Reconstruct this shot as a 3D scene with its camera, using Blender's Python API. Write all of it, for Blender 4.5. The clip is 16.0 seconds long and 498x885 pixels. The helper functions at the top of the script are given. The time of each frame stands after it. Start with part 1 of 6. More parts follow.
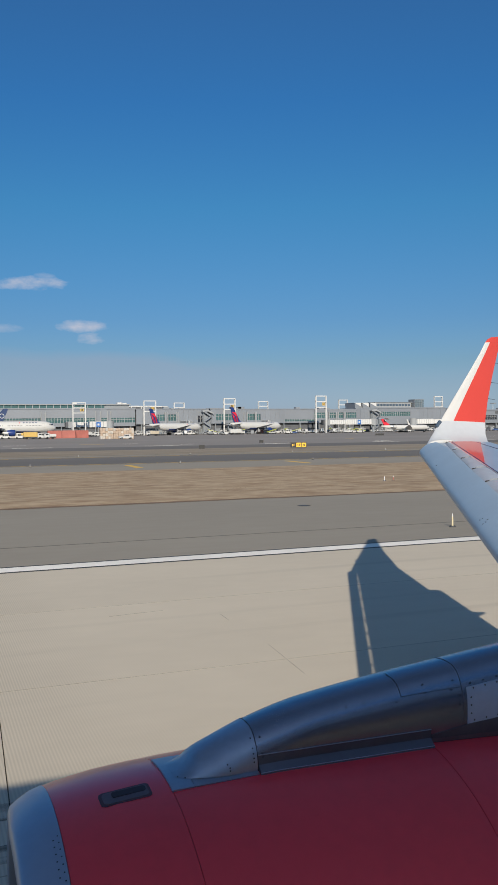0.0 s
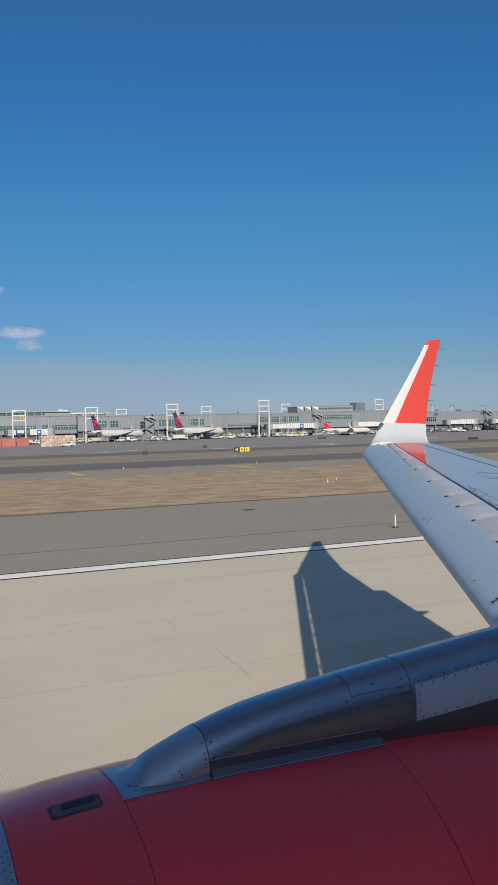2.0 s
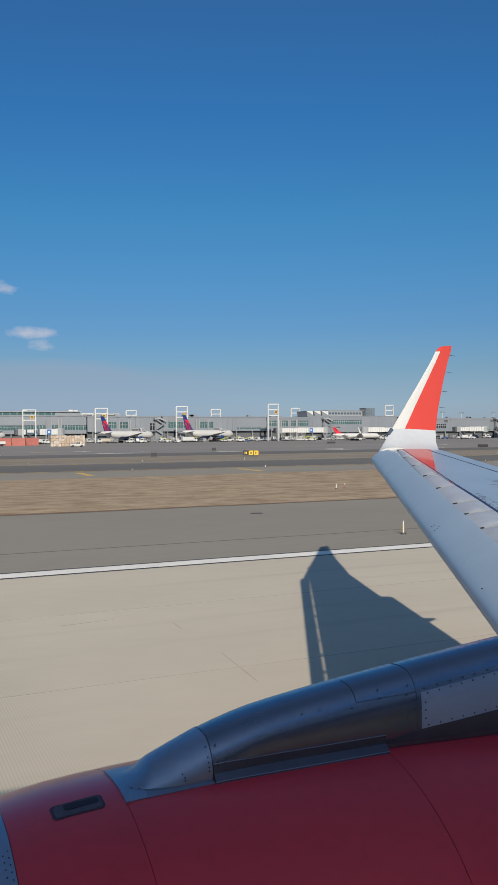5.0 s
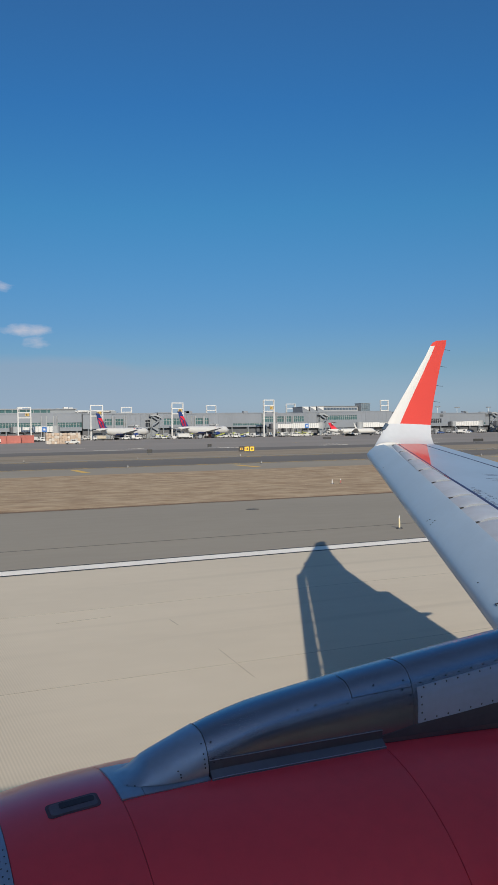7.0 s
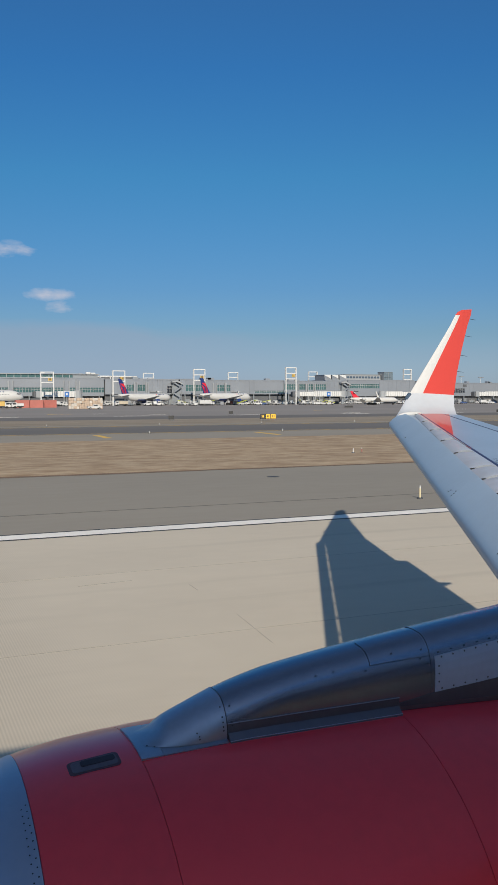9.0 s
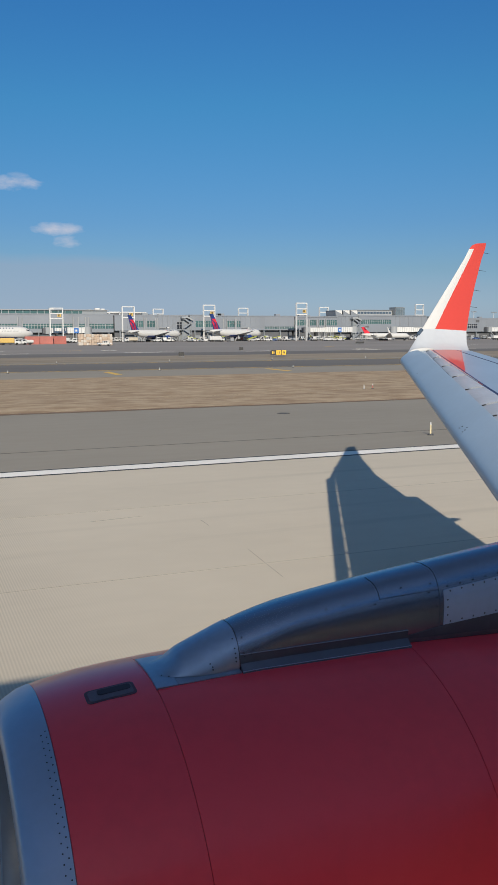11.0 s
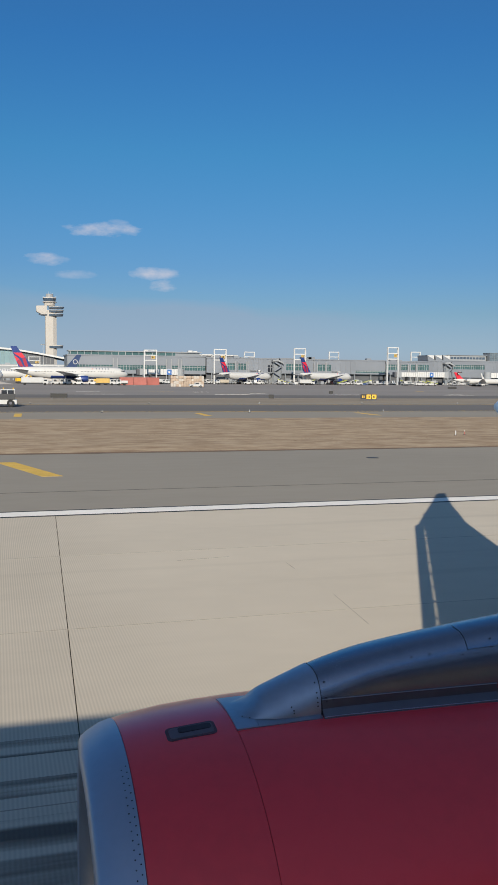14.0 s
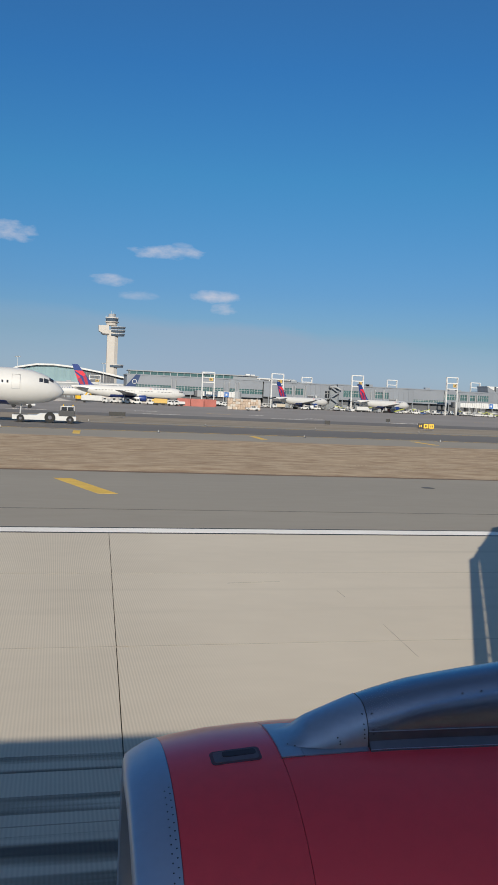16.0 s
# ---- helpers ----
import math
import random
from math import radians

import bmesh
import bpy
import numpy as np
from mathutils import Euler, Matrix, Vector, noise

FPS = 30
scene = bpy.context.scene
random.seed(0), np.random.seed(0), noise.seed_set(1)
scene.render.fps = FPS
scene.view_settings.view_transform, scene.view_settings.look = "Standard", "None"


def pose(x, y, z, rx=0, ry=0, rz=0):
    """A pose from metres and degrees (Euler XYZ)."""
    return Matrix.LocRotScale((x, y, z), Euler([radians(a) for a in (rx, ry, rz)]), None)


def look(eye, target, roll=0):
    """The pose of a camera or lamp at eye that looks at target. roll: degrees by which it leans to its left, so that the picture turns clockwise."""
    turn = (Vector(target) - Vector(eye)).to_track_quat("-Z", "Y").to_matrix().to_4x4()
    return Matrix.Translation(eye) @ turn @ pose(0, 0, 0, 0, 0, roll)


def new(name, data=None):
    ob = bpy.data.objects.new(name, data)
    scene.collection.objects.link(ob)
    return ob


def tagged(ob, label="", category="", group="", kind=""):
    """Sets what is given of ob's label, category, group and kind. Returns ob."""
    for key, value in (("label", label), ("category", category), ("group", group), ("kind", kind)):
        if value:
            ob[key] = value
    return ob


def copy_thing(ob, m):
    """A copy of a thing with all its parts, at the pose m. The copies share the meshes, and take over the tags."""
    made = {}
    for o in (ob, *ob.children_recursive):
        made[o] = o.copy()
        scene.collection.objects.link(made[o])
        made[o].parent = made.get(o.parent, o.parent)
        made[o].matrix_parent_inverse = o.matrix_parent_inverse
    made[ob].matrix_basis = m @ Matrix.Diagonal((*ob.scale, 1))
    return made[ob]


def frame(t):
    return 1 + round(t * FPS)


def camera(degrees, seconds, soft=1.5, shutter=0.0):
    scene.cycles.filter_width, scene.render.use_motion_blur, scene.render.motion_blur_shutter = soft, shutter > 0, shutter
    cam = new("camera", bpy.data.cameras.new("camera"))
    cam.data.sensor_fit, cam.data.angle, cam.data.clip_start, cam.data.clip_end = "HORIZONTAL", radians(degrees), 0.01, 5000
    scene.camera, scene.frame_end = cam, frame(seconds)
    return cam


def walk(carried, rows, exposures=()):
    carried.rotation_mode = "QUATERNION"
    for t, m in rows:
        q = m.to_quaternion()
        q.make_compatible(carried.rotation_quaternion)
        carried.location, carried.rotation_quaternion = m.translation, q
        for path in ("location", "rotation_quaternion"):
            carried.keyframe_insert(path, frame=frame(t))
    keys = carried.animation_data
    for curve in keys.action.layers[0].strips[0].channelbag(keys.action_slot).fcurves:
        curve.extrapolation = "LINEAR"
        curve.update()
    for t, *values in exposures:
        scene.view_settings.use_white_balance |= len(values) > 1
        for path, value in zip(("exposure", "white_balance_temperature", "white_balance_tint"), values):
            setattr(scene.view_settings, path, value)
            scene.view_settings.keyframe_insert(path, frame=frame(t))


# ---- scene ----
cam = camera(32.3, 16.0, soft=1.3)
ROWS = [                       # seconds, eye, turn
    (0, 0.003, -0.028, 4.412, 88.93, 0.64, -21.06), (0.5, 0.003, -0.019, 4.411, 88.80, 0.23, -20.62), (1, -0.000, -0.016, 4.407, 88.80, 0.61, -21.65),
    (1.5, 0.001, -0.011, 4.403, 88.84, 1.40, -24.90), (2, -0.006, -0.006, 4.401, 89.19, 1.51, -24.85), (2.5, -0.009, -0.004, 4.399, 89.22, 1.48, -24.70),
    (3, -0.011, 0.000, 4.398, 89.35, 1.33, -24.43), (3.5, -0.010, -0.003, 4.400, 89.32, 0.99, -24.19), (4, -0.012, 0.002, 4.399, 89.39, 0.39, -24.15),
    (6.5, 0.016, 0.007, 4.401, 89.46, 0.84, -24.44), (7, 0.015, 0.018, 4.396, 89.16, 0.91, -24.52), (7.5, 0.015, 0.017, 4.394, 88.75, 0.90, -24.81),
    (8, 0.013, 0.017, 4.394, 88.58, 0.78, -25.03), (8.5, 0.019, 0.009, 4.399, 88.39, 0.60, -25.05), (9, 0.008, 0.014, 4.400, 87.00, 0.14, -23.08),
    (9.5, -0.006, 0.004, 4.407, 84.68, -0.63, -20.88), (9.7, -0.010, 0.012, 4.413, 83.14, -0.97, -21.04), (11.8, 0.001, 0.005, 4.396, 82.71, 0.71, -22.88),
    (12, 0.001, 0.013, 4.395, 82.91, 0.40, -22.36), (12.2, 0.009, 0.006, 4.393, 83.16, 0.58, -21.39), (12.5, 0.019, 0.001, 4.389, 83.32, 0.80, -18.12),
    (13, 0.013, 0.004, 4.388, 84.01, 0.50, -16.98), (13.5, 0.002, -0.003, 4.394, 84.91, -0.10, -16.70), (14, -0.003, -0.008, 4.394, 85.61, -0.54, -16.42),
    (14.5, -0.002, -0.013, 4.394, 86.07, -1.06, -16.22), (15, 0.001, -0.014, 4.399, 86.58, -1.28, -15.53), (15.5, -0.009, -0.012, 4.397, 86.79, -2.01, -13.98),
    (16, -0.011, -0.011, 4.395, 87.12, -2.49, -12.65),
]
walk(cam, [(t, pose(x, y, z, rx, ry, rz)) for t, x, y, z, rx, ry, rz in ROWS],
     exposures=[(0.0, 0.35), (9.0, 0.35), (12.0, 0.43), (16.0, 0.43)])

# ---- world and sun ----
SUN_WAY = Vector((0.618, 2.02, -1.0)).normalized()   # the way that sunlight travels
sun_data = bpy.data.lights.new("sun", "SUN")
sun_data.energy, sun_data.angle, sun_data.color = 3.7, radians(0.53), (1.0, 0.90, 0.75)
sun_ob = new("sun", sun_data)
sun_ob.matrix_world = look((0, 0, 60), tuple(Vector((0, 0, 60)) + SUN_WAY))

world = bpy.data.worlds.new("sky")
scene.world = world
world.use_nodes = True
wn, wl = world.node_tree.nodes, world.node_tree.links
wn.clear()


def wnode(kind, **values):
    n = wn.new(kind)
    for k, v in values.items():
        n.inputs[k].default_value = v
    return n


sky = wn.new("ShaderNodeTexSky")
sky.sky_type, sky.sun_disc = "NISHITA", False
sky.sun_elevation, sky.sun_rotation = radians(25.2), radians(197.8)
sky.altitude, sky.air_density, sky.dust_density, sky.ozone_density = 0.0, 1.0, 0.6, 2.2
coord = wn.new("ShaderNodeTexCoord")
sep = wn.new("ShaderNodeSeparateXYZ")
wl.new(coord.outputs["Generated"], sep.inputs[0])


def wmath(op, a, b=None, c=None):
    n = wn.new("ShaderNodeMath")
    n.operation = op
    for i, v in enumerate((a, b, c)):
        if v is None:
            continue
        if isinstance(v, (int, float)):
            n.inputs[i].default_value = v
        else:
            wl.new(v, n.inputs[i])
    return n.outputs[0]


az = wmath("ARCTAN2", sep.outputs[0], sep.outputs[1])      # radians, clockwise from straight out
el = wmath("ARCSINE", sep.outputs[2])
# small fair-weather clouds: azimuth, elevation, half width, half height, density
CLOUDS = [(6.8, 9.3, 2.3, 0.42, 0.9), (3.25, 7.35, 1.3, 0.36, 0.8), (5.05, 6.45, 1.2, 0.3, 0.45), (10.15, 6.65, 1.5, 0.4, 0.85),
          (10.75, 5.85, 0.85, 0.36, 0.8), (-3.7, 9.9, 2.2, 0.6, 0.85), (-8.5, 8.2, 2.4, 0.5, 0.8), (-9.0, 4.0, 3.0, 0.25, 0.3),
          (7.8, 9.75, 0.6, 0.2, 0.35)]
wcomb = wn.new("ShaderNodeCombineXYZ")
wl.new(wmath("MULTIPLY", az, 38.0), wcomb.inputs[0])
wl.new(wmath("MULTIPLY", el, 84.0), wcomb.inputs[1])
wnoise = wnode("ShaderNodeTexNoise", Scale=1.0, Detail=6.0, Roughness=0.6)
wl.new(wcomb.outputs[0], wnoise.inputs["Vector"])
total = None
for a, e, w, h, dens in CLOUDS:
    dx = wmath("DIVIDE", wmath("SUBTRACT", az, radians(a)), radians(w))
    dy = wmath("DIVIDE", wmath("SUBTRACT", el, radians(e)), radians(h))
    d2 = wmath("ADD", wmath("MULTIPLY", dx, dx), wmath("MULTIPLY", dy, dy))
    m = wmath("SUBTRACT", 1.25, d2)
    m = wmath("ADD", m, wmath("MULTIPLY", wmath("SUBTRACT", wnoise.outputs[0], 0.50), 3.9))
    m = wmath("MULTIPLY", wmath("MINIMUM", wmath("MAXIMUM", wmath("MULTIPLY", m, 0.46), 0.0), 1.0), dens)
    total = m if total is None else wmath("MAXIMUM", total, m)
# a thin veil of high haze over the lowest degrees, with a soft uneven upper edge
veil_noise = wnode("ShaderNodeTexNoise", Scale=0.24, Detail=3.0)
wl.new(wcomb.outputs[0], veil_noise.inputs["Vector"])
edge = wmath("ADD", wmath("SUBTRACT", radians(5.7), wmath("MULTIPLY", az, 0.055)), wmath("MULTIPLY", wmath("SUBTRACT", veil_noise.outputs[0], 0.5), radians(1.3)))
veil = wmath("SUBTRACT", edge, el)
veil = wmath("MINIMUM", wmath("MAXIMUM", wmath("MULTIPLY", veil, 1.0 / radians(0.75)), 0.0), 1.0)
fade = wmath("MINIMUM", wmath("MAXIMUM", wmath("DIVIDE", wmath("SUBTRACT", radians(30.0), az), radians(14.0)), 0.15), 1.0)
thin = wmath("MINIMUM", wmath("MAXIMUM", wmath("DIVIDE", wmath("ADD", az, radians(4.0)), radians(11.0)), 0.35), 1.0)
veil = wmath("MULTIPLY", wmath("MULTIPLY", wmath("MULTIPLY", veil, fade), thin), 0.57)


def wmix(fac, a, b, blend="MIX"):
    n = wn.new("ShaderNodeMix")
    n.data_type, n.blend_type = "RGBA", blend
    for sock, v in ((n.inputs[0], fac), (n.inputs[6], a), (n.inputs[7], b)):
        if isinstance(v, (int, float)):
            sock.default_value = v
        elif isinstance(v, tuple):
            sock.default_value = v
        else:
            wl.new(v, sock)
    return n.outputs[2]


SKY = 0.105
# a clear winter sky: deeper blue and duller than the model's, by elevation in degrees
ramp_in = wmath("DIVIDE", el, radians(60.0))
ramp = wn.new("ShaderNodeValToRGB")
STOPS = [(0.0, (0.36, 0.47, 0.80)), (2.7, (0.295, 0.38, 0.57)), (4.1, (0.262, 0.36, 0.50)), (7.0, (0.215, 0.365, 0.53)),
         (14.2, (0.164, 0.44, 0.60)), (20.6, (0.143, 0.425, 0.659)), (30.0, (0.19, 0.44, 0.66)), (50.0, (0.74, 0.73, 0.74))]
while len(ramp.color_ramp.elements) < len(STOPS):
    ramp.color_ramp.elements.new(0.5)
for stop, (deg, col) in zip(ramp.color_ramp.elements, STOPS):
    stop.position, stop.color = deg / 60.0, (*col, 1)
wl.new(ramp_in, ramp.inputs[0])
tint = wmix(1.0, sky.outputs[0], ramp.outputs[0], "MULTIPLY")
hazed = wmix(veil, tint, (2.2, 2.8, 3.75, 1))
clouded = wmix(total, hazed, (4.3, 4.3, 4.85, 1))
bg = wnode("ShaderNodeBackground", Strength=SKY)
wl.new(clouded, bg.inputs["Color"])
wout = wn.new("ShaderNodeOutputWorld")
wl.new(bg.outputs[0], wout.inputs[0])


# ---- materials ----
def material(name, color, rough=0.6, metal=0.0, var=0.12, scale=1.5, fine=40.0, bump=0.0, stretch=(1, 1, 1), coat=0.0, pieces=0.0, spec=0.5):
    """A painted, mineral or metal surface with variation at two scales."""
    m = bpy.data.materials.new(name)
    m.use_nodes = True
    nt = m.node_tree
    p = nt.nodes["Principled BSDF"]
    p.inputs["Roughness"].default_value, p.inputs["Metallic"].default_value = rough, metal
    p.inputs["Coat Weight"].default_value = coat
    p.inputs["Coat Roughness"].default_value = 0.08
    p.inputs["Specular IOR Level"].default_value = spec
    tc, mp = nt.nodes.new("ShaderNodeTexCoord"), nt.nodes.new("ShaderNodeMapping")
    mp.inputs["Scale"].default_value = stretch
    nt.links.new(tc.outputs["Object"], mp.inputs[0])
    a, b = nt.nodes.new("ShaderNodeTexNoise"), nt.nodes.new("ShaderNodeTexNoise")
    a.inputs["Scale"].default_value, a.inputs["Detail"].default_value = scale, 5.0
    b.inputs["Scale"].default_value, b.inputs["Detail"].default_value = fine, 2.0
    for n in (a, b):
        nt.links.new(mp.outputs[0], n.inputs["Vector"])
    add = nt.nodes.new("ShaderNodeMath")
    add.operation = "MULTIPLY_ADD"
    nt.links.new(b.outputs[0], add.inputs[0])
    add.inputs[1].default_value = 0.5
    nt.links.new(a.outputs[0], add.inputs[2])
    last = add.outputs[0]
    if pieces:
        info, mul = nt.nodes.new("ShaderNodeObjectInfo"), nt.nodes.new("ShaderNodeMath")
        mul.operation = "MULTIPLY_ADD"
        nt.links.new(info.outputs["Random"], mul.inputs[0])
        mul.inputs[1].default_value = pieces
        nt.links.new(last, mul.inputs[2])
        last = mul.outputs[0]
    ramp = nt.nodes.new("ShaderNodeMapRange")
    ramp.inputs[1].default_value, ramp.inputs[2].default_value = 0.35, 1.15 + pieces
    ramp.inputs[3].default_value, ramp.inputs[4].default_value = 1 - var, 1 + var
    nt.links.new(last, ramp.inputs[0])
    mix = nt.nodes.new("ShaderNodeVectorMath")
    mix.operation = "SCALE"
    mix.inputs[0].default_value = color
    nt.links.new(ramp.outputs[0], mix.inputs["Scale"])
    nt.links.new(mix.outputs[0], p.inputs["Base Color"])
    if bump:
        bm_ = nt.nodes.new("ShaderNodeBump")
        bm_.inputs["Strength"].default_value, bm_.inputs["Distance"].default_value = bump, 0.01
        nt.links.new(b.outputs[0], bm_.inputs["Height"])
        nt.links.new(bm_.outputs[0], p.inputs["Normal"])
    return m


M = {
    "asphalt": material("asphalt_shoulder", (0.315, 0.285, 0.235), 0.9, var=0.1, scale=0.09, fine=1.4, bump=0.2, stretch=(0.35, 1, 1), spec=0.2),
    "asphalt_dark": material("taxiway_asphalt", (0.175, 0.163, 0.15), 0.9, var=0.18, scale=0.05, fine=0.5, stretch=(0.1, 1, 1), spec=0.2),
    "apron": material("apron_concrete", (0.29, 0.265, 0.24), 0.9, var=0.16, scale=0.02, fine=0.25, stretch=(0.3, 1, 1), spec=0.2),
    "ground": material("distant_ground", (0.2, 0.185, 0.16), 0.95, var=0.2, scale=0.01, fine=0.2, spec=0.1),
    "straw": material("straw_blades", (0.34, 0.265, 0.18), 0.95, var=0.3, scale=0.3, fine=3.0, spec=0.1),
    "joint": material("joint_sealant", (0.12, 0.11, 0.095), 0.9, var=0.2, scale=2.0),
    "lane_joint": material("worn_joint_filler", (0.36, 0.32, 0.26), 0.9, var=0.4, scale=0.35, fine=3.0, stretch=(0.3, 1, 1), spec=0.2),
    "white_paint": material("white_road_paint", (0.93, 0.88, 0.79), 0.7, var=0.12, scale=0.7, fine=9.0, bump=0.1),
    "yellow_paint": material("yellow_road_paint", (0.72, 0.46, 0.08), 0.75, var=0.2, scale=0.8, fine=8.0),
    "black_paint": material("black_road_paint", (0.035, 0.034, 0.033), 0.8, var=0.25, scale=1.0, fine=9.0),
    "cowl_red": material("red_cowl_paint", (1.0, 0.060, 0.080), 0.30, var=0.10, scale=0.9, fine=14.0, coat=0.25, spec=0.5),
    "winglet_red": material("orange_red_paint", (0.60, 0.062, 0.042), 0.35, var=0.05, scale=1.0, fine=20, coat=0.3),
    "lip_metal": material("bare_aluminium_lip", (0.43, 0.49, 0.585), 0.46, 0.85, var=0.07, scale=2.5, fine=25.0),
    "pylon_metal": material("bare_titanium_fairing", (0.305, 0.335, 0.395), 0.27, 0.95, var=0.18, scale=2.4, fine=26.0, stretch=(0.5, 1, 1)),
    "nose_metal": material("dull_titanium_nose", (0.40, 0.45, 0.525), 0.40, 0.85, var=0.16, scale=3.0, fine=26.0),
    "stencil": material("faded_stencil_ink", (0.11, 0.14, 0.20), 0.6, var=0.2, scale=3.0),
    "edge_brown": material("dark_brown_verge_edge", (0.22, 0.155, 0.11), 0.95, var=0.3, scale=0.6, fine=5.0, bump=0.5, spec=0.1),
    "vent_slot": material("dark_vent_opening", (0.055, 0.04, 0.045), 0.8, var=0.2, scale=6.0),
    "car_silver": material("silver_car_paint", (0.36, 0.37, 0.38), 0.35, 0.3, var=0.06),
    "car_blue": material("blue_car_paint", (0.05, 0.09, 0.22), 0.35, var=0.06),
    # Unseen hull, kept pale to bounce light onto the cowl.
    "fuselage_paint": material("pale_fuselage_paint", (0.78, 0.77, 0.78), 0.35, var=0.06, scale=0.6, fine=6.0, coat=0.1),
    # Tone of the unseen underside, dark only to dim the pylon's reflection.
    "belly": material("dark_reflected_belly", (0.15, 0.10, 0.11), 0.4, var=0.1, scale=0.6, fine=6.0),
    "seam_red": material("dark_red_seam", (0.07, 0.008, 0.01), 0.7, var=0.2),
    "vent_rim": material("dark_red_brown_paint", (0.13, 0.065, 0.075), 0.75, var=0.2, scale=6.0, fine=40.0),
    "vent_dark": material("vent_recess_tone", (0.17, 0.125, 0.14), 0.8, var=0.25, scale=8.0, fine=40.0),
    "skirt": material("dull_metal_skirt", (0.16, 0.157, 0.18), 0.42, 0.7, var=0.15, scale=3.0, fine=20.0),
    "pylon_dark": material("near_black_metal", (0.05, 0.052, 0.06), 0.45, 0.5, var=0.3, scale=3.0, fine=20.0),
    "throat_metal": material("darkened_throat_metal", (0.27, 0.30, 0.35), 0.4, 0.5, var=0.15, scale=3.0, fine=20.0),
    "shade_metal": material("dull_dark_metal", (0.10, 0.11, 0.13), 0.45, 0.4, var=0.25, scale=3.0, fine=20.0),
    "plate": material("grey_access_panel", (0.40, 0.495, 0.63), 0.45, 0.2, var=0.1, scale=3.0, fine=30.0),
    "wing_grey": material("grey_wing_paint", (0.33, 0.415, 0.51), 0.42, var=0.08, scale=0.8, fine=9.0, coat=0.15),
    "winglet_grey": material("pale_winglet_root_paint", (0.52, 0.545, 0.575), 0.42, var=0.08, scale=0.8, fine=9.0, coat=0.15),
    "slat_grey": material("slat_paint", (0.42, 0.515, 0.59), 0.40, 0.05, var=0.07, scale=1.2, fine=12.0),
    "slat_back": material("worn_panel_paint", (0.42, 0.455, 0.51), 0.5, var=0.16, scale=1.6, fine=10.0),
    "gap": material("dark_gap", (0.02, 0.02, 0.022), 0.8, var=0.2),
    "navy_line": material("navy_walkway_line", (0.03, 0.045, 0.12), 0.6, var=0.1),
    "aircraft_white": material("aircraft_white_paint", (0.585, 0.58, 0.56), 0.35, var=0.05, scale=0.3, fine=3.0, coat=0.2),
    "aircraft_blue": material("aircraft_blue_paint", (0.02, 0.045, 0.19), 0.35, var=0.12, scale=0.4, fine=4.0, coat=0.2),
    "navy": material("navy_tail_paint", (0.035, 0.06, 0.14), 0.4, var=0.1, scale=0.5),
    "tail_red": material("bright_red_tail_paint", (0.68, 0.03, 0.05), 0.4, var=0.06, scale=0.5),
    "tail_dark_red": material("dark_red_tail_paint", (0.36, 0.02, 0.045), 0.4, var=0.06, scale=0.5),
    "aircraft_grey": material("aircraft_grey_paint", (0.40, 0.41, 0.42), 0.4, var=0.1, scale=0.4),
    "bare_metal": material("bare_engine_metal", (0.55, 0.54, 0.52), 0.3, 0.9, var=0.1, scale=1.0),
    "tyre": material("tyre_rubber", (0.02, 0.02, 0.02), 0.85, var=0.2, scale=3.0),
    "cabin_window": material("dark_window", (0.03, 0.035, 0.045), 0.15, var=0.2, scale=1.0),
    "concrete": material("tower_concrete", (0.50, 0.47, 0.43), 0.85, var=0.07, scale=0.06, fine=0.5),
    "tower_glass": material("tower_glazing", (0.07, 0.10, 0.14), 0.12, var=0.25, scale=0.2),
    "steel": material("grey_cladding", (0.215, 0.235, 0.255), 0.6, var=0.12, scale=0.08, fine=1.0, pieces=0.3),
    "light_clad": material("light_cladding", (0.295, 0.31, 0.325), 0.65, var=0.1, scale=0.08, fine=1.0, pieces=0.3),
    "pier_clad": material("blue_grey_metal_panels", (0.225, 0.245, 0.275), 0.55, 0.15, var=0.12, scale=0.08, fine=1.0, pieces=0.35),
    "dark_clad": material("dark_cladding", (0.10, 0.105, 0.115), 0.6, var=0.2, scale=0.1),
    "green_glass": material("green_tinted_glass", (0.06, 0.125, 0.13), 0.15, var=0.3, scale=0.12, fine=0.9, pieces=0.4),
    "dusk_glass": material("blue_grey_glass", (0.13, 0.17, 0.20), 0.15, var=0.2, scale=0.2, fine=1.0, pieces=0.3),
    "hall_glass": material("pale_curtain_glass", (0.22, 0.32, 0.34), 0.2, var=0.15, scale=0.1, fine=1.0, pieces=0.3),
    "white_frame": material("white_steelwork", (0.60, 0.60, 0.59), 0.5, var=0.06, scale=0.5),
    "sign_yellow": material("yellow_sign_face", (0.86, 0.50, 0.03), 0.5, var=0.06, scale=2.0),
    "plate_yellow": material("faded_yellow_plate", (0.56, 0.37, 0.10), 0.6, var=0.1, scale=1.0),
    "sign_black": material("black_sign_face", (0.02, 0.02, 0.02), 0.5, var=0.2, scale=2.0),
    "truck_white": material("white_vehicle_paint", (0.55, 0.55, 0.54), 0.4, var=0.08, scale=0.8),
    "truck_dark": material("dark_vehicle_trim", (0.05, 0.052, 0.055), 0.6, var=0.2, scale=1.0),
    "lime": material("lime_green_canopy", (0.40, 0.42, 0.08), 0.6, var=0.15, scale=0.8),
    "red_box": material("red_container_paint", (0.40, 0.13, 0.105), 0.6, var=0.2, scale=0.5),
    "rubble": material("rubble_and_gravel", (0.50, 0.46, 0.41), 0.95, var=0.3, scale=0.4, fine=3.0, bump=0.5),
    "spoil": material("crumbly_tan_spoil", (0.44, 0.345, 0.27), 0.95, var=0.3, scale=0.9, fine=4.0, bump=0.6),
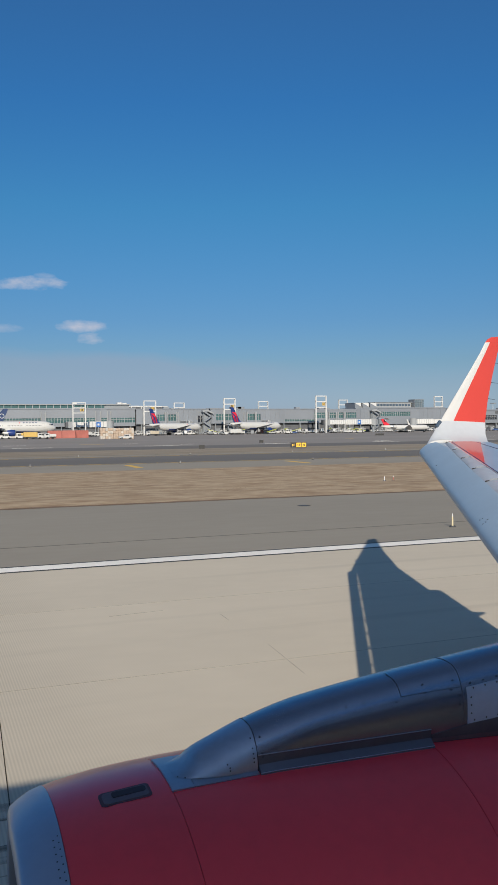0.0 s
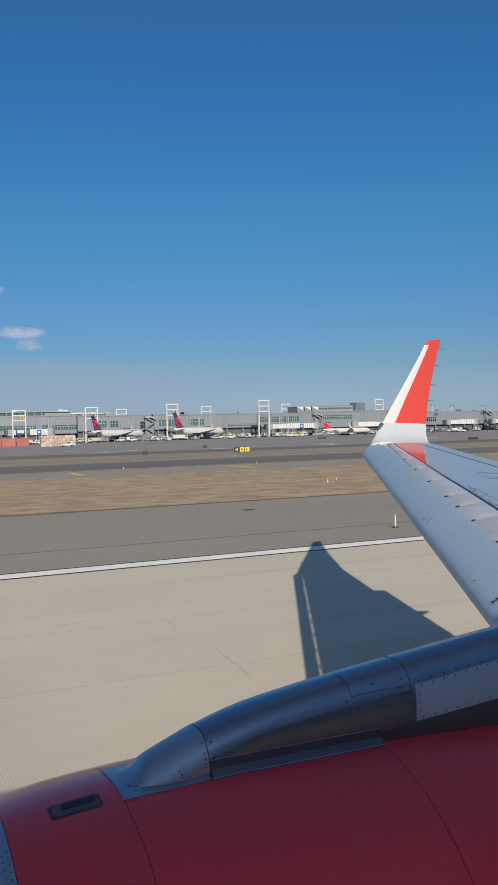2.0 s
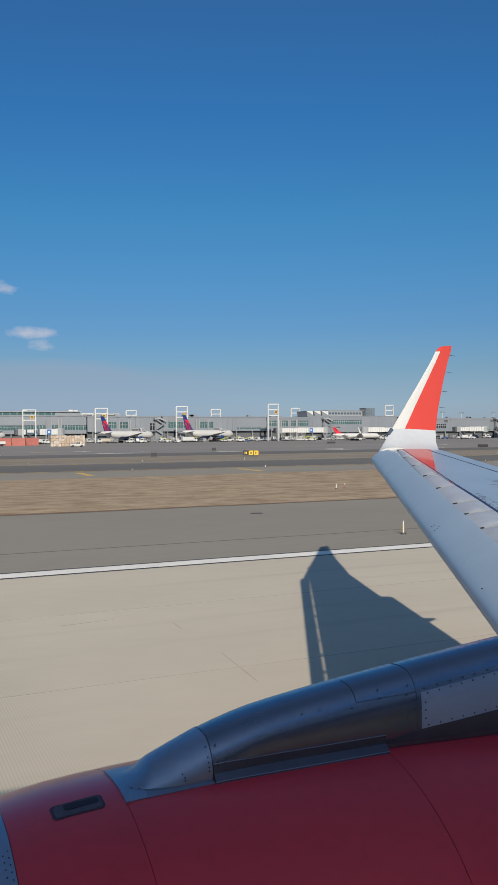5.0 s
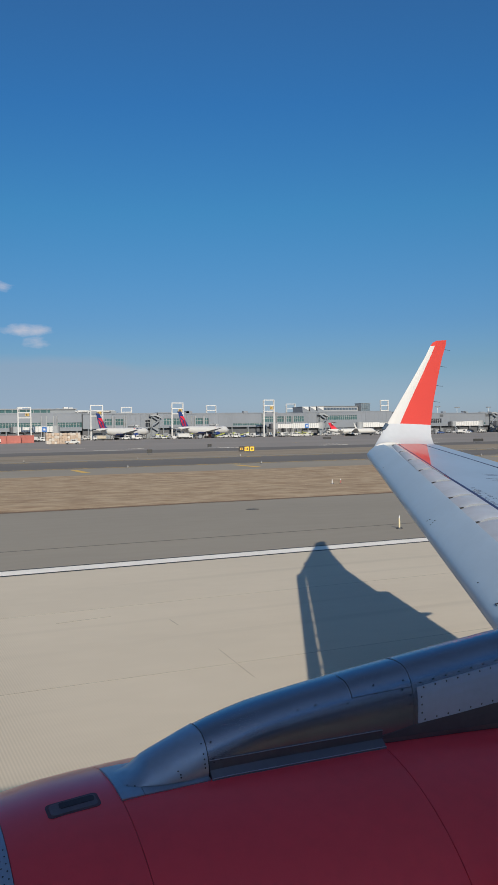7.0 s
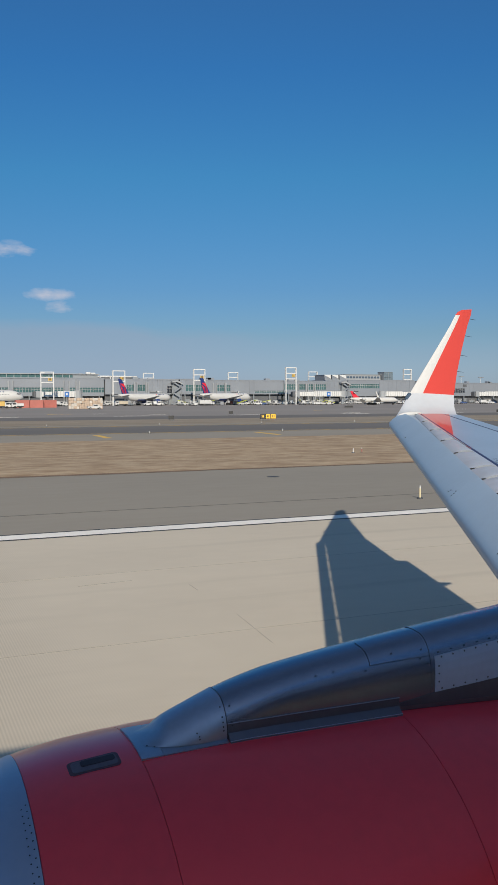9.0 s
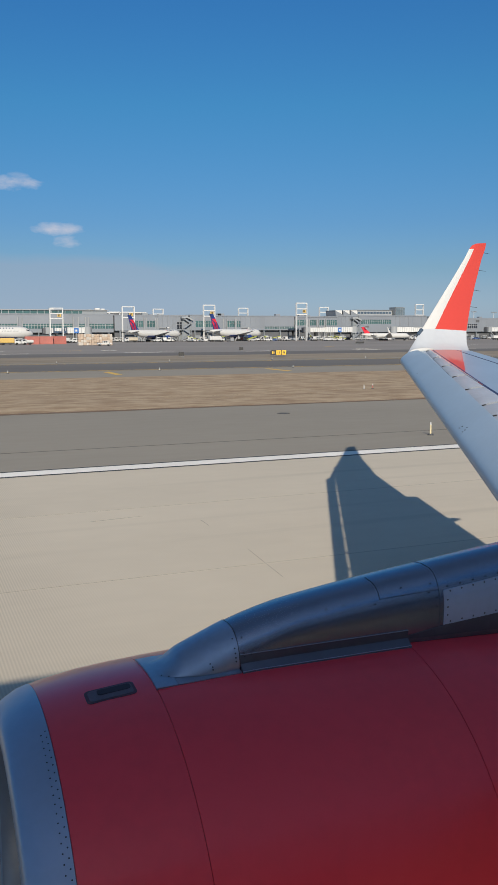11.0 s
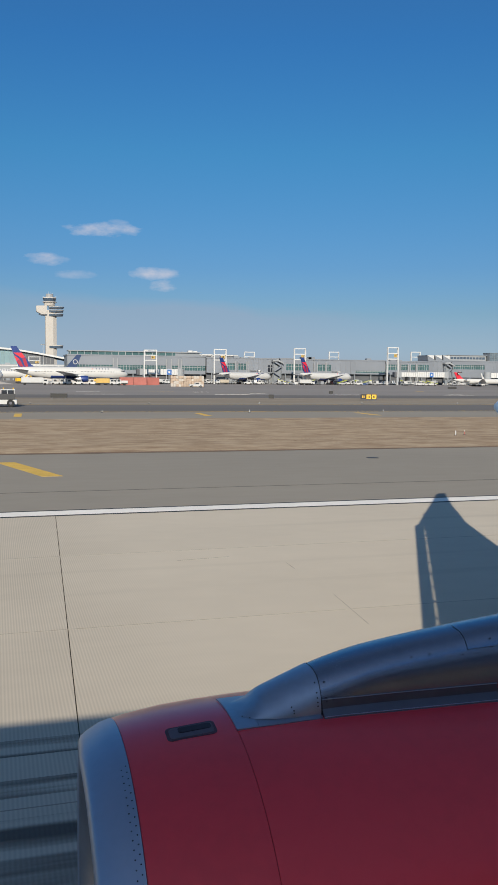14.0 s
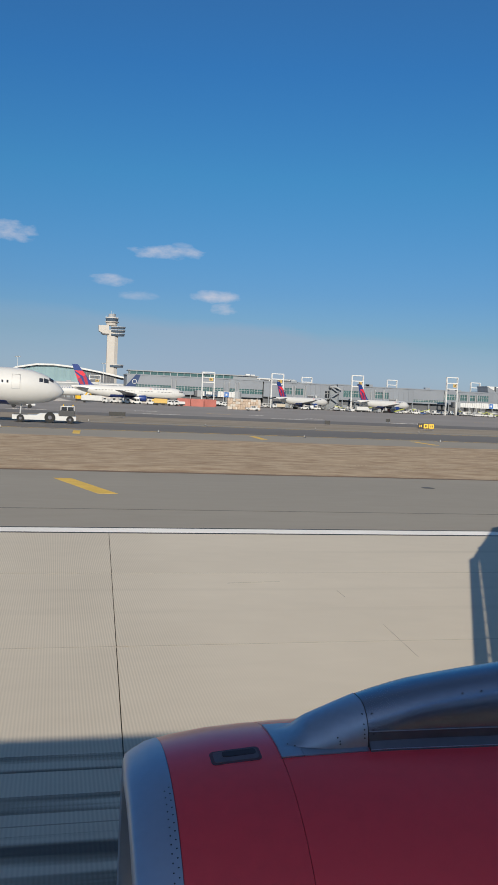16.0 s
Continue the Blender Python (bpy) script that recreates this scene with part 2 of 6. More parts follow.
    "tan_wood": material("plywood_hoarding", (0.47, 0.41, 0.32), 0.8, var=0.2, scale=0.4),
    "post_yellow": material("weathered_yellow_post_plastic", (0.66, 0.57, 0.36), 0.5, var=0.1, scale=4.0),
    "sign_blue": material("blue_panel_paint", (0.05, 0.16, 0.45), 0.5, var=0.08, scale=0.6),
    "blue_roof": material("blue_siding", (0.03, 0.06, 0.22), 0.5, var=0.15, scale=0.2),
}


def slab_material():
    """Light runway concrete: slab tone, blotches, tyre marks along the strip and saw-cut grooves across it."""
    m = material("runway_concrete", (0.60, 0.53, 0.42), 0.88, var=0.09, scale=0.22, fine=2.2, bump=0.08, stretch=(0.5, 1, 1), pieces=0.25, spec=0.2)
    nt = m.node_tree
    p = nt.nodes["Principled BSDF"]
    base = p.inputs["Base Color"].links[0].from_socket
    geo = nt.nodes.new("ShaderNodeNewGeometry")
    wave = nt.nodes.new("ShaderNodeTexWave")
    wave.wave_type, wave.bands_direction = "BANDS", "X"
    wave.inputs["Scale"].default_value = 6.6
    wave.inputs["Distortion"].default_value = 0.05
    nt.links.new(geo.outputs["Position"], wave.inputs["Vector"])
    patch = nt.nodes.new("ShaderNodeTexNoise")
    patch.inputs["Scale"].default_value = 0.16
    mp = nt.nodes.new("ShaderNodeMapping")
    mp.inputs["Scale"].default_value = (1.0, 0.25, 1)
    nt.links.new(geo.outputs["Position"], mp.inputs[0])
    nt.links.new(mp.outputs[0], patch.inputs["Vector"])
    rng = nt.nodes.new("ShaderNodeMapRange")
    rng.inputs[1].default_value, rng.inputs[2].default_value = 0.38, 0.62
    rng.inputs[3].default_value, rng.inputs[4].default_value = 0.10, 0.26
    nt.links.new(patch.outputs[0], rng.inputs[0])
    # the saw-cut grooves have worn away but for one stretch of the strip
    sx, worn, keep = nt.nodes.new("ShaderNodeSeparateXYZ"), nt.nodes.new("ShaderNodeMapRange"), nt.nodes.new("ShaderNodeMath")
    nt.links.new(geo.outputs["Position"], sx.inputs[0])
    nt.links.new(sx.outputs[0], worn.inputs[0])
    worn.inputs[1].default_value, worn.inputs[2].default_value, worn.inputs[3].default_value, worn.inputs[4].default_value = 0.8, 3.4, 1.0, 0.12
    keep.operation = "MULTIPLY"
    nt.links.new(rng.outputs[0], keep.inputs[0])
    nt.links.new(worn.outputs[0], keep.inputs[1])
    mul = nt.nodes.new("ShaderNodeMath")
    mul.operation = "MULTIPLY"
    nt.links.new(wave.outputs["Fac"], mul.inputs[0])
    nt.links.new(keep.outputs[0], mul.inputs[1])
    streak = nt.nodes.new("ShaderNodeTexNoise")
    streak.inputs["Scale"].default_value, streak.inputs["Detail"].default_value = 1.0, 6.0
    mp2 = nt.nodes.new("ShaderNodeMapping")
    mp2.inputs["Scale"].default_value = (0.03, 0.9, 1)
    nt.links.new(geo.outputs["Position"], mp2.inputs[0])
    nt.links.new(mp2.outputs[0], streak.inputs["Vector"])
    r2 = nt.nodes.new("ShaderNodeMapRange")
    r2.inputs[1].default_value, r2.inputs[2].default_value = 0.58, 0.78
    r2.inputs[3].default_value, r2.inputs[4].default_value = 0.0, 0.13
    nt.links.new(streak.outputs[0], r2.inputs[0])
    s = nt.nodes.new("ShaderNodeMath")
    s.operation = "ADD"
    nt.links.new(mul.outputs[0], s.inputs[0])
    nt.links.new(r2.outputs[0], s.inputs[1])
    inv = nt.nodes.new("ShaderNodeMath")
    inv.operation = "SUBTRACT"
    inv.inputs[0].default_value = 1.03
    nt.links.new(s.outputs[0], inv.inputs[1])
    sc = nt.nodes.new("ShaderNodeVectorMath")
    sc.operation = "SCALE"
    nt.links.new(base, sc.inputs[0])
    nt.links.new(inv.outputs[0], sc.inputs["Scale"])
    nt.links.new(sc.outputs[0], p.inputs["Base Color"])
    return m


def rubber_material():
    """Tyre rubber laid on the concrete in long broken streaks."""
    m = material("tyre_rubber_marks", (0.10, 0.095, 0.09), 0.85, var=0.2, scale=0.5, fine=6.0, spec=0.2)
    nt = m.node_tree
    p = nt.nodes["Principled BSDF"]
    geo, mp, n, r = (nt.nodes.new(k) for k in ("ShaderNodeNewGeometry", "ShaderNodeMapping", "ShaderNodeTexNoise", "ShaderNodeMapRange"))
    mp.inputs["Scale"].default_value = (0.12, 3.0, 1)
    n.inputs["Scale"].default_value, n.inputs["Detail"].default_value = 1.0, 6.0
    nt.links.new(geo.outputs["Position"], mp.inputs[0])
    nt.links.new(mp.outputs[0], n.inputs["Vector"])
    nt.links.new(n.outputs[0], r.inputs[0])
    r.inputs[1].default_value, r.inputs[2].default_value, r.inputs[3].default_value, r.inputs[4].default_value = 0.40, 0.62, 0.0, 0.68
    nt.links.new(r.outputs[0], p.inputs["Alpha"])
    return m


M["rubber"] = rubber_material()
M["slab"] = slab_material()


# ---- mesh helpers ----
def box(bm, x0, x1, y0, y1, z0, z1, bevel=0.0):
    m = Matrix.Translation(((x0 + x1) / 2, (y0 + y1) / 2, (z0 + z1) / 2)) @ Matrix.Diagonal((x1 - x0, y1 - y0, z1 - z0, 1))
    made = bmesh.ops.create_cube(bm, size=1, matrix=m)
    if bevel:
        edges = list({e for v in made["verts"] for e in v.link_edges})
        bmesh.ops.bevel(bm, geom=edges, offset=bevel, segments=2, affect="EDGES", profile=0.6)
    return bm


def rod(bm, p0, p1, r0, r1=None, n=10):
    p0, p1 = Vector(p0), Vector(p1)
    d = p1 - p0
    m = Matrix.Translation((p0 + p1) / 2) @ d.to_track_quat("Z", "Y").to_matrix().to_4x4()
    bmesh.ops.create_cone(bm, cap_ends=True, segments=n, radius1=r0, radius2=r0 if r1 is None else r1, depth=d.length, matrix=m)
    return bm


def loft(bm, rings, close=True, caps=(True, True)):
    """Skins a list of rings of points of equal count."""
    vs = [[bm.verts.new(p) for p in ring] for ring in rings]
    n = len(vs[0])
    for a, b in zip(vs, vs[1:]):
        for i in range(n if close else n - 1):
            j = (i + 1) % n
            bm.faces.new((a[i], a[j], b[j], b[i]))
    if caps[0]:
        bm.faces.new(vs[0][::-1])
    if caps[1]:
        bm.faces.new(vs[-1])
    return vs


def prism(bm, poly, y0, y1, axis="y"):
    """A flat outline in x and z given thickness along y (or outline in x, y along z)."""
    if axis == "y":
        loft(bm, [[(x, y0, z) for x, z in poly], [(x, y1, z) for x, z in poly]])
    else:
        loft(bm, [[(x, z, y0) for x, z in poly], [(x, z, y1) for x, z in poly]])
    return bm


def circle(cx, cy, cz, r, n, rz=None):
    """A ring across the x axis, at x = cx."""
    return [(cx, cy + r * math.sin(2 * math.pi * i / n), cz + (rz or r) * math.cos(2 * math.pi * i / n)) for i in range(n)]


def part(name, bm, mat, parent=None, label="", smooth=False, m=None):
    """Links a bmesh as one mesh object, under a thing where one is given."""
    bmesh.ops.recalc_face_normals(bm, faces=bm.faces)
    me = bpy.data.meshes.new(name)
    if smooth:
        for f in bm.faces:
            f.smooth = True
        for e in bm.edges:
            if len(e.link_faces) == 2 and e.calc_face_angle(0) > radians(38):
                e.smooth = False
    bm.to_mesh(me)
    bm.free()
    me.materials.append(mat)
    ob = new(name, me)
    if parent:
        ob.parent = parent
    if m is not None:
        ob.matrix_basis = m
    if label:
        ob["label"] = label
    return ob


def piece(name, mesh, parent, m):
    ob = new(name, mesh)
    ob.parent = parent
    ob.matrix_basis = m
    return ob


def thing(name, m, label, category, group=""):
    ob = new(name)
    ob.empty_display_size = 0.5
    ob.matrix_basis = m
    return tagged(ob, label, category, group)


def B():
    return bmesh.new()


# ---- ground ----
def strip(name, x0, x1, y0, y1, z0, z1, mat, label, category):
    ob = part(name, box(B(), x0, x1, y0, y1, z0, z1), mat)
    return tagged(ob, label, category, kind="structure")


strip("ground", -2500, 4500, -900, 4600, -1.0, -0.10, M["ground"], "flat tan and grey airfield ground to the horizon", "ground")
runway = strip("runway", -300, 600, -32, 27.18, -0.35, -0.03, M["joint"], "dark joint bed under pale concrete runway slabs", "runway")
strip("runway_shoulder", -400, 900, 27.18, 49.3, -0.35, -0.012, M["asphalt"], "grey asphalt runway shoulder with faint seams", "pavement")
strip("taxiway_shoulder", -500, 1200, 87.0, 103.0, -0.35, -0.02, M["asphalt"], "grey asphalt shoulder beside the taxiway", "pavement")
strip("taxiway", -600, 1500, 103.0, 131.0, -0.35, -0.015, M["asphalt_dark"], "dark worn asphalt taxiway", "taxiway")
strip("taxiway_verge", -600, 1500, 131.0, 137.0, -0.35, -0.02, M["asphalt"], "grey asphalt verge of the taxiway", "pavement")
strip("second_taxiway", -800, 1800, 168.0, 196.0, -0.35, -0.015, M["asphalt_dark"], "dark asphalt parallel taxiway", "taxiway")
strip("apron", -1200, 2400, 196.0, 900.0, -0.35, -0.02, M["apron"], "grey concrete terminal apron with dark stains", "apron")


def grass_material(name, pale, brown, stretch, scale):
    """Dead turf: pale straw and bare brown earth in long uneven patches, with fine blades over it."""
    m = material(name, pale, 0.95, var=0.22, scale=scale * 4, fine=6.0, bump=1.0, stretch=(0.3, 1, 1), spec=0.1)
    nt = m.node_tree
    p = nt.nodes["Principled BSDF"]
    base = p.inputs["Base Color"].links[0].from_socket
    geo, mp = nt.nodes.new("ShaderNodeNewGeometry"), nt.nodes.new("ShaderNodeMapping")
    mp.inputs["Scale"].default_value = stretch
    nt.links.new(geo.outputs["Position"], mp.inputs[0])
    n, r, mix = nt.nodes.new("ShaderNodeTexNoise"), nt.nodes.new("ShaderNodeMapRange"), nt.nodes.new("ShaderNodeMix")
    n.inputs["Scale"].default_value, n.inputs["Detail"].default_value, n.inputs["Roughness"].default_value = scale, 9.0, 0.66
    nt.links.new(mp.outputs[0], n.inputs["Vector"])
    r.inputs[1].default_value, r.inputs[2].default_value = 0.42, 0.64
    nt.links.new(n.outputs[0], r.inputs[0])
    mix.data_type = "RGBA"
    nt.links.new(r.outputs[0], mix.inputs[0])
    nt.links.new(base, mix.inputs[6])
    mix.inputs[7].default_value = (*brown, 1)
    nt.links.new(mix.outputs[2], p.inputs["Base Color"])
    return m


M["dead_grass"] = grass_material("dead_winter_grass", (0.475, 0.365, 0.245), (0.315, 0.218, 0.138), (0.45, 0.8, 1), 0.8)
M["dull_grass"] = grass_material("sparse_dry_grass", (0.34, 0.29, 0.225), (0.27, 0.225, 0.17), (0.08, 0.5, 1), 0.3)


def verge(name, x0, x1, y0, y1, label, nx, ny, lift, mat="dead_grass"):
    """Uneven dry turf with a ragged edge."""
    bm = B()
    rows_ = []
    for j in range(ny + 1):
        y = y0 + (y1 - y0) * j / ny
        row = []
        for i in range(nx + 1):
            x = x0 + (x1 - x0) * i / nx
            h = lift * noise.noise((x * 0.06, y * 0.2, 3.1)) + 0.02
            yy = y
            if j in (0, ny):
                yy += 0.35 * noise.noise((x * 0.25, y, 7.7)) + 0.15 * noise.noise((x * 1.3, y, 1.7))
                h = 0.0
            row.append(bm.verts.new((x, yy, h)))
        rows_.append(row)
    for a, b in zip(rows_, rows_[1:]):
        for i in range(nx):
            bm.faces.new((a[i], a[i + 1], b[i + 1], b[i]))
    ob = part(name, bm, M[mat], smooth=True)
    return tagged(ob, label, "grass", kind="stuff")


verge("grass_verge", -260, 520, 49.0, 87.4, "dry brown winter grass between runway and taxiway", 260, 16, 0.12)
# A narrow dark brown strip edges the turf.
verge("verge_edge", -260, 520, 48.72, 49.3, "dark brown strip along the edge of the grass", 400, 2, 0.02, "edge_brown")
verge("grass_infield", -500, 1100, 136.6, 168.4, "dry brown grass strip between the taxiways", 160, 6, 0.1, "dull_grass")


def tufts():
    """Dry blades in clumps, thickest along the near edge of the verge."""
    rng = random.Random(5)
    vs, fs = [], []
    for _ in range(14000):
        x = rng.uniform(-20, 150)
        y = 49.2 + 37.5 * rng.random() ** 1.6
        if noise.noise((x * 0.05, y * 0.25, 0.4)) < -0.12:
            continue
        for _k in range(3):
            a, h, w = rng.uniform(0, 6.28), rng.uniform(0.02, 0.05), rng.uniform(0.012, 0.035)
            ox, oy = x + rng.uniform(-0.3, 0.3), y + rng.uniform(-0.15, 0.15)
            lean = rng.uniform(-0.1, 0.1)
            n = len(vs)
            vs += [(ox - w * math.cos(a), oy - w * math.sin(a), 0.0), (ox + w * math.cos(a), oy + w * math.sin(a), 0.0), (ox + lean, oy + lean, h)]
            fs.append((n, n + 1, n + 2))
    me = bpy.data.meshes.new("grass_tufts")
    me.from_pydata(vs, [], fs)
    me.materials.append(M["straw"])
    tagged(new("grass_tufts", me), "dry straw-coloured grass tufts on the verge", "grass", kind="stuff")


tufts()


# ---- painted marks ----
def paint(name, quads, mat, label, z=0.004, kind="structure"):
    bm = B()
    for q in quads:
        lo = [bm.verts.new((x, y, z - 0.016)) for x, y in q]
        hi = [bm.verts.new((x, y, z)) for x, y in q]
        bm.faces.new(hi)
        for i in range(4):
            j = (i + 1) % 4
            bm.faces.new((lo[i], lo[j], hi[j], hi[i]))
    return tagged(part(name, bm, mat), label, "road marking", kind=kind)


def rect(x0, x1, y0, y1):
    return [(x0, y0), (x1, y0), (x1, y1), (x0, y1)]


paint("runway_edge_line", [rect(-300, 600, 27.3, 28.15)], M["white_paint"], "solid white painted runway edge line", z=0.006)
paint("edge_line_border", [rect(-300, 600, 27.12, 27.3), rect(-300, 600, 28.15, 28.32)], M["black_paint"], "thin black border of the white edge line", z=0.0055)
paint("shoulder_seam", [rect(-300, 600, 32.85, 32.96)], M["joint"], "dark sealed seam in shoulder asphalt", z=-0.006)
for y in (21.02, 14.86, 8.70):
    paint("lane_joint", [rect(-115, 240, y - 0.009, y + 0.009)], M["lane_joint"], "thin sealed joint between two lanes of concrete slabs", z=0.002)
for quads in ([[(6.35, 13.86), (6.361, 13.86), (6.551, 15.99), (6.54, 15.99)], [(6.54, 18.37), (6.555, 18.37), (6.58, 19.02), (6.565, 19.02)]],
              [[(4.11, 19.85), (4.7, 19.92), (4.7, 19.95), (4.11, 19.88)], [(4.7, 19.92), (5.44, 20.0), (5.44, 20.02), (4.7, 19.95)]]):
    paint("slab_crack", quads, M["lane_joint"], "short worn crack in the runway concrete", z=0.0025)
for s in (0.0, -18.0):
    paint("shoulder_chevron", [[(s + 1.9, 38.0), (s + 2.8, 38.0), (s + 0.9, 44.5), (s, 44.5)]], M["yellow_paint"], "yellow painted shoulder stripe", z=-0.004)
for k in range(-6, 18):
    x = 22.4 + 20.6 * k
    paint("taxiway_shoulder_stripe", [[(x, 92.8), (x + 0.8, 92.8), (x + 1.1, 100.2), (x + 0.3, 100.2)]], M["yellow_paint"], "yellow painted taxiway shoulder stripe", z=-0.010)
for k in range(-3, 12):
    x = 20 + 31.0 * k
    paint("apron_guide_stripe", [[(x, 141.5 + 60), (x + 9, 141.5 + 61), (x + 9, 141.5 + 61.7), (x, 141.5 + 60.7)]], M["white_paint"], "pale painted apron guide stripe", z=-0.008)
rng = random.Random(17)
for k in range(26):
    x, y = -60 + 16 * k + rng.uniform(-6, 6), rng.choice((214.0, 232.0, 256.0, 150.0))
    paint("apron_guide_stripe", [rect(x, x + rng.uniform(3, 7), y, y + 0.7)], M["white_paint"] if k % 3 else M["yellow_paint"], "faded painted apron guide stripe", z=-0.008)
paint("taxiway_edge_line", [rect(-600, 1500, 104.0, 104.3), rect(-600, 1500, 129.6, 129.9)], M["yellow_paint"], "thin yellow taxiway edge line", z=-0.010)
for y0, y1 in ((13.0, 14.85), (9.7, 11.5)):
    paint("touchdown_bar", [rect(15.85, 37.4, y0, y1)], M["white_paint"], "white painted touchdown zone bar", z=0.007)
    paint("touchdown_bar_border", [rect(15.73, 37.6, y0 - 0.12, y0), rect(15.73, 37.6, y1, y1 + 0.12), rect(15.73, 15.85, y0, y1)],
          M["black_paint"], "black border round a white touchdown bar", z=0.005)
for y0, y1 in ((9.95, 10.4), (8.95, 9.35), (7.0, 8.5), (4.6, 6.6)):
    paint("tyre_mark", [rect(-40, 90, y0, y1)], M["rubber"], "dark rubber tyre streaks on the runway", z=0.003)

# ---- the jet that carries the camera ----
jet = thing("passenger_jet", pose(0, 0, 0), "single-aisle jet with red engine cowl, grey wing and red winglet", "airplane")
AX_Y, AX_Z = 3.96, 1.6                      # engine axis


def cowl_radius(x):
    pts = [(0.355, 0.985), (0.358, 1.0), (0.366, 1.022), (0.40, 1.046), (0.48, 1.08), (0.57, 1.10), (0.8, 1.135), (1.07, 1.155), (1.6, 1.17),
           (2.46, 1.165), (3.2, 1.13), (4.2, 1.0), (4.6, 0.93)]
    return float(np.interp(x, [a for a, _ in pts], [b for _, b in pts]))


def cowl_band(x0, x1, steps, n=128, inset=0.0):
    bm = B()
    xs = [x0 + (x1 - x0) * i / steps for i in range(steps + 1)]
    rings = [circle(x0, AX_Y, AX_Z, cowl_radius(x0) - 0.02 - inset, n)]
    rings += [circle(x, AX_Y, AX_Z, cowl_radius(x) - inset - (0.003 if x in (xs[0], xs[-1]) else 0), n) for x in xs]
    rings += [circle(x1, AX_Y, AX_Z, cowl_radius(x1) - 0.02 - inset, n)]
    loft(bm, rings, caps=(False, False))
    return bm


nacelle = part("engine_nacelle", cowl_band(0.57, 4.55, 30, inset=0.012), M["seam_red"], jet, "dark red inner barrel of the engine nacelle", True)
def inlet_ring(x, r, n=128):
    """A ring of the inlet, whose mouth leans back on the outboard side."""
    ease = max(0.0, min(1.0, (0.55 - x) / 0.15)) if x < 0.55 else 0.0
    return [(px + 0.075 * ease * max(0.0, py - AX_Y), py, pz) for px, py, pz in circle(x, AX_Y, AX_Z, r, n)]


bm = B()                                     # inlet lip: rolled metal ring
rings = [inlet_ring(x, r) for x, r in ((0.366, 0.942), (0.356, 0.963))]
rings += [inlet_ring(x, cowl_radius(x)) for x in (0.3555, 0.358, 0.361, 0.366, 0.38, 0.40, 0.44, 0.48, 0.51, 0.5475)]
rings.append(circle(0.549, AX_Y, AX_Z, cowl_radius(0.55) - 0.02, 128))
loft(bm, rings, caps=(False, False))
part("inlet_lip", bm, M["lip_metal"], nacelle, "bare metal inlet lip", True)
# Throat and duct behind it are darkened in colour to dim the inlet's inside.
bm = B()
loft(bm, [inlet_ring(x, r) for x, r in ((0.56, 0.886), (0.46, 0.893), (0.40, 0.91), (0.372, 0.932), (0.3655, 0.9425))], caps=(False, False))
part("inlet_throat", bm, M["throat_metal"], nacelle, "grey metal throat, darkened in colour inside the inlet", True)
bm = B()
duct = [circle(x, AX_Y, AX_Z, r, 64) for x, r in ((0.56, 0.8865), (0.60, 0.875), (0.68, 0.855), (0.80, 0.84), (1.15, 0.86))]
loft(bm, duct, caps=(False, False))
part("inlet_duct", bm, M["pylon_dark"], nacelle, "acoustic lining of the inlet, darkened in colour", True)
bm = B()
loft(bm, [circle(1.12, AX_Y, AX_Z, 0.855, 48), circle(1.14, AX_Y, AX_Z, 0.2, 48)], caps=(False, False))
loft(bm, [circle(0.85, AX_Y, AX_Z, 0.02, 24), circle(0.95, AX_Y, AX_Z, 0.12, 24), circle(1.13, AX_Y, AX_Z, 0.22, 24)], caps=(True, False))
for i in range(24):
    a = 2 * math.pi * i / 24
    c, s = math.cos(a), math.sin(a)
    c2, s2 = math.cos(a + 0.2), math.sin(a + 0.2)
    vs = [bm.verts.new(p) for p in ((1.02, AX_Y + 0.2 * s, AX_Z + 0.2 * c), (1.02, AX_Y + 0.83 * s, AX_Z + 0.83 * c),
                                    (1.1, AX_Y + 0.83 * s2, AX_Z + 0.83 * c2), (1.1, AX_Y + 0.2 * s2, AX_Z + 0.2 * c2))]
    bm.faces.new(vs)
part("fan", bm, M["truck_dark"], nacelle)
for x0, x1, st, lab in ((0.5505, 1.0686, 8, "red painted inlet cowl"), (1.0712, 2.464, 16, "red painted fan cowl door"), (2.468, 4.55, 14, "red painted reverser sleeve")):
    part("cowl_panel", cowl_band(x0, x1, st), M["cowl_red"], nacelle, lab, True)
bm = B()
loft(bm, [circle(4.3, AX_Y, AX_Z, 0.9, 48), circle(4.9, AX_Y, AX_Z, 0.62, 48), circle(5.6, AX_Y, AX_Z, 0.45, 48)])
part("exhaust_nozzle", bm, M["bare_metal"], nacelle, "", True)


def on_cowl(x, deg, lift=0.0):
    """A point on the cowl; deg is turned from the top towards the cabin."""
    a, r = radians(deg), cowl_radius(x) + lift
    return (x, AX_Y - r * math.sin(a), AX_Z + r * math.cos(a))


def cowl_patch(x0, x1, d0, d1, lift, nx=6, nd=5):
    bm = B()
    top = [[bm.verts.new(on_cowl(x0 + (x1 - x0) * i / nx, d0 + (d1 - d0) * j / nd, lift)) for j in range(nd + 1)] for i in range(nx + 1)]
    low = [[bm.verts.new(on_cowl(x0 + (x1 - x0) * i / nx, d0 + (d1 - d0) * j / nd, -0.01)) for j in range(nd + 1)] for i in range(nx + 1)]
    for i in range(nx):
        for j in range(nd):
            bm.faces.new((top[i][j], top[i + 1][j], top[i + 1][j + 1], top[i][j + 1]))
    for i in range(nx):
        for j in (0, nd):
            bm.faces.new((top[i][j], top[i + 1][j], low[i + 1][j], low[i][j]))
    for j in range(nd):
        for i in (0, nx):
            bm.faces.new((top[i][j], top[i][j + 1], low[i][j + 1], low[i][j]))
    return bm


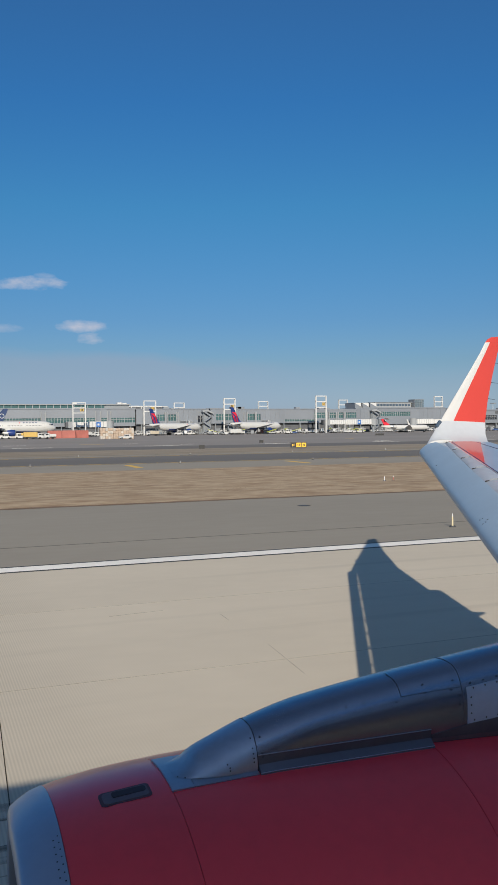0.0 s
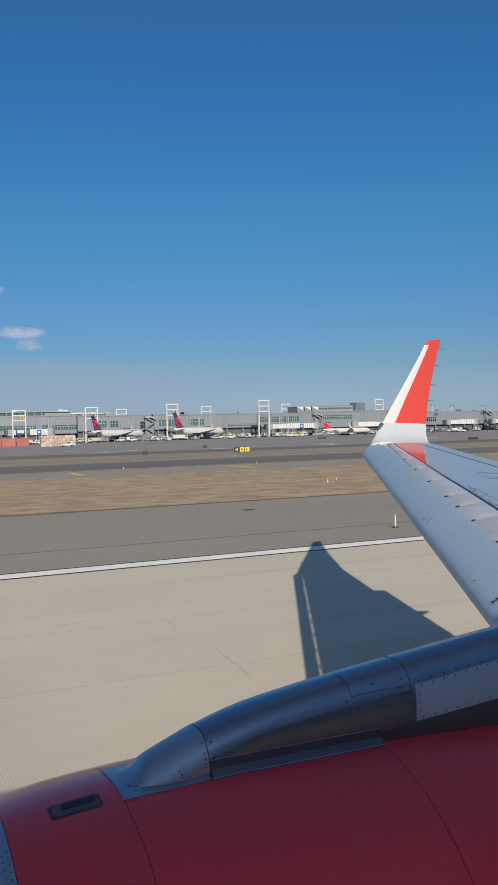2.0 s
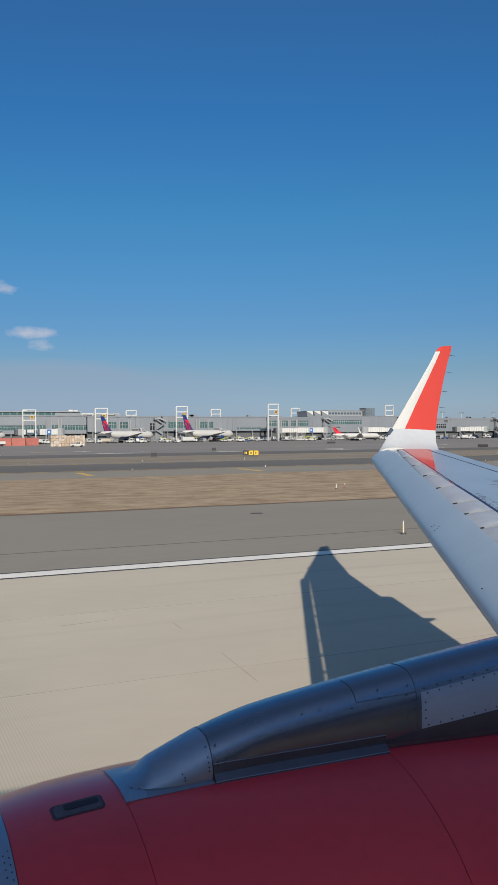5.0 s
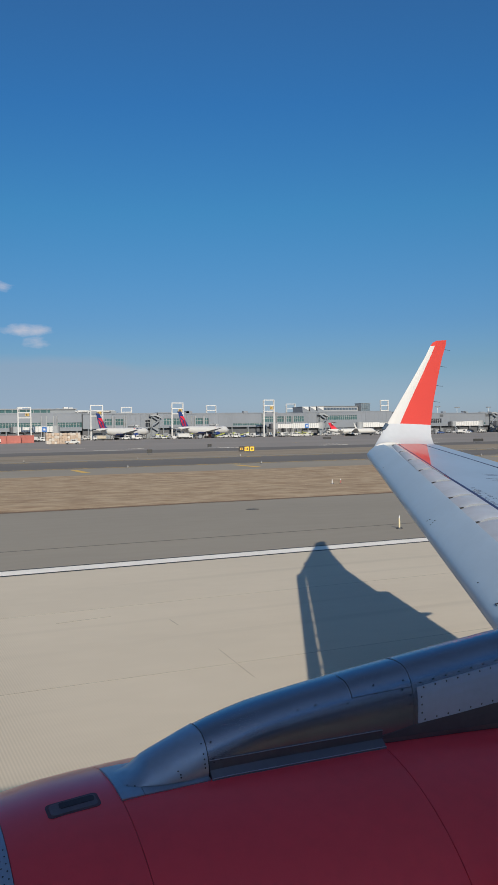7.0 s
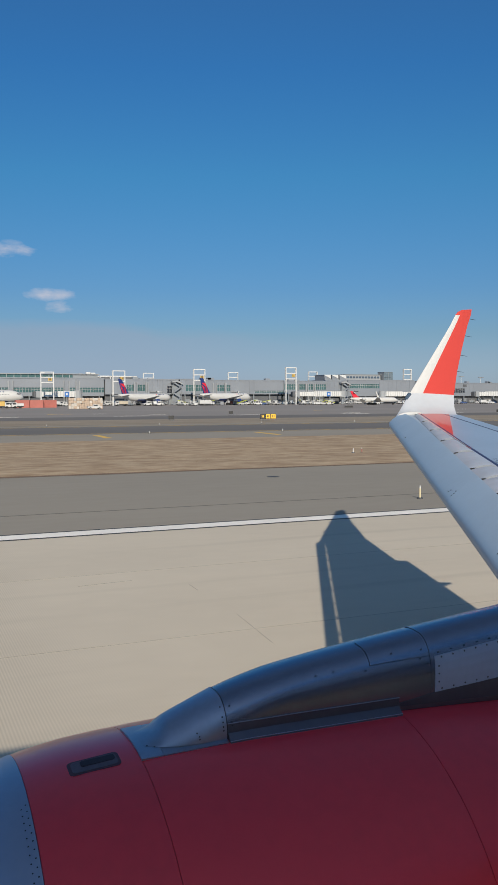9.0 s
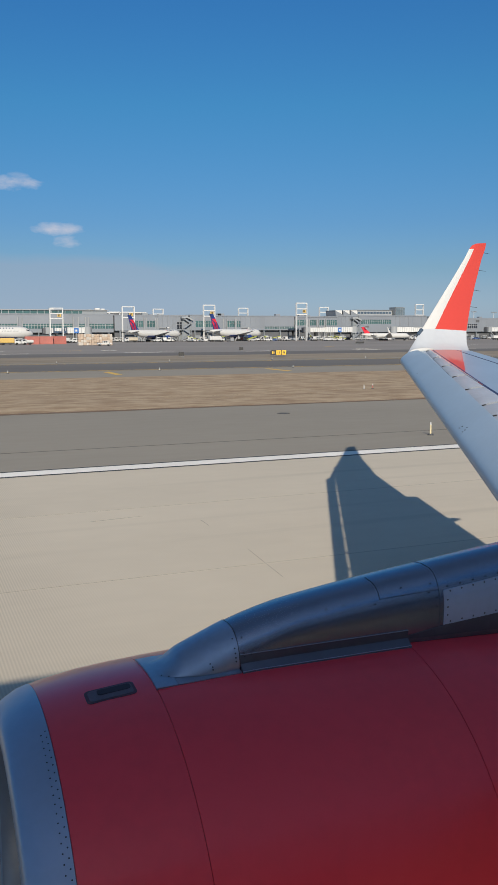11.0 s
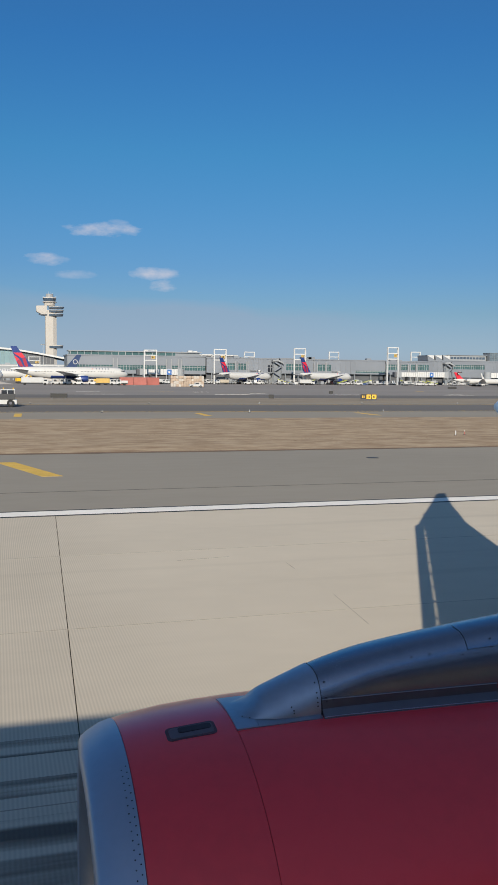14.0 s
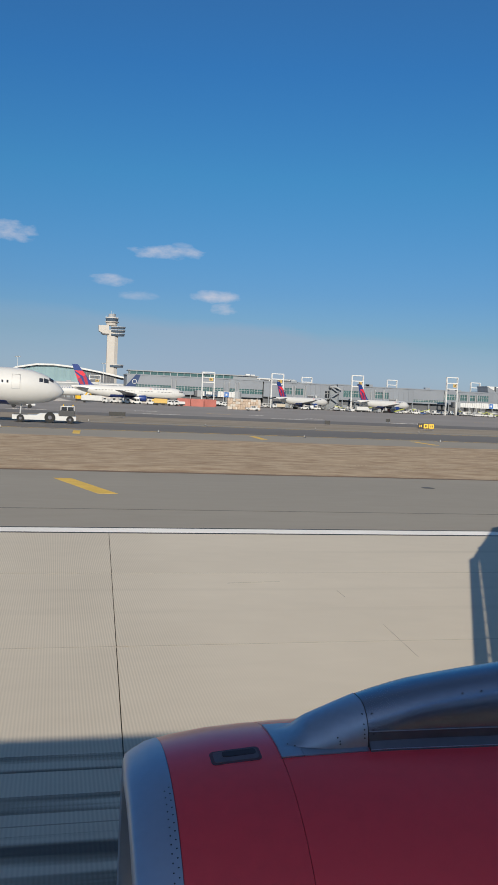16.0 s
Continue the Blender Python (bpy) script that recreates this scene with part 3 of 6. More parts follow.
def cowl_pad(x0, x1, d0, d1, lift, r):
    """A plate with rounded corners lying on the cowl; r is the corner radius in metres."""
    k = math.degrees(1.0 / 1.15)
    outline = []
    for cx, cd, a0 in ((x1 - r, d1 - r * k, 0), (x0 + r, d1 - r * k, 90), (x0 + r, d0 + r * k, 180), (x1 - r, d0 + r * k, 270)):
        for q in range(6):
            a = radians(a0 + 18 * q)
            outline.append((cx + r * math.cos(a), cd + r * k * math.sin(a)))
    bm = B()
    loft(bm, [[on_cowl(x, d, -0.006) for x, d in outline], [on_cowl(x, d, lift) for x, d in outline]])
    return bm


# No hollow is cut: flat pads put the vent's inner shade into colour.
part("vent_surround", cowl_pad(0.742, 0.978, 3.7, 9.5, 0.003, 0.024), M["vent_rim"], nacelle, "dark rounded surround of the cowl vent")
part("vent_recess_pad", cowl_pad(0.757, 0.966, 4.3, 8.9, 0.0045, 0.020), M["vent_dark"], nacelle, "flat dark pad for the vent's recess")
part("vent_slot", cowl_pad(0.80, 0.958, 4.7, 7.0, 0.006, 0.014), M["vent_slot"], nacelle)


def rivets(spots, r, lift):
    bm = B()
    for x, d in spots:
        ring = []
        for k in range(6):
            b = 2 * math.pi * k / 6
            ring.append(on_cowl(x + r * math.cos(b), d + math.degrees(r * math.sin(b) / 1.1), lift))
        bm.faces.new([bm.verts.new(p) for p in ring])
    return bm


spots = [(0.533, d) for d in np.arange(14, 130, 2.1)] + [(0.512, d + 1.0) for d in np.arange(14, 130, 2.1)]
for spot in spots:
    part("rivet", rivets([spot], 0.0037, 0.0015), M["gap"], nacelle)

# pylon: a low metal ridge along the top of the cowl
RIDGE_X = [1.08, 1.16, 1.24, 1.39, 1.51, 1.79, 2.08, 2.35, 2.63, 3.01, 3.42, 3.9, 4.6, 5.4]
RIDGE_Z = [2.762, 2.80, 2.845, 2.90, 2.945, 3.012, 3.055, 3.088, 3.118, 3.158, 3.20, 3.22, 3.19, 3.05]


def ridge_z(x):
    """The ridge line, eased over ten centimetres."""
    return sum(float(np.interp(x + 0.035 * k, RIDGE_X, RIDGE_Z)) * (4 - abs(k)) for k in range(-3, 4)) / 16


def pylon_ring(x, grow=0.0):
    """A section of the ridge: flush with the cowl at its edges at the nose, bulging over its foot further back."""
    w = float(np.interp(x, [1.08, 1.16, 1.26, 1.38, 1.5, 1.7, 2.6, 4.6, 5.4], [0.075, 0.125, 0.156, 0.174, 0.183, 0.19, 0.20, 0.21, 0.1])) + grow
    rad = cowl_radius(min(x, 4.55))
    ease = min(1.0, max(0.0, (x - 1.105) / 0.13))
    rise = max(ridge_z(x) - AX_Z - rad, 0.0) * ease * ease * (3 - 2 * ease)
    full = min(1.0, max(0.0, (x - 1.2) / 0.6))
    full = full * full * (3 - 2 * full)
    tuck = 0.05 + 0.11 * min(1.0, max(0.0, (x - 1.45) / 0.35)) if x > 1.45 else 0.05 * max(0.0, (x - 1.3) / 0.15)
    half = []
    for a in range(0, 91, 9):
        u = radians(a)
        dy = w * math.cos(u) ** (0.8 - 0.26 * full)
        foot = max(0.0, 1.0 - math.sin(u) / 0.68) ** 1.15
        half.append((dy * (1.0 - tuck * foot), AX_Z + math.sqrt(rad * rad - dy * dy) + 0.004 + grow + rise * math.sin(u) ** (1.6 - 0.7 * full)))
    pts = [(x, AX_Y - dy, z) for dy, z in half]
    pts += [(x, AX_Y + dy, z) for dy, z in half[-2::-1]]
    return pts


def pylon_shell(x0, x1, n, grow=0.0):
    xs = [x0 + (x1 - x0) * i / n for i in range(n + 1)]
    bm = B()
    loft(bm, [pylon_ring(x, grow) for x in xs], close=True)
    return bm


pylon = part("pylon", pylon_shell(1.50, 5.4, 40), M["pylon_metal"], jet, "bare metal engine pylon fairing", True)
part("pylon_nose_fairing", pylon_shell(1.105, 1.497, 18, 0.003), M["nose_metal"], pylon, "smooth pointed metal nose fairing", True)
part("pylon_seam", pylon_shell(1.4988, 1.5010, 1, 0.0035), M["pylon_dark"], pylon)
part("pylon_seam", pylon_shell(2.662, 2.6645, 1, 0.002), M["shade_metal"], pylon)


def pylon_patch(x0, x1, a0, a1, lift, nx=12):
    """A plate lying on the cabin side of the pylon between two rows of its section."""
    bm = B()
    rows_ = []
    for i in range(nx + 1):
        x = x0 + (x1 - x0) * i / nx
        ring = pylon_ring(x, lift)
        lo, hi = (a0(x) if callable(a0) else a0), (a1(x) if callable(a1) else a1)
        row = []
        for k in range(5):
            f = lo + (hi - lo) * k / 4
            i0 = min(int(f), 9)
            p, q = Vector(ring[i0]), Vector(ring[i0 + 1])
            row.append(bm.verts.new(p.lerp(q, f - i0)))
        rows_.append(row)
    for a, b in zip(rows_, rows_[1:]):
        for k in range(4):
            bm.faces.new((a[k], b[k], b[k + 1], a[k + 1]))
    made = bmesh.ops.extrude_face_region(bm, geom=bm.faces[:])
    for v in made["geom"]:
        if isinstance(v, bmesh.types.BMVert):
            v.co.y += 0.012
    return bm


part("cap_seam", pylon_patch(2.30, 2.303, 5.6, 10, 0.003, 1), M["shade_metal"], pylon)
part("cap_seam", pylon_patch(2.30, 2.66, lambda x: 5.55 - 1.2 * (x - 2.3), lambda x: 5.60 - 1.2 * (x - 2.3), 0.003, 6), M["shade_metal"], pylon)
part("access_panel", pylon_patch(2.69, 3.9, lambda x: 1.2 + 1.2 * (x - 2.69), lambda x: 4.9 + 0.8 * (x - 2.69), 0.006), M["plate"], pylon, "flat grey riveted access panel")
# Seal strip also carries the shadow of the pylon gap in its colour.
part("pylon_root_seal", pylon_patch(2.47, 3.9, 0, lambda x: 1.17 + (2.4 * (x - 2.69) if x < 2.69 else 1.2 * (x - 2.69)), 0.004, 20), M["shade_metal"], pylon, "dark seal between pylon and cowl, gap shadow in its colour")
part("seal_strip", pylon_patch(2.47, 3.9, 0, lambda x: 0.3, 0.007, 12), M["skirt"], pylon)
low, high = [], []
for i in range(25):
    x = 1.503 + (2.466 - 1.503) * i / 24
    w = 0.192 + 0.008 * (x - 1.3)
    zb = AX_Z + math.sqrt(cowl_radius(x) ** 2 - w * w)
    foot = pylon_ring(x)[:11]
    y_at = lambda z: float(np.interp(z, [p[2] for p in foot], [p[1] for p in foot])) - 0.004
    ya, yb = y_at(zb + 0.036), y_at(zb + 0.083)
    low.append([(x, AX_Y - w - 0.014, zb - 0.004), (x, AX_Y - w - 0.011, zb + 0.006), (x, ya, zb + 0.036), (x, ya + 0.05, zb - 0.004)])
    high.append([(x, ya, zb + 0.033), (x, yb, zb + 0.080), (x, yb + 0.006, zb + 0.083), (x, yb + 0.05, zb + 0.05)])
bm = B()
loft(bm, low)
skirt = part("pylon_skirt", bm, M["skirt"], pylon, "narrow metal skirt along the cowl door")
bm = B()
loft(bm, high)
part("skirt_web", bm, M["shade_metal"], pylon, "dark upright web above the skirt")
part("nose_flange", cowl_patch(1.176, 1.498, -9.7, 9.9, 0.0055, 10, 16), M["nose_metal"], pylon, "flat metal flange round the nose fairing", True)
part("nose_collar", cowl_patch(1.066, 1.1735, -9.8, 9.9, 0.0065, 5, 16), M["nose_metal"], pylon, "flat metal collar in front of the pylon", True)
part("collar_seam", cowl_patch(1.1733, 1.1757, -9.6, 9.8, 0.003, 1, 16), M["pylon_dark"], pylon)
for ring_row, k in ((high, 1), (low, 1)):
    bm = B()
    for a, b in zip(ring_row, ring_row[1:]):
        rod(bm, a[k], b[k], 0.0024, n=5)
    part("skirt_edge", bm, M["lip_metal"], pylon, "bright edge of the metal skirt")


def pylon_rivets(spots, r, lift):
    bm = B()
    for x, f in spots:
        ring = pylon_ring(x, lift)
        i0 = min(int(f), 9)
        c = Vector(ring[i0]).lerp(Vector(ring[i0 + 1]), f - i0)
        up = (Vector(ring[i0 + 1]) - Vector(ring[i0])).normalized()
        bm.faces.new([bm.verts.new(c + Vector((r * math.cos(b), 0, 0)) + up * (r * math.sin(b))) for b in [2 * math.pi * k / 6 for k in range(6)]])
    return bm


spots = []
for i in range(16):
    x = 2.73 + 0.075 * i
    spots += [(x, 1.42 + 1.2 * (x - 2.69)), (x, 4.65 + 0.8 * (x - 2.69))]
spots += [(2.71, 2.1), (2.71, 2.9), (2.71, 3.7)]
for spot in spots:
    part("rivet", pylon_rivets([spot], 0.0055, 0.008), M["pylon_dark"], pylon)
spots = [(1.48, f) for f in (2.2, 2.9, 3.7, 4.6, 6.4)] + [(1.525, f) for f in (2.6, 3.2, 6.0)] + [(1.36, 1.7), (1.36, 2.4), (1.35, 3.3), (1.15, 1.2), (1.56, 2.6), (1.12, 2.6)]
spots += [(1.99, 6.1), (2.09, 6.0), (2.27, 5.0), (2.44, 5.35), (2.44, 6.6), (2.60, 5.0), (2.62, 6.2), (2.645, 4.2), (2.645, 3.2)]
spots += [(2.72 + 0.085 * i, 5.35 + 0.068 * i) for i in range(12)]
for spot in spots:
    part("rivet", pylon_rivets([spot], 0.0045, 0.005), M["pylon_dark"], pylon)


# wing
def le_x(y):
    return 9.6 - 0.5325 * (15.2 - y)


def te_x(y):
    return max(11.5 - 0.325 * (15.6 - y), 7.9)


def top_z(y):
    return 4.03 - 0.082 * (15.2 - y)


NOSE = 0.371                                # the fixed nose, set back behind the slats


def wing_ring(y, front):
    x0, x1, z = le_x(y) + front, te_x(y), top_z(y)
    c = x1 - x0
    up = [(0, -0.07), (0.03, -0.025), (0.12, 0.0), (0.35, 0.03), (0.65, 0.02), (1.0, -0.02)]
    th = 0.055 * (x1 - le_x(y)) + 0.05
    pts = [(x0 + f * c, y, z + dz * min(1.0, c / 2)) for f, dz in up]
    pts += [(x0 + f * c, y, z - th * g) for f, g in ((1.0, 0.2), (0.7, 0.7), (0.3, 1.1), (0.05, 1.0), (0.0, 0.75))]
    return pts


ys = [-0.6, 1.0, 2.5, 4.0, 5.0, 6.0, 7.5, 9.0, 10.5, 12.0, 13.5, 14.6, 15.2]
bm = B()
loft(bm, [wing_ring(y, NOSE) for y in ys])
wing = part("wing", bm, M["wing_grey"], jet, "light grey painted wing", True)


def wing_top(y, off):
    """A point on the upper skin, off metres behind the leading edge line."""
    x0, x1 = le_x(y) + NOSE, te_x(y)
    c = x1 - x0
    off -= 0.009 * (15.2 - y)
    f = min(max((off - NOSE) / c, 0.0), 1.0)
    z = top_z(y) + float(np.interp(f, [0, 0.03, 0.12, 0.35, 0.65, 1.0], [-0.07, -0.025, 0.0, 0.03, 0.02, -0.02])) * min(1.0, c / 2)
    return Vector((le_x(y) + off, y, z))


def wing_patch(y0, y1, off0, off1, lift, ny=8, nx=3, bulge=0.0):
    bm = B()
    rows_ = []
    for j in range(ny + 1):
        y = y0 + (y1 - y0) * j / ny
        a, b = (off0(y) if callable(off0) else off0), (off1(y) if callable(off1) else off1)
        rows_.append([bm.verts.new(wing_top(y, a + (b - a) * i / nx) + Vector((0, 0, lift + bulge * math.sin(math.pi * i / nx) ** 0.8 * (1.0 if 0 < j < ny else 0.35)))) for i in range(nx + 1)])
    for p, q in zip(rows_, rows_[1:]):
        for i in range(nx):
            bm.faces.new((p[i], p[i + 1], q[i + 1], q[i]))
    made = bmesh.ops.extrude_face_region(bm, geom=bm.faces[:])
    for v in made["geom"]:
        if isinstance(v, bmesh.types.BMVert):
            v.co.z -= lift + 0.006
    return bm


def slat(y0, y1, n=6):
    bm = B()
    rings_ = []
    for j in range(n + 1):
        y = y0 + (y1 - y0) * j / n
        x, z = le_x(y), top_z(y)
        low = float(np.interp(y, [13.4, 15.04], [1.0, 0.3]))          # the trailing lip sinks towards the tip
        rings_.append([(x + dx, y, z + dz * (low if dz > 0 else 1.0)) for dx, dz in ((0.03, -0.24), (0.004, -0.215), (0.0, -0.172), (0.008, -0.145), (0.028, -0.117), (0.06, -0.087), (0.12, -0.044), (0.20, 0.006),
                                                          (0.28, 0.052), (0.35, 0.089), (0.40, 0.114), (0.408, 0.117), (0.408, 0.108), (0.22, 0.0), (0.11, -0.09), (0.085, -0.15), (0.075, -0.21))])
    loft(bm, rings_)
    return bm


for y0, y1 in ((4.5, 7.6697), (7.6703, 10.2097), (10.2103, 12.7097), (12.7103, 15.04)):
    part("slat", slat(y0, y1), M["slat_grey"], wing, "drooped leading-edge slat", True)
for k in range(11):
    y = 5.3 + 0.93 * k
    bm = B()
    box(bm, le_x(y) + 0.27, le_x(y) + 0.46, y - 0.035, y + 0.035, top_z(y) - 0.075, top_z(y) - 0.035)
    part("slat_track", bm, M["slat_grey"], wing)
# Black box fills the gap at the slat's end with its shade.
part("slat_end_dark_box", box(B(), le_x(4.46) + 0.10, le_x(4.46) + 0.36, 4.42, 4.5, top_z(4.46) - 0.2, top_z(4.46) + 0.03, 0.02), M["gap"], wing, "black box standing for the dark gap at the slat's end")
# lighter fixed panels behind the slats, in short lengths, up to a navy walkway line
dark_off = lambda y: float(np.interp(y, [5.0, 7.6, 8.9, 10.4, 13.8, 15.1], [1.17, 1.105, 1.05, 0.965, 0.82, 0.77]))
edges_y = [5.0, 6.3, 7.28, 8.08, 8.76, 10.0, 11.24, 12.52, 13.75, 14.95]
for a, b in zip(edges_y, edges_y[1:]):
    part("leading_edge_panel", wing_patch(a + 0.010, b - 0.010, 0.60, lambda y: dark_off(y) - 0.02, 0.006, 8, 10, 0.030), M["slat_back"], wing, "worn pale rounded leading-edge panel", True)
    part("panel_seam", wing_patch(b - 0.011, b + 0.011, 0.62, lambda y: dark_off(y) - 0.03, 0.008, 2, 10, 0.031), M["steel"], wing)
    part("panel_gap", wing_patch(b - 0.015, b + 0.015, 0.61, 0.68, 0.022, 2), M["gap"], wing)
part("walkway_line", wing_patch(5.0, 15.1, lambda y: dark_off(y) - 0.02, lambda y: dark_off(y) + 0.03, 0.007, 24, 1), M["navy_line"], wing, "navy painted walkway line")
part("walkway_line", wing_patch(8.0, 15.1, lambda y: te_x(y) - le_x(y) - 0.42, lambda y: te_x(y) - le_x(y) - 0.40, 0.006, 24, 1), M["navy_line"], wing)
part("red_flash", wing_patch(11.75, 15.17, lambda y: dark_off(y) + 0.032, lambda y: dark_off(y) + 0.04 + 0.205 * (y - 11.75), 0.005, 16), M["winglet_red"], wing, "red painted flash by the winglet")
part("red_flash", wing_patch(10.2, 15.17, lambda y: dark_off(y) - 0.026 - 0.006 * (y - 10.2), lambda y: dark_off(y) - 0.021, 0.022, 14), M["winglet_red"], wing)
part("white_flash", wing_patch(10.5, 15.17, lambda y: dark_off(y) - 0.03 - 0.020 * (y - 10.5), lambda y: dark_off(y) - 0.028 - 0.006 * (y - 10.5), 0.026, 14), M["aircraft_white"], wing, "cream painted flash by the winglet")


def decal(bm, a, b, w):
    """A thin painted stroke on the upper skin between two points (span, offset)."""
    p, q = wing_top(*a), wing_top(*b)
    side = Vector((0, 0, 1)).cross(q - p).normalized() * w
    loft(bm, [[c + side * k + Vector((0, 0, dz)) for k, dz in ((-1, 0.001), (1, 0.001), (1, 0.002), (-1, 0.002))] for c in (p, q)])


bm = B()                                   # stencilled notes, too small to read
rng = random.Random(5)
for j in range(2):
    y = 9.32 - 0.2 * (1 - j)
    while y > 7.1:
        off = dark_off(y) + 0.055 + j * (0.045 + 0.075 * (9.3 - y))
        tall = rng.uniform(0.03, 0.042)
        decal(bm, (y, off), (y, off + tall), 0.008)
        if rng.random() < 0.55:
            decal(bm, (y, off + tall), (y - 0.045, off + tall), 0.007)
        if rng.random() < 0.4:
            decal(bm, (y, off), (y - 0.045, off), 0.007)
        y -= rng.choice((0.062, 0.066, 0.07, 0.13))
tagged(part("stencil_lettering", bm, M["stencil"], wing, "small grey stencilled bars"), kind="stuff")
for y, o in ((10.26, 2.05), (9.80, 2.0)):
    bm = B()
    decal(bm, (y + 0.22, o - 0.42), (y, o), 0.014)
    decal(bm, (y + 0.02, o - 0.36), (y, o), 0.014)
    part("wing_arrow_mark", bm, M["navy_line"], wing, "dark painted arrow mark")


def slat_skin(y, dx):
    """A point on the slat's upper skin, dx behind its leading edge."""
    return Vector((le_x(y) + dx, y, top_z(y) + float(np.interp(dx, [0.06, 0.12, 0.20, 0.28, 0.35, 0.40], [-0.087, -0.044, 0.006, 0.052, 0.089, 0.114]))))


bm = B()                                   # scuffs and small drains on the slat
rng = random.Random(3)
for y, n in ((5.5, 1), (7.7, 3), (7.9, 2), (12.4, 1)):
    for k in range(n):
        yy, dx = y + rng.uniform(-0.03, 0.03), 0.065 + 0.03 * k
        p = slat_skin(yy, dx)
        box(bm, p.x - 0.003, p.x + 0.003, yy - 0.010, yy + 0.010, p.z - 0.01, p.z + 0.004)
tagged(part("chipped_paint", bm, M["gap"], wing, "small dark chips in the slat paint"), kind="stuff")
o, px_, py_ = slat_skin(4.95, 0.062), slat_skin(5.08, 0.062), slat_skin(4.95, 0.13)
ax_x = (o - px_).normalized()
ax_y = (py_ - o).normalized()
ax_z = ax_x.cross(ax_y).normalized()
ax_y = ax_z.cross(ax_x)
cu = bpy.data.curves.new("slat_numeral", "FONT")
cu.body, cu.size, cu.extrude = "2", 0.075, 0.0015
cu.materials.append(M["gap"])
tx = new("slat_numeral", cu)
tx.parent = wing
tx.matrix_basis = Matrix.Translation(o + ax_z * 0.004) @ Matrix((ax_x, ax_y, ax_z)).transposed().to_4x4() @ Matrix.Diagonal((1.9, 1, 1, 1))
# flap, set out behind the trailing edge, and its fairings
bm = B()
rings_ = []
for y in (4.6, 6.5, 8.5, 10.5, 12.1):
    x, z = te_x(y), top_z(y)
    rings_.append([(x - 0.35, y, z - 0.05), (x - 0.1, y, z - 0.035), (x + 0.28, y, z - 0.13), (x + 0.30, y, z - 0.15), (x - 0.1, y, z - 0.14), (x - 0.38, y, z - 0.12)])
loft(bm, rings_)
part("flap", bm, M["wing_grey"], wing, "slightly lowered grey flap", True)
for y in (6.2, 9.85):
    bm = B()
    x, z = te_x(y), top_z(y) - 0.22
    loft(bm, [circle(x + a, y, z + d, r, 14, r * 1.5) for a, r, d in ((-2.0, 0.02, 0), (-1.6, 0.10, -0.03), (-0.9, 0.15, -0.06), (-0.1, 0.13, -0.03), (0.3, 0.07, 0.0), (0.58, 0.015, 0.02))])
    part("flap_fairing", bm, M["wing_grey"], wing, "canoe-shaped flap track fairing", True)

# winglet: sections from the wing's tip up
WL = [((9.76, 15.19, 3.93), (11.39, 15.2, 3.98)), ((9.98, 15.5, 3.985), (11.52, 15.5, 4.03)), ((10.27, 15.76, 4.16), (11.70, 15.82, 4.17)),
      ((10.61, 15.95, 4.47), (11.84, 16.03, 4.44)), ((11.05, 16.08, 4.98), (12.01, 16.15, 4.96)), ((11.51, 16.2, 5.52), (12.22, 16.26, 5.5)),
      ((11.92, 16.3, 6.02), (12.44, 16.36, 6.03)), ((12.08, 16.33, 6.26), (12.56, 16.39, 6.29)), ((12.16, 16.345, 6.34), (12.58, 16.395, 6.38)), ((12.27, 16.355, 6.39), (12.59, 16.4, 6.42))]


def winglet_rings(lo, hi, f0, f1):
    out = []
    for i in range(lo, hi + 1):
        le, te = Vector(WL[i][0]), Vector(WL[i][1])
        j, k = max(i - 1, 0), min(i + 1, len(WL) - 1)
        span = (Vector(WL[k][0]) + Vector(WL[k][1])) - (Vector(WL[j][0]) + Vector(WL[j][1]))
        n = (te - le).cross(span).normalized()
        c = (te - le).length
        prof = [(f, 0.05 * c * float(np.interp(f, [0, 0.03, 0.12, 0.35, 0.7, 1.0], [0.12, 0.45, 0.85, 1.0, 0.6, 0.06]))) for f in
                sorted({f0, f1, *[q for q in (0.03, 0.12, 0.3, 0.5, 0.75) if f0 < q < f1]})]
        ring = [le.lerp(te, f) + n * t for f, t in prof] + [le.lerp(te, f) - n * t for f, t in reversed(prof)]
        out.append(ring)
    return out


bm = B()
loft(bm, winglet_rings(0, 3, 0.0, 1.0))
winglet = part("winglet", bm, M["winglet_grey"], jet, "swept-up winglet, red with a white leading edge", True)
bm = B()
loft(bm, winglet_rings(3, 7, 0.0, 0.26))
part("winglet_leading_edge", bm, M["aircraft_white"], winglet, "white winglet leading edge", True)
bm = B()
loft(bm, winglet_rings(3, 7, 0.26, 1.0))
loft(bm, winglet_rings(7, 9, 0.0, 1.0))
part("winglet_panel", bm, M["winglet_red"], winglet, "orange-red winglet panel", True)
for p in ((12.5, 16.39, 6.2), (12.34, 16.32, 5.8), (12.16, 16.24, 5.35), (12.02, 16.17, 4.98)):
    part("static_wick", rod(B(), p, (p[0] + 0.22, p[1] + 0.03, p[2] - 0.02), 0.006, 0.003, 6), M["gap"], winglet)
part("position_light", rod(B(), (10.47, 15.88, 4.345), (10.61, 15.945, 4.465), 0.040, 0.046, 10), M["tower_glass"], winglet, "dark glass position light")

bm = B()
loft(bm, [circle(x, 15.16, z + 0.05, r, 12) for x, z, r in ((9.80, 3.955, 0.012), (9.84, 3.965, 0.034), (9.94, 3.985, 0.048), (10.10, 4.005, 0.046), (10.26, 4.01, 0.034), (10.40, 4.015, 0.012))])
part("wingtip_fairing", bm, M["aircraft_white"], winglet, "small rounded white fairing at the wing tip", True)

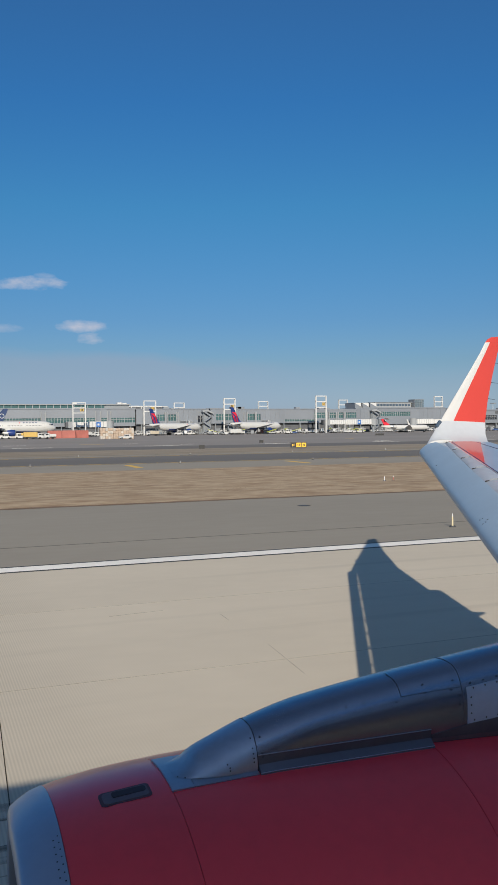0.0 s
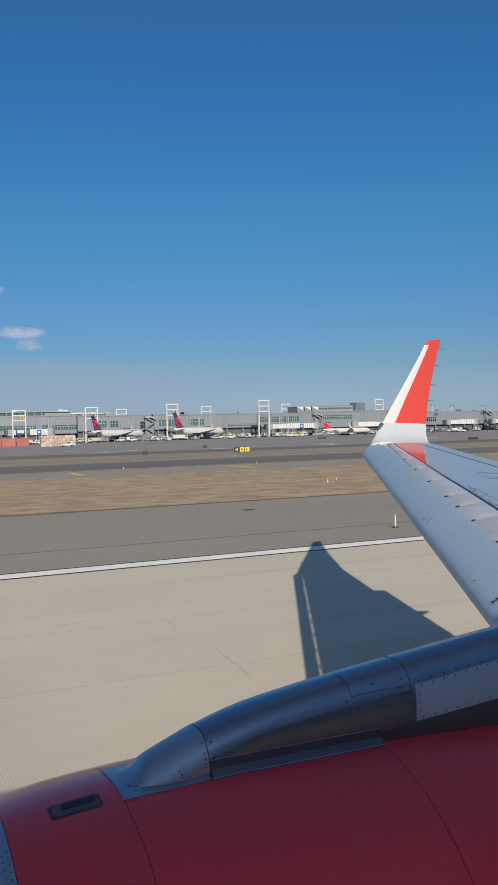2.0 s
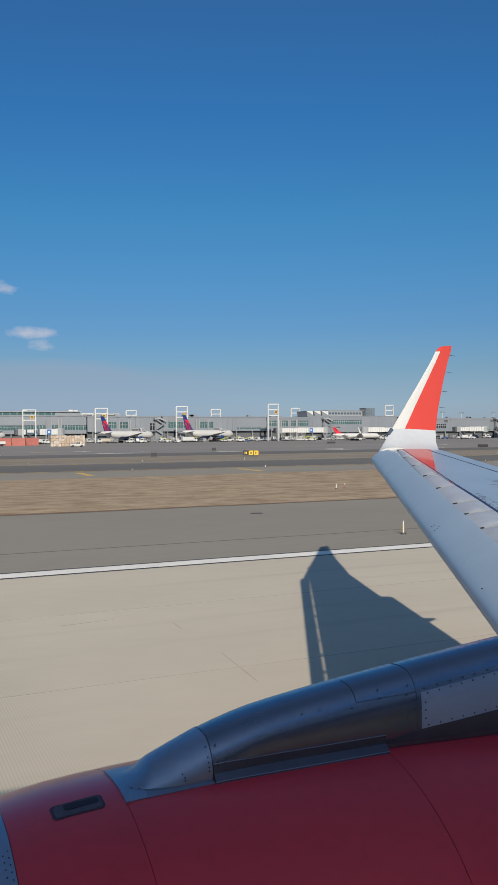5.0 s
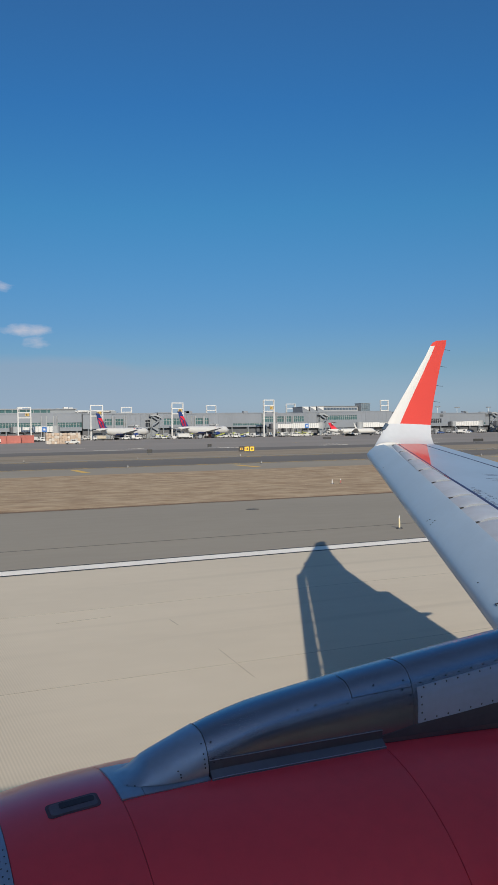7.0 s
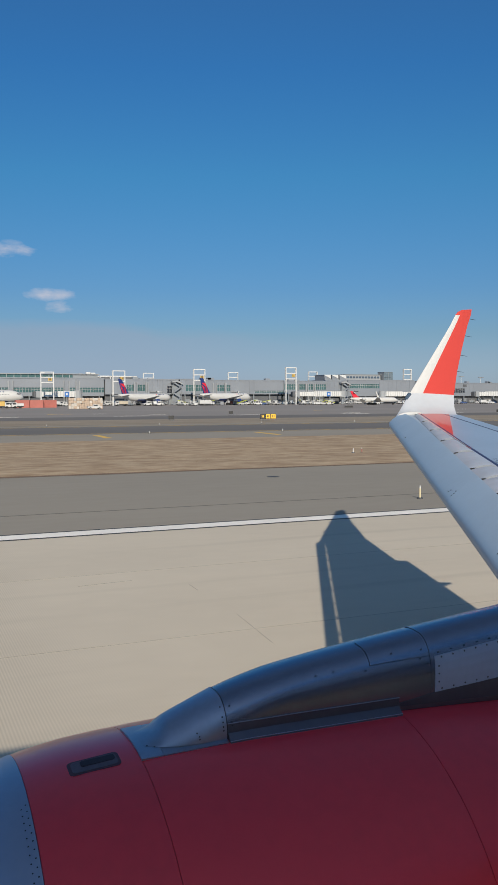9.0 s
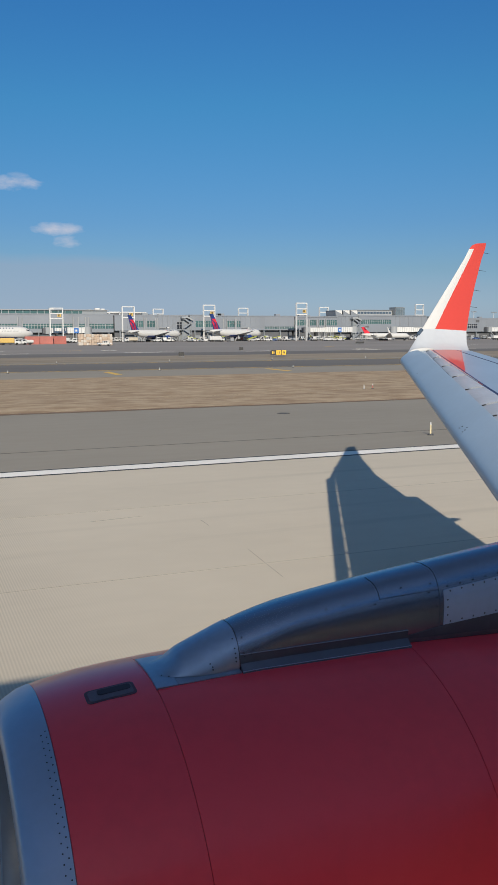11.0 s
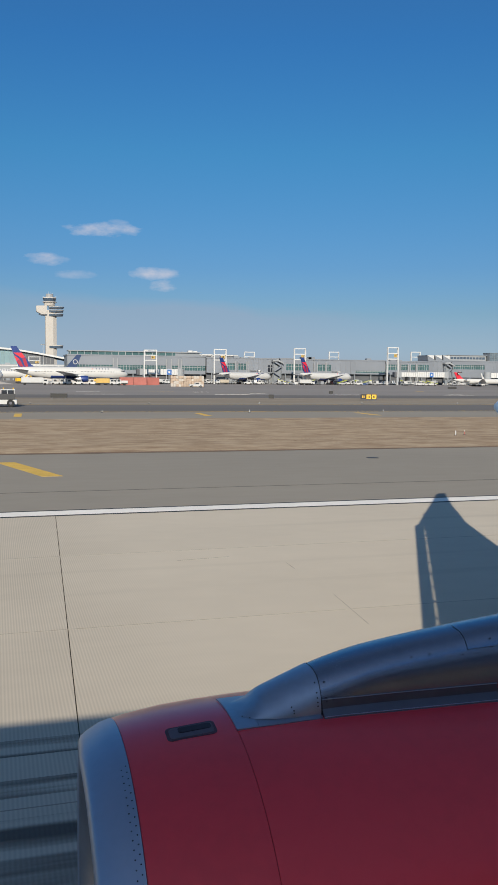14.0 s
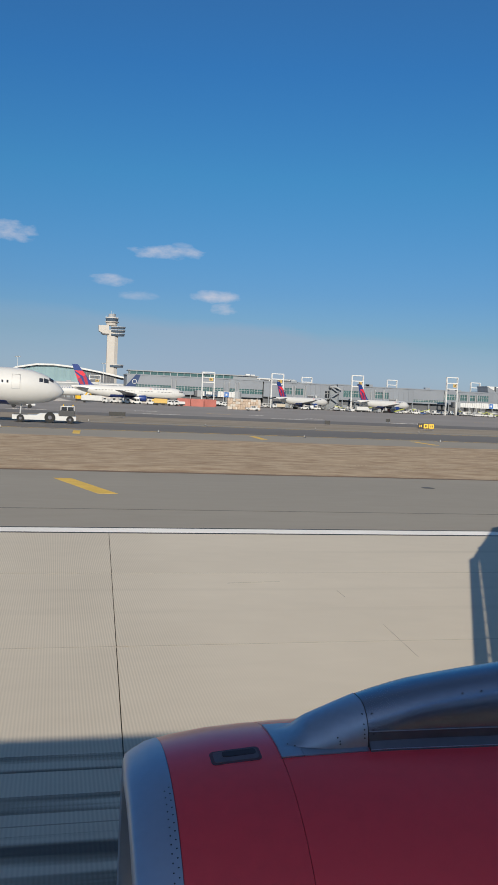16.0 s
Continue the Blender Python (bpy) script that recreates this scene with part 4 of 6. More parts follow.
# fuselage: a thick-skinned tube with the opening that the camera looks through
FC_Y, FC_Z, FR_Y, FR_Z = -1.886, 4.05, 1.975, 2.07


def tube(shrink):
    a0, a1 = math.acos((4.57 - FC_Z) / FR_Z), math.acos((4.23 - FC_Z) / FR_Z)
    angles = sorted({*[2 * math.pi * i / 48 for i in range(48)], a0, a1} - {q for q in [2 * math.pi * i / 48 for i in range(48)] if a0 < q < a1})
    xs = [(-10.8, 0.05, -0.5), (-10.4, 0.28, -0.42), (-9.6, 0.52, -0.3), (-8.4, 0.78, -0.15), (-7.0, 0.95, -0.03), (-5.5, 1, 0), (-2, 1, 0), (-0.10, 1, 0), (0.16, 1, 0),
          (3, 1, 0), (8, 1, 0), (14, 1, 0), (18, 0.95, 0.08), (22, 0.72, 0.45), (25, 0.4, 0.85), (27, 0.12, 1.1)]
    return angles, a0, xs, [[(x, FC_Y + (FR_Y * s - shrink) * math.sin(a), FC_Z + dz + (FR_Z * s - shrink) * math.cos(a)) for a in angles] for x, s, dz in xs]


bm = B()
for shrink in (0.0, 0.035):
    angles, a0, xs, rings_ = tube(shrink)
    vs = [[bm.verts.new(p) for p in r] for r in rings_]
    n = len(angles)
    hole = angles.index(a0)
    for i in range(len(vs) - 1):
        for k in range(n):
            if xs[i][0] == -0.10 and k == hole:
                continue
            bm.faces.new((vs[i][k], vs[i][(k + 1) % n], vs[i + 1][(k + 1) % n], vs[i + 1][k]))
    bm.faces.new(vs[0][::-1])
    bm.faces.new(vs[-1])
fuselage = part("fuselage", bm, M["fuselage_paint"], jet, "pale fuselage skin, toned for the light it bounces", True)
# Unseen dark shell, added so the pylon's lower side reflects something dark.
bm = B()
rows_ = []
for x, k, dz in xs[4:13]:
    rows_.append([bm.verts.new((x, FC_Y + (FR_Y * k + 0.006) * math.sin(a), FC_Z + dz + (FR_Z * k + 0.006) * math.cos(a))) for a in [radians(106 + 148 * i / 24) for i in range(25)]])
for a, b in zip(rows_, rows_[1:]):
    for i in range(24):
        bm.faces.new((a[i], a[i + 1], b[i + 1], b[i]))
part("belly_reflection_shell", bm, M["belly"], fuselage, "unseen dark shell added to darken the pylon's reflection", True)
bm = B()
for x0, x1, z0, z1 in ((-0.12, -0.10, 4.2, 4.6), (0.16, 0.18, 4.2, 4.6), (-0.12, 0.18, 4.21, 4.23), (-0.12, 0.18, 4.57, 4.59)):
    box(bm, x0, x1, 0.0, 0.045, z0, z1)
part("window_frame", bm, M["aircraft_grey"], fuselage, "grey cabin window surround")
for k in list(range(-9, -0)) + list(range(1, 24)):
    x = 0.03 + 0.533 * k
    part("cabin_window", box(B(), x - 0.11, x + 0.11, 0.0, 0.062, 4.24, 4.56, 0.03), M["cabin_window"], fuselage)
bm = B()
loft(bm, [[(x, FC_Y + w * math.cos(a), 2.15 + h * math.sin(a)) for a in [2 * math.pi * k / 28 for k in range(28)]] for x, w, h in
          ((1.6, 0.3, 0.1), (2.4, 1.2, 0.45), (3.6, 1.75, 0.72), (5.5, 1.95, 0.85), (9.0, 1.95, 0.85), (11.2, 1.6, 0.6), (13.0, 0.5, 0.15))])
part("belly_fairing", bm, M["belly"], jet, "smooth fairing under the wing box", True)
bm = B()
prism(bm, [(19.5, 5.9), (24.2, 11.8), (26.2, 11.8), (25.6, 6.0)], FC_Y - 0.15, FC_Y + 0.15)
part("fin", bm, M["cowl_red"], jet, "red tail fin")
for s in (-1, 1):
    bm = B()
    prism(bm, [(22.6, FC_Y + s * 0.5), (26.0, FC_Y + s * 6.2), (27.2, FC_Y + s * 6.2), (26.2, FC_Y + s * 0.5)], 5.0, 5.2, "z")
    part("tailplane", bm, M["wing_grey"], jet)
for gx, gy in ((5.9, FC_Y - 3.8), (5.9, FC_Y + 3.8), (-6.5, FC_Y)):
    leg = part("landing_gear_leg", rod(B(), (gx, gy, 0.4), (gx, gy, 2.7), 0.11), M["bare_metal"], jet)
    for s in (-0.45, 0.45):
        bm = rod(B(), (gx, gy + s - 0.18, 0.56), (gx, gy + s + 0.18, 0.56), 0.57, n=28)
        part("wheel", bm, M["tyre"], leg, "", True)
# port wing and engine
bm = B()
loft(bm, [[(x, 2 * FC_Y - y, z) for x, y, z in wing_ring(yy, 0.05)] for yy in (-0.6, 4.0, 9.0, 15.2)])
part("wing", bm, M["wing_grey"], jet, "", True)
bm = B()
loft(bm, [circle(x, 2 * FC_Y - AX_Y, AX_Z, cowl_radius(x), 40) for x in (0.36, 0.46, 0.8, 1.6, 2.5, 3.2, 4.2)])
part("engine_nacelle", bm, M["cowl_red"], jet, "", True)
bm = B()
loft(bm, [[(x, 2 * FC_Y - y, z) for x, y, z in pylon_ring(xx)] for xx in (1.08, 1.5, 2.5, 3.9, 5.4)])
part("pylon", bm, M["pylon_metal"], jet, "", True)


# ---- other aircraft ----
def airliner(name, m, label, L, r, cz, span, fin_h, scheme, nose_legs=True, fine=True, winglets=True, group="parked aircraft"):
    """A wide-body or single-aisle jet: x forward from the middle, z up from the ground."""
    ob = thing(name, m, label, "airplane", group)
    n = 40 if fine else 20
    st = [(0.0, 0.04, -0.24), (0.0035, 0.17, -0.235), (0.010, 0.33, -0.215), (0.020, 0.49, -0.18), (0.033, 0.64, -0.135), (0.05, 0.78, -0.085), (0.075, 0.91, -0.035), (0.105, 0.98, -0.008), (0.14, 1, 0), (0.3, 1, 0),
          (0.5, 1, 0), (0.66, 1, 0), (0.75, 0.93, 0.07), (0.83, 0.76, 0.22), (0.90, 0.54, 0.38), (0.96, 0.31, 0.52), (0.995, 0.12, 0.6)]
    rings_ = [[(L / 2 - s * L, r * k * math.sin(2 * math.pi * i / n), cz + r * dz + r * k * math.cos(2 * math.pi * i / n)) for i in range(n)] for s, k, dz in st]
    bm = B()
    loft(bm, rings_)
    body = part("fuselage", bm, M["aircraft_white"], ob, "", True)
    tail_mat = {"delta": M["aircraft_blue"], "alliance": M["navy"], "plain": M["aircraft_white"], "regional": M["tail_red"]}[scheme]
    if scheme in ("delta", "plain"):
        bm = B()
        rows_ = []
        for s, k, dz in ((0.09, 0.915, -0.03), (0.14, 1, 0), (0.3, 1, 0), (0.5, 1, 0), (0.66, 1, 0), (0.74, 0.94, 0.06)):
            half = radians(float(np.interp(s, [0.09, 0.14, 0.3, 0.5, 0.66, 0.74], [10, 38, 44, 58, 60, 12])))
            rows_.append([bm.verts.new((L / 2 - s * L, (r * k + 0.02) * math.sin(math.pi + half * (2 * i / 16 - 1)), cz + r * dz + (r * k + 0.02) * math.cos(math.pi + half * (2 * i / 16 - 1)))) for i in range(17)])
        for a, b in zip(rows_, rows_[1:]):
            for i in range(16):
                bm.faces.new((a[i], a[i + 1], b[i + 1], b[i]))
        part("belly", bm, M["aircraft_blue"], ob, "dark blue painted belly", True)
    # fin
    x0 = -L / 2
    zt = cz + r * 0.75
    H = fin_h - zt
    outline = [(x0 + 0.215 * L, zt), (x0 + 0.175 * L, zt + 0.16 * H), (x0 + 0.055 * L, zt + H), (x0 + 0.006 * L, zt + H), (x0 + 0.075 * L, zt)]
    bm = B()
    prism(bm, outline, -0.045 * r * 3, 0.045 * r * 3)
    fin = part("fin", bm, tail_mat, ob, {"delta": "blue and red painted tail fin", "alliance": "navy tail fin with a pale ring", "plain": "white tail fin", "regional": "red tail fin"}[scheme])

    def at_fin(u, v):
        """u from the trailing edge to the leading edge, v from root to tip."""
        te = (x0 + 0.075 * L - 0.069 * L * v)
        le = float(np.interp(v, [0, 0.16, 1], [x0 + 0.215 * L, x0 + 0.175 * L, x0 + 0.055 * L]))
        return (te + (le - te) * u, zt + H * v)

    if scheme == "delta":
        facets = [("tail_red", [(0.0, 0.70), (1.0, 0.70), (0.98, 0.50), (0.62, 0.44)]), ("tail_dark_red", [(0.60, 0.42), (0.97, 0.48), (0.62, 0.06), (0.42, 0.06)]),
                  ("tail_red", [(0.0, 0.6), (0.36, 0.40), (0.0, 0.30)]), ("tail_dark_red", [(0.0, 0.28), (0.36, 0.38), (0.32, 0.06), (0.10, 0.06)])]
        for mat, poly in facets:
            for s in (-1, 1):
                bm = B()
                prism(bm, [at_fin(u, v) for u, v in poly], s * 0.135 * r, s * (0.135 * r + 0.03))
                part("fin_facet", bm, M[mat], fin)
    elif scheme == "alliance":
        for s in (-1, 1):
            bm = B()
            c = at_fin(0.42, 0.55)
            ring = [(c[0] + 1.3 * math.cos(a), c[1] + 1.3 * math.sin(a)) for a in [2 * math.pi * k / 20 for k in range(20)]]
            inner = [(c[0] + 1.0 * math.cos(a), c[1] + 1.0 * math.sin(a)) for a in [2 * math.pi * k / 20 for k in range(20)]]
            y = s * (0.135 * r + 0.03)
            vo, vi = [bm.verts.new((x, y, z)) for x, z in ring], [bm.verts.new((x, y, z)) for x, z in inner]
            for k in range(20):
                bm.faces.new((vo[k], vo[(k + 1) % 20], vi[(k + 1) % 20], vi[k]))
            part("tail_ring", bm, M["aircraft_white"], fin)
            for k in range(4):
                bm = B()
                xx = x0 + 0.16 * L + 2.0 * k
                prism(bm, [(xx, cz - r * 0.5), (xx + 1.1, cz - r * 0.5), (xx + 4.2, cz + r * 0.55), (xx + 3.2, cz + r * 0.55)], s * r * 0.995, s * (r * 0.995 + 0.04))
                part("tail_stripe", bm, M["navy"], body)
    # tailplanes and wings
    for s in (-1, 1):
        bm = B()
        zz = cz + r * 0.35
        if scheme == "regional":
            zz = fin_h - 0.1
        loft(bm, [[(x0 + 0.165 * L, s * r * 0.3, zz + 0.1), (x0 + 0.06 * L, s * r * 0.3, zz + 0.1), (x0 + 0.06 * L, s * r * 0.3, zz - 0.25), (x0 + 0.165 * L, s * r * 0.3, zz - 0.2)],
                  [(x0 + 0.065 * L, s * span * 0.19, zz + 0.55), (x0 + 0.025 * L, s * span * 0.19, zz + 0.55), (x0 + 0.025 * L, s * span * 0.19, zz + 0.45), (x0 + 0.065 * L, s * span * 0.19, zz + 0.45)]])
        part("tailplane", bm, M["aircraft_grey"], ob)
        bm = B()
        wz = cz - r * 0.55
        secs = [(0.0, 0.13 * L, -0.055 * L, 0.0, 0.55), (0.33, 0.045 * L, -0.075 * L, 0.75, 0.34), (1.0, -0.125 * L, -0.165 * L, 2.1, 0.1)]
        rings2 = []
        for f, le, te, up, th in secs:
            y, z = s * (r * 0.6 + (span / 2 - r * 0.6) * f), wz + up
            rings2.append([(le, y, z), (le * 0.8 + te * 0.2, y, z + th), (le * 0.5 + te * 0.5, y, z + th * 0.9), (te, y, z + 0.05), (te, y, z), (le * 0.5 + te * 0.5, y, z - th * 0.7), (le * 0.8 + te * 0.2, y, z - th * 0.6)])
        loft(bm, rings2)
        w = part("wing", bm, M["aircraft_grey"], ob, "", True)
        if winglets:
            bm = B()
            y, z = s * span / 2, wz + 2.1
            prism(bm, [(-0.125 * L, z), (-0.165 * L, z), (-0.198 * L, z + 3.3), (-0.186 * L, z + 3.35)], y - 0.06, y + 0.08)
            part("winglet", bm, M["aircraft_blue"] if scheme == "delta" else M["aircraft_white"], w)
        ey, ez, ex = s * span * 0.165, cz - r * 0.98, 0.11 * L
        er = r * 0.52
        if scheme == "regional":
            ey, ez, ex, wz = s * r * 1.5, cz + r * 0.35, -0.25 * L, cz - r * 0.9
        bm = B()
        loft(bm, [circle(ex + a * er, ey, ez, er * k, 20) for a, k in ((0.9, 0.86), (1.0, 0.93), (0.85, 1.0), (0.1, 1.05), (-1.0, 1.0), (-1.5, 0.9))])
        eng = part("engine", bm, M["aircraft_blue"] if scheme == "delta" else M["aircraft_white"], ob, "", True)
        bm = B()
        loft(bm, [circle(ex + a * er, ey, ez, er * k, 16) for a, k in ((-1.4, 0.86), (-2.1, 0.72), (-2.9, 0.5), (-3.5, 0.2))])
        part("exhaust", bm, M["bare_metal"], eng, "", True)
        bm = B()
        loft(bm, [circle(ex + a * er, ey, ez, er * k, 20) for a, k in ((1.01, 0.8), (1.04, 0.9), (0.88, 1.012), (0.80, 1.015))], caps=(False, False))
        part("inlet_lip", bm, M["bare_metal"], eng, "", True)
        bm = B()
        prism(bm, [(ex + 0.3 * er, ez + er * 0.8), (ex - 3.2 * er, ez + er * 0.9), (ex - 3.4 * er, wz + 0.7), (ex - 0.8 * er, wz + 0.6)], ey - 0.2, ey + 0.2)
        if scheme == "regional":
            bm = box(B(), ex - 2.4 * er, ex + 0.4 * er, min(s * r * 0.7, ey), max(s * r * 0.7, ey), ez - 0.15, ez + 0.15)
        part("pylon", bm, M["aircraft_white"], eng)
        # main gear
        gx, gy = -0.045 * L, s * r * 1.75
        leg = part("landing_gear_leg", rod(B(), (gx, gy, 0.6), (gx, gy, wz + 0.3), 0.2, n=8), M["aircraft_grey"], ob)
        for a in (-0.75, 0.75):
            for b in (-0.45, 0.45):
                part("wheel", rod(B(), (gx + a, gy + b - 0.2, 0.58), (gx + a, gy + b + 0.2, 0.58), 0.58, n=18), M["tyre"], leg)
        part("gear_door", box(B(), gx - 0.9, gx + 0.9, gy + s * 0.35, gy + s * 0.42, 1.3, 2.6), M["aircraft_grey"], leg)
    nx = L / 2 - 0.105 * L
    leg = part("nose_gear_leg", rod(B(), (nx, 0, 0.45), (nx + 0.15, 0, cz - r * 0.85), 0.12, n=8), M["aircraft_grey"], ob)
    for b in (-0.3, 0.3):
        part("wheel", rod(B(), (nx, b - 0.14, 0.45), (nx, b + 0.14, 0.45), 0.45, n=16), M["tyre"], leg)
    # windows
    for s in (-1, 1):
        for s0, s1, a0, a1, b0, b1 in ((0.0255, 0.036, 20, 46, 6, 44), (0.0375, 0.049, 44, 66, 40, 62), (0.0505, 0.060, 50, 67, 48, 64)):
            bm = B()
            grid = []
            for i in range(4):
                sq = s0 + (s1 - s0) * i / 3
                k, dz = float(np.interp(sq, [q[0] for q in st], [q[1] for q in st])), float(np.interp(sq, [q[0] for q in st], [q[2] for q in st]))
                lo_, hi_ = (b0 + (a0 - b0) * i / 3), (b1 + (a1 - b1) * i / 3)
                grid.append([bm.verts.new((L / 2 - sq * L, s * (r * k + 0.03) * math.sin(radians(lo_ + (hi_ - lo_) * j / 4)), cz + r * dz + (r * k + 0.03) * math.cos(radians(lo_ + (hi_ - lo_) * j / 4)))) for j in range(5)])
            for ga, gb in zip(grid, grid[1:]):
                for j in range(4):
                    bm.faces.new((ga[j], ga[j + 1], gb[j + 1], gb[j]))
            part("cockpit_window", bm, M["cabin_window"], body, "dark cockpit window")
        gaps = {11, 12, 23, 24, 25, 40}
        zc = cz + r * 0.22
        yy = math.sqrt(r * r - (zc - cz) ** 2)
        if fine:
            for k in range(54):
                if k in gaps:
                    continue
                x = L / 2 - 0.135 * L - k * 0.66
                part("cabin_window", box(B(), x - 0.12, x + 0.12, s * yy - 0.03, s * yy + 0.03, zc - 0.19, zc + 0.19), M["cabin_window"], body)
            for fx, hh in ((0.115, 1.9), (0.40, 1.7), (0.72, 1.6)):
                bm = B()
                x = L / 2 - fx * L
                k = 1.0 if fx < 0.6 else 0.97
                for a0, a1, b0, b1 in ((-0.55, -0.51, 0, hh), (0.51, 0.55, 0, hh), (-0.55, 0.55, -0.04, 0), (-0.55, 0.55, hh, hh + 0.04)):
                    for q in range(6):
                        z0_, z1_ = cz - 0.35 + b0 + (b1 - b0) * q / 6, cz - 0.35 + b0 + (b1 - b0) * (q + 1) / 6
                        yq = math.sqrt(max(r * r * k - ((z0_ + z1_) / 2 - cz) ** 2, 0.1))
                        box(bm, x + a0, x + a1, s * yq - 0.02, s * yq + 0.012, z0_, z1_)
                part("door_outline", bm, M["aircraft_grey"], body)
        # airline title, as plain bars
        if scheme not in ("plain", "regional"):
            zt2 = cz + r * 0.62
            yt = math.sqrt(r * r - (zt2 - cz) ** 2)
            for k in range(5):
                bm = B()
                x = L / 2 - (0.175 + 0.0255 * k) * L
                loft(bm, [[(x - 0.27, s * (yt + 0.14), zt2 - 0.42), (x + 0.27, s * (yt + 0.14), zt2 - 0.42), (x + 0.27, s * (yt - 0.33), zt2 + 0.42), (x - 0.27, s * (yt - 0.33), zt2 + 0.42)],
                          [(x - 0.27, s * (yt + 0.20), zt2 - 0.38), (x + 0.27, s * (yt + 0.20), zt2 - 0.38), (x + 0.27, s * (yt - 0.27), zt2 + 0.46), (x - 0.27, s * (yt - 0.27), zt2 + 0.46)]])
                part("title_bar", bm, M["navy"], body, "navy bar in place of a letter")
            bm = B()
            x = L / 2 - 0.312 * L if s > 0 else L / 2 - 0.312 * L
            loft(bm, [[(x - 0.7, s * (yt + 0.14), zt2 - 0.42), (x + 0.7, s * (yt + 0.14), zt2 - 0.42), (x, s * (yt - 0.40), zt2 + 0.52)],
                      [(x - 0.7, s * (yt + 0.20), zt2 - 0.38), (x + 0.7, s * (yt + 0.20), zt2 - 0.38), (x, s * (yt - 0.34), zt2 + 0.56)]])
            part("title_triangle", bm, M["tail_red"], body, "plain red triangle")
    return ob


TOWED_X, TOWED_Y = 1.0 - 27.4, 122.0
airliner("towed_airliner", pose(TOWED_X, TOWED_Y, 0), "white wide-body jet with blue belly under tow on the taxiway", 54.9, 2.51, 4.85, 50.9, 15.8, "delta", group="airliners")


def pushback_tug(m):
    ob = thing("pushback_tug", m, "low white aircraft tug with a dark open cab", "tow tractor")
    bm = B()
    prism(bm, [(-4.4, 0.35), (-4.4, 0.95), (-1.2, 1.0), (-0.7, 1.25), (1.7, 1.3), (1.8, 0.95), (4.1, 0.95), (4.1, 0.35)], -1.4, 1.4)
    body = part("chassis", bm, M["truck_white"], ob)
    part("cab", box(B(), 1.9, 3.9, -1.3, 1.3, 0.95, 1.75, 0.06), M["truck_dark"], ob, "dark engine housing")
    cab = part("cab_roof", box(B(), 2.0, 3.9, -1.2, 1.2, 2.25, 2.35, 0.03), M["truck_white"], ob)
    for x in (2.05, 2.9, 3.85):
        for y in (-1.15, 1.15):
            part("cab_post", rod(B(), (x, y, 1.7), (x, y, 2.27), 0.05, n=6), M["truck_white"], cab)
    part("windscreen", box(B(), 2.2, 3.7, -1.1, 1.1, 1.78, 2.2), M["cabin_window"], cab, "dark tinted cab glass")
    for x, rr in ((-3.3, 0.5), (0.6, 0.72), (3.3, 0.5)):
        for y in (-1.35, 1.35):
            w = part("wheel", rod(B(), (x, y - 0.2, rr), (x, y + 0.2, rr), rr, n=20), M["tyre"], ob)
            part("rim", rod(B(), (x, y - 0.215, rr), (x, y + 0.215, rr), rr * 0.38, n=14), M["skirt"], w)
    for x in (-0.1, 1.2):
        part("beacon", rod(B(), (x + 2.5, 0.8, 2.35), (x + 2.5, 0.8, 2.55), 0.08, n=8), M["sign_yellow"], ob)
    part("tow_cradle", box(B(), -4.2, -2.4, -0.5, 0.5, 0.9, 1.1), M["truck_dark"], ob)
    return ob


pushback_tug(pose(-1.3, TOWED_Y, 0))
airliner("parked_airliner", pose(33, 402, 0, rz=1), "white wide-body jet with red and blue tail beside the works", 53.0, 2.7, 5.3, 50, 17.0, "delta", winglets=False)
airliner("parked_airliner", pose(20, 478, 0, rz=184), "white wide-body jet with navy alliance tail at a gate", 52.0, 2.5, 4.8, 50, 15.4, "alliance", fine=False)
airliner("parked_airliner", pose(137.6, 474, 0, rz=24), "white jet with red and blue tail nosed in at a gate", 38.5, 2.2, 4.6, 38, 14.8, "delta", fine=False, winglets=False)
airliner("parked_airliner", pose(187, 474, 0, rz=22), "white jet with red and blue tail parked beside a gate gantry", 41.0, 2.3, 4.8, 40, 15.6, "delta", fine=False, winglets=False)
airliner("parked_airliner", pose(262, 430, 0, rz=2), "small white regional jet with red tail taxiing past the gates", 33.0, 1.45, 2.9, 23, 7.8, "regional", fine=False)


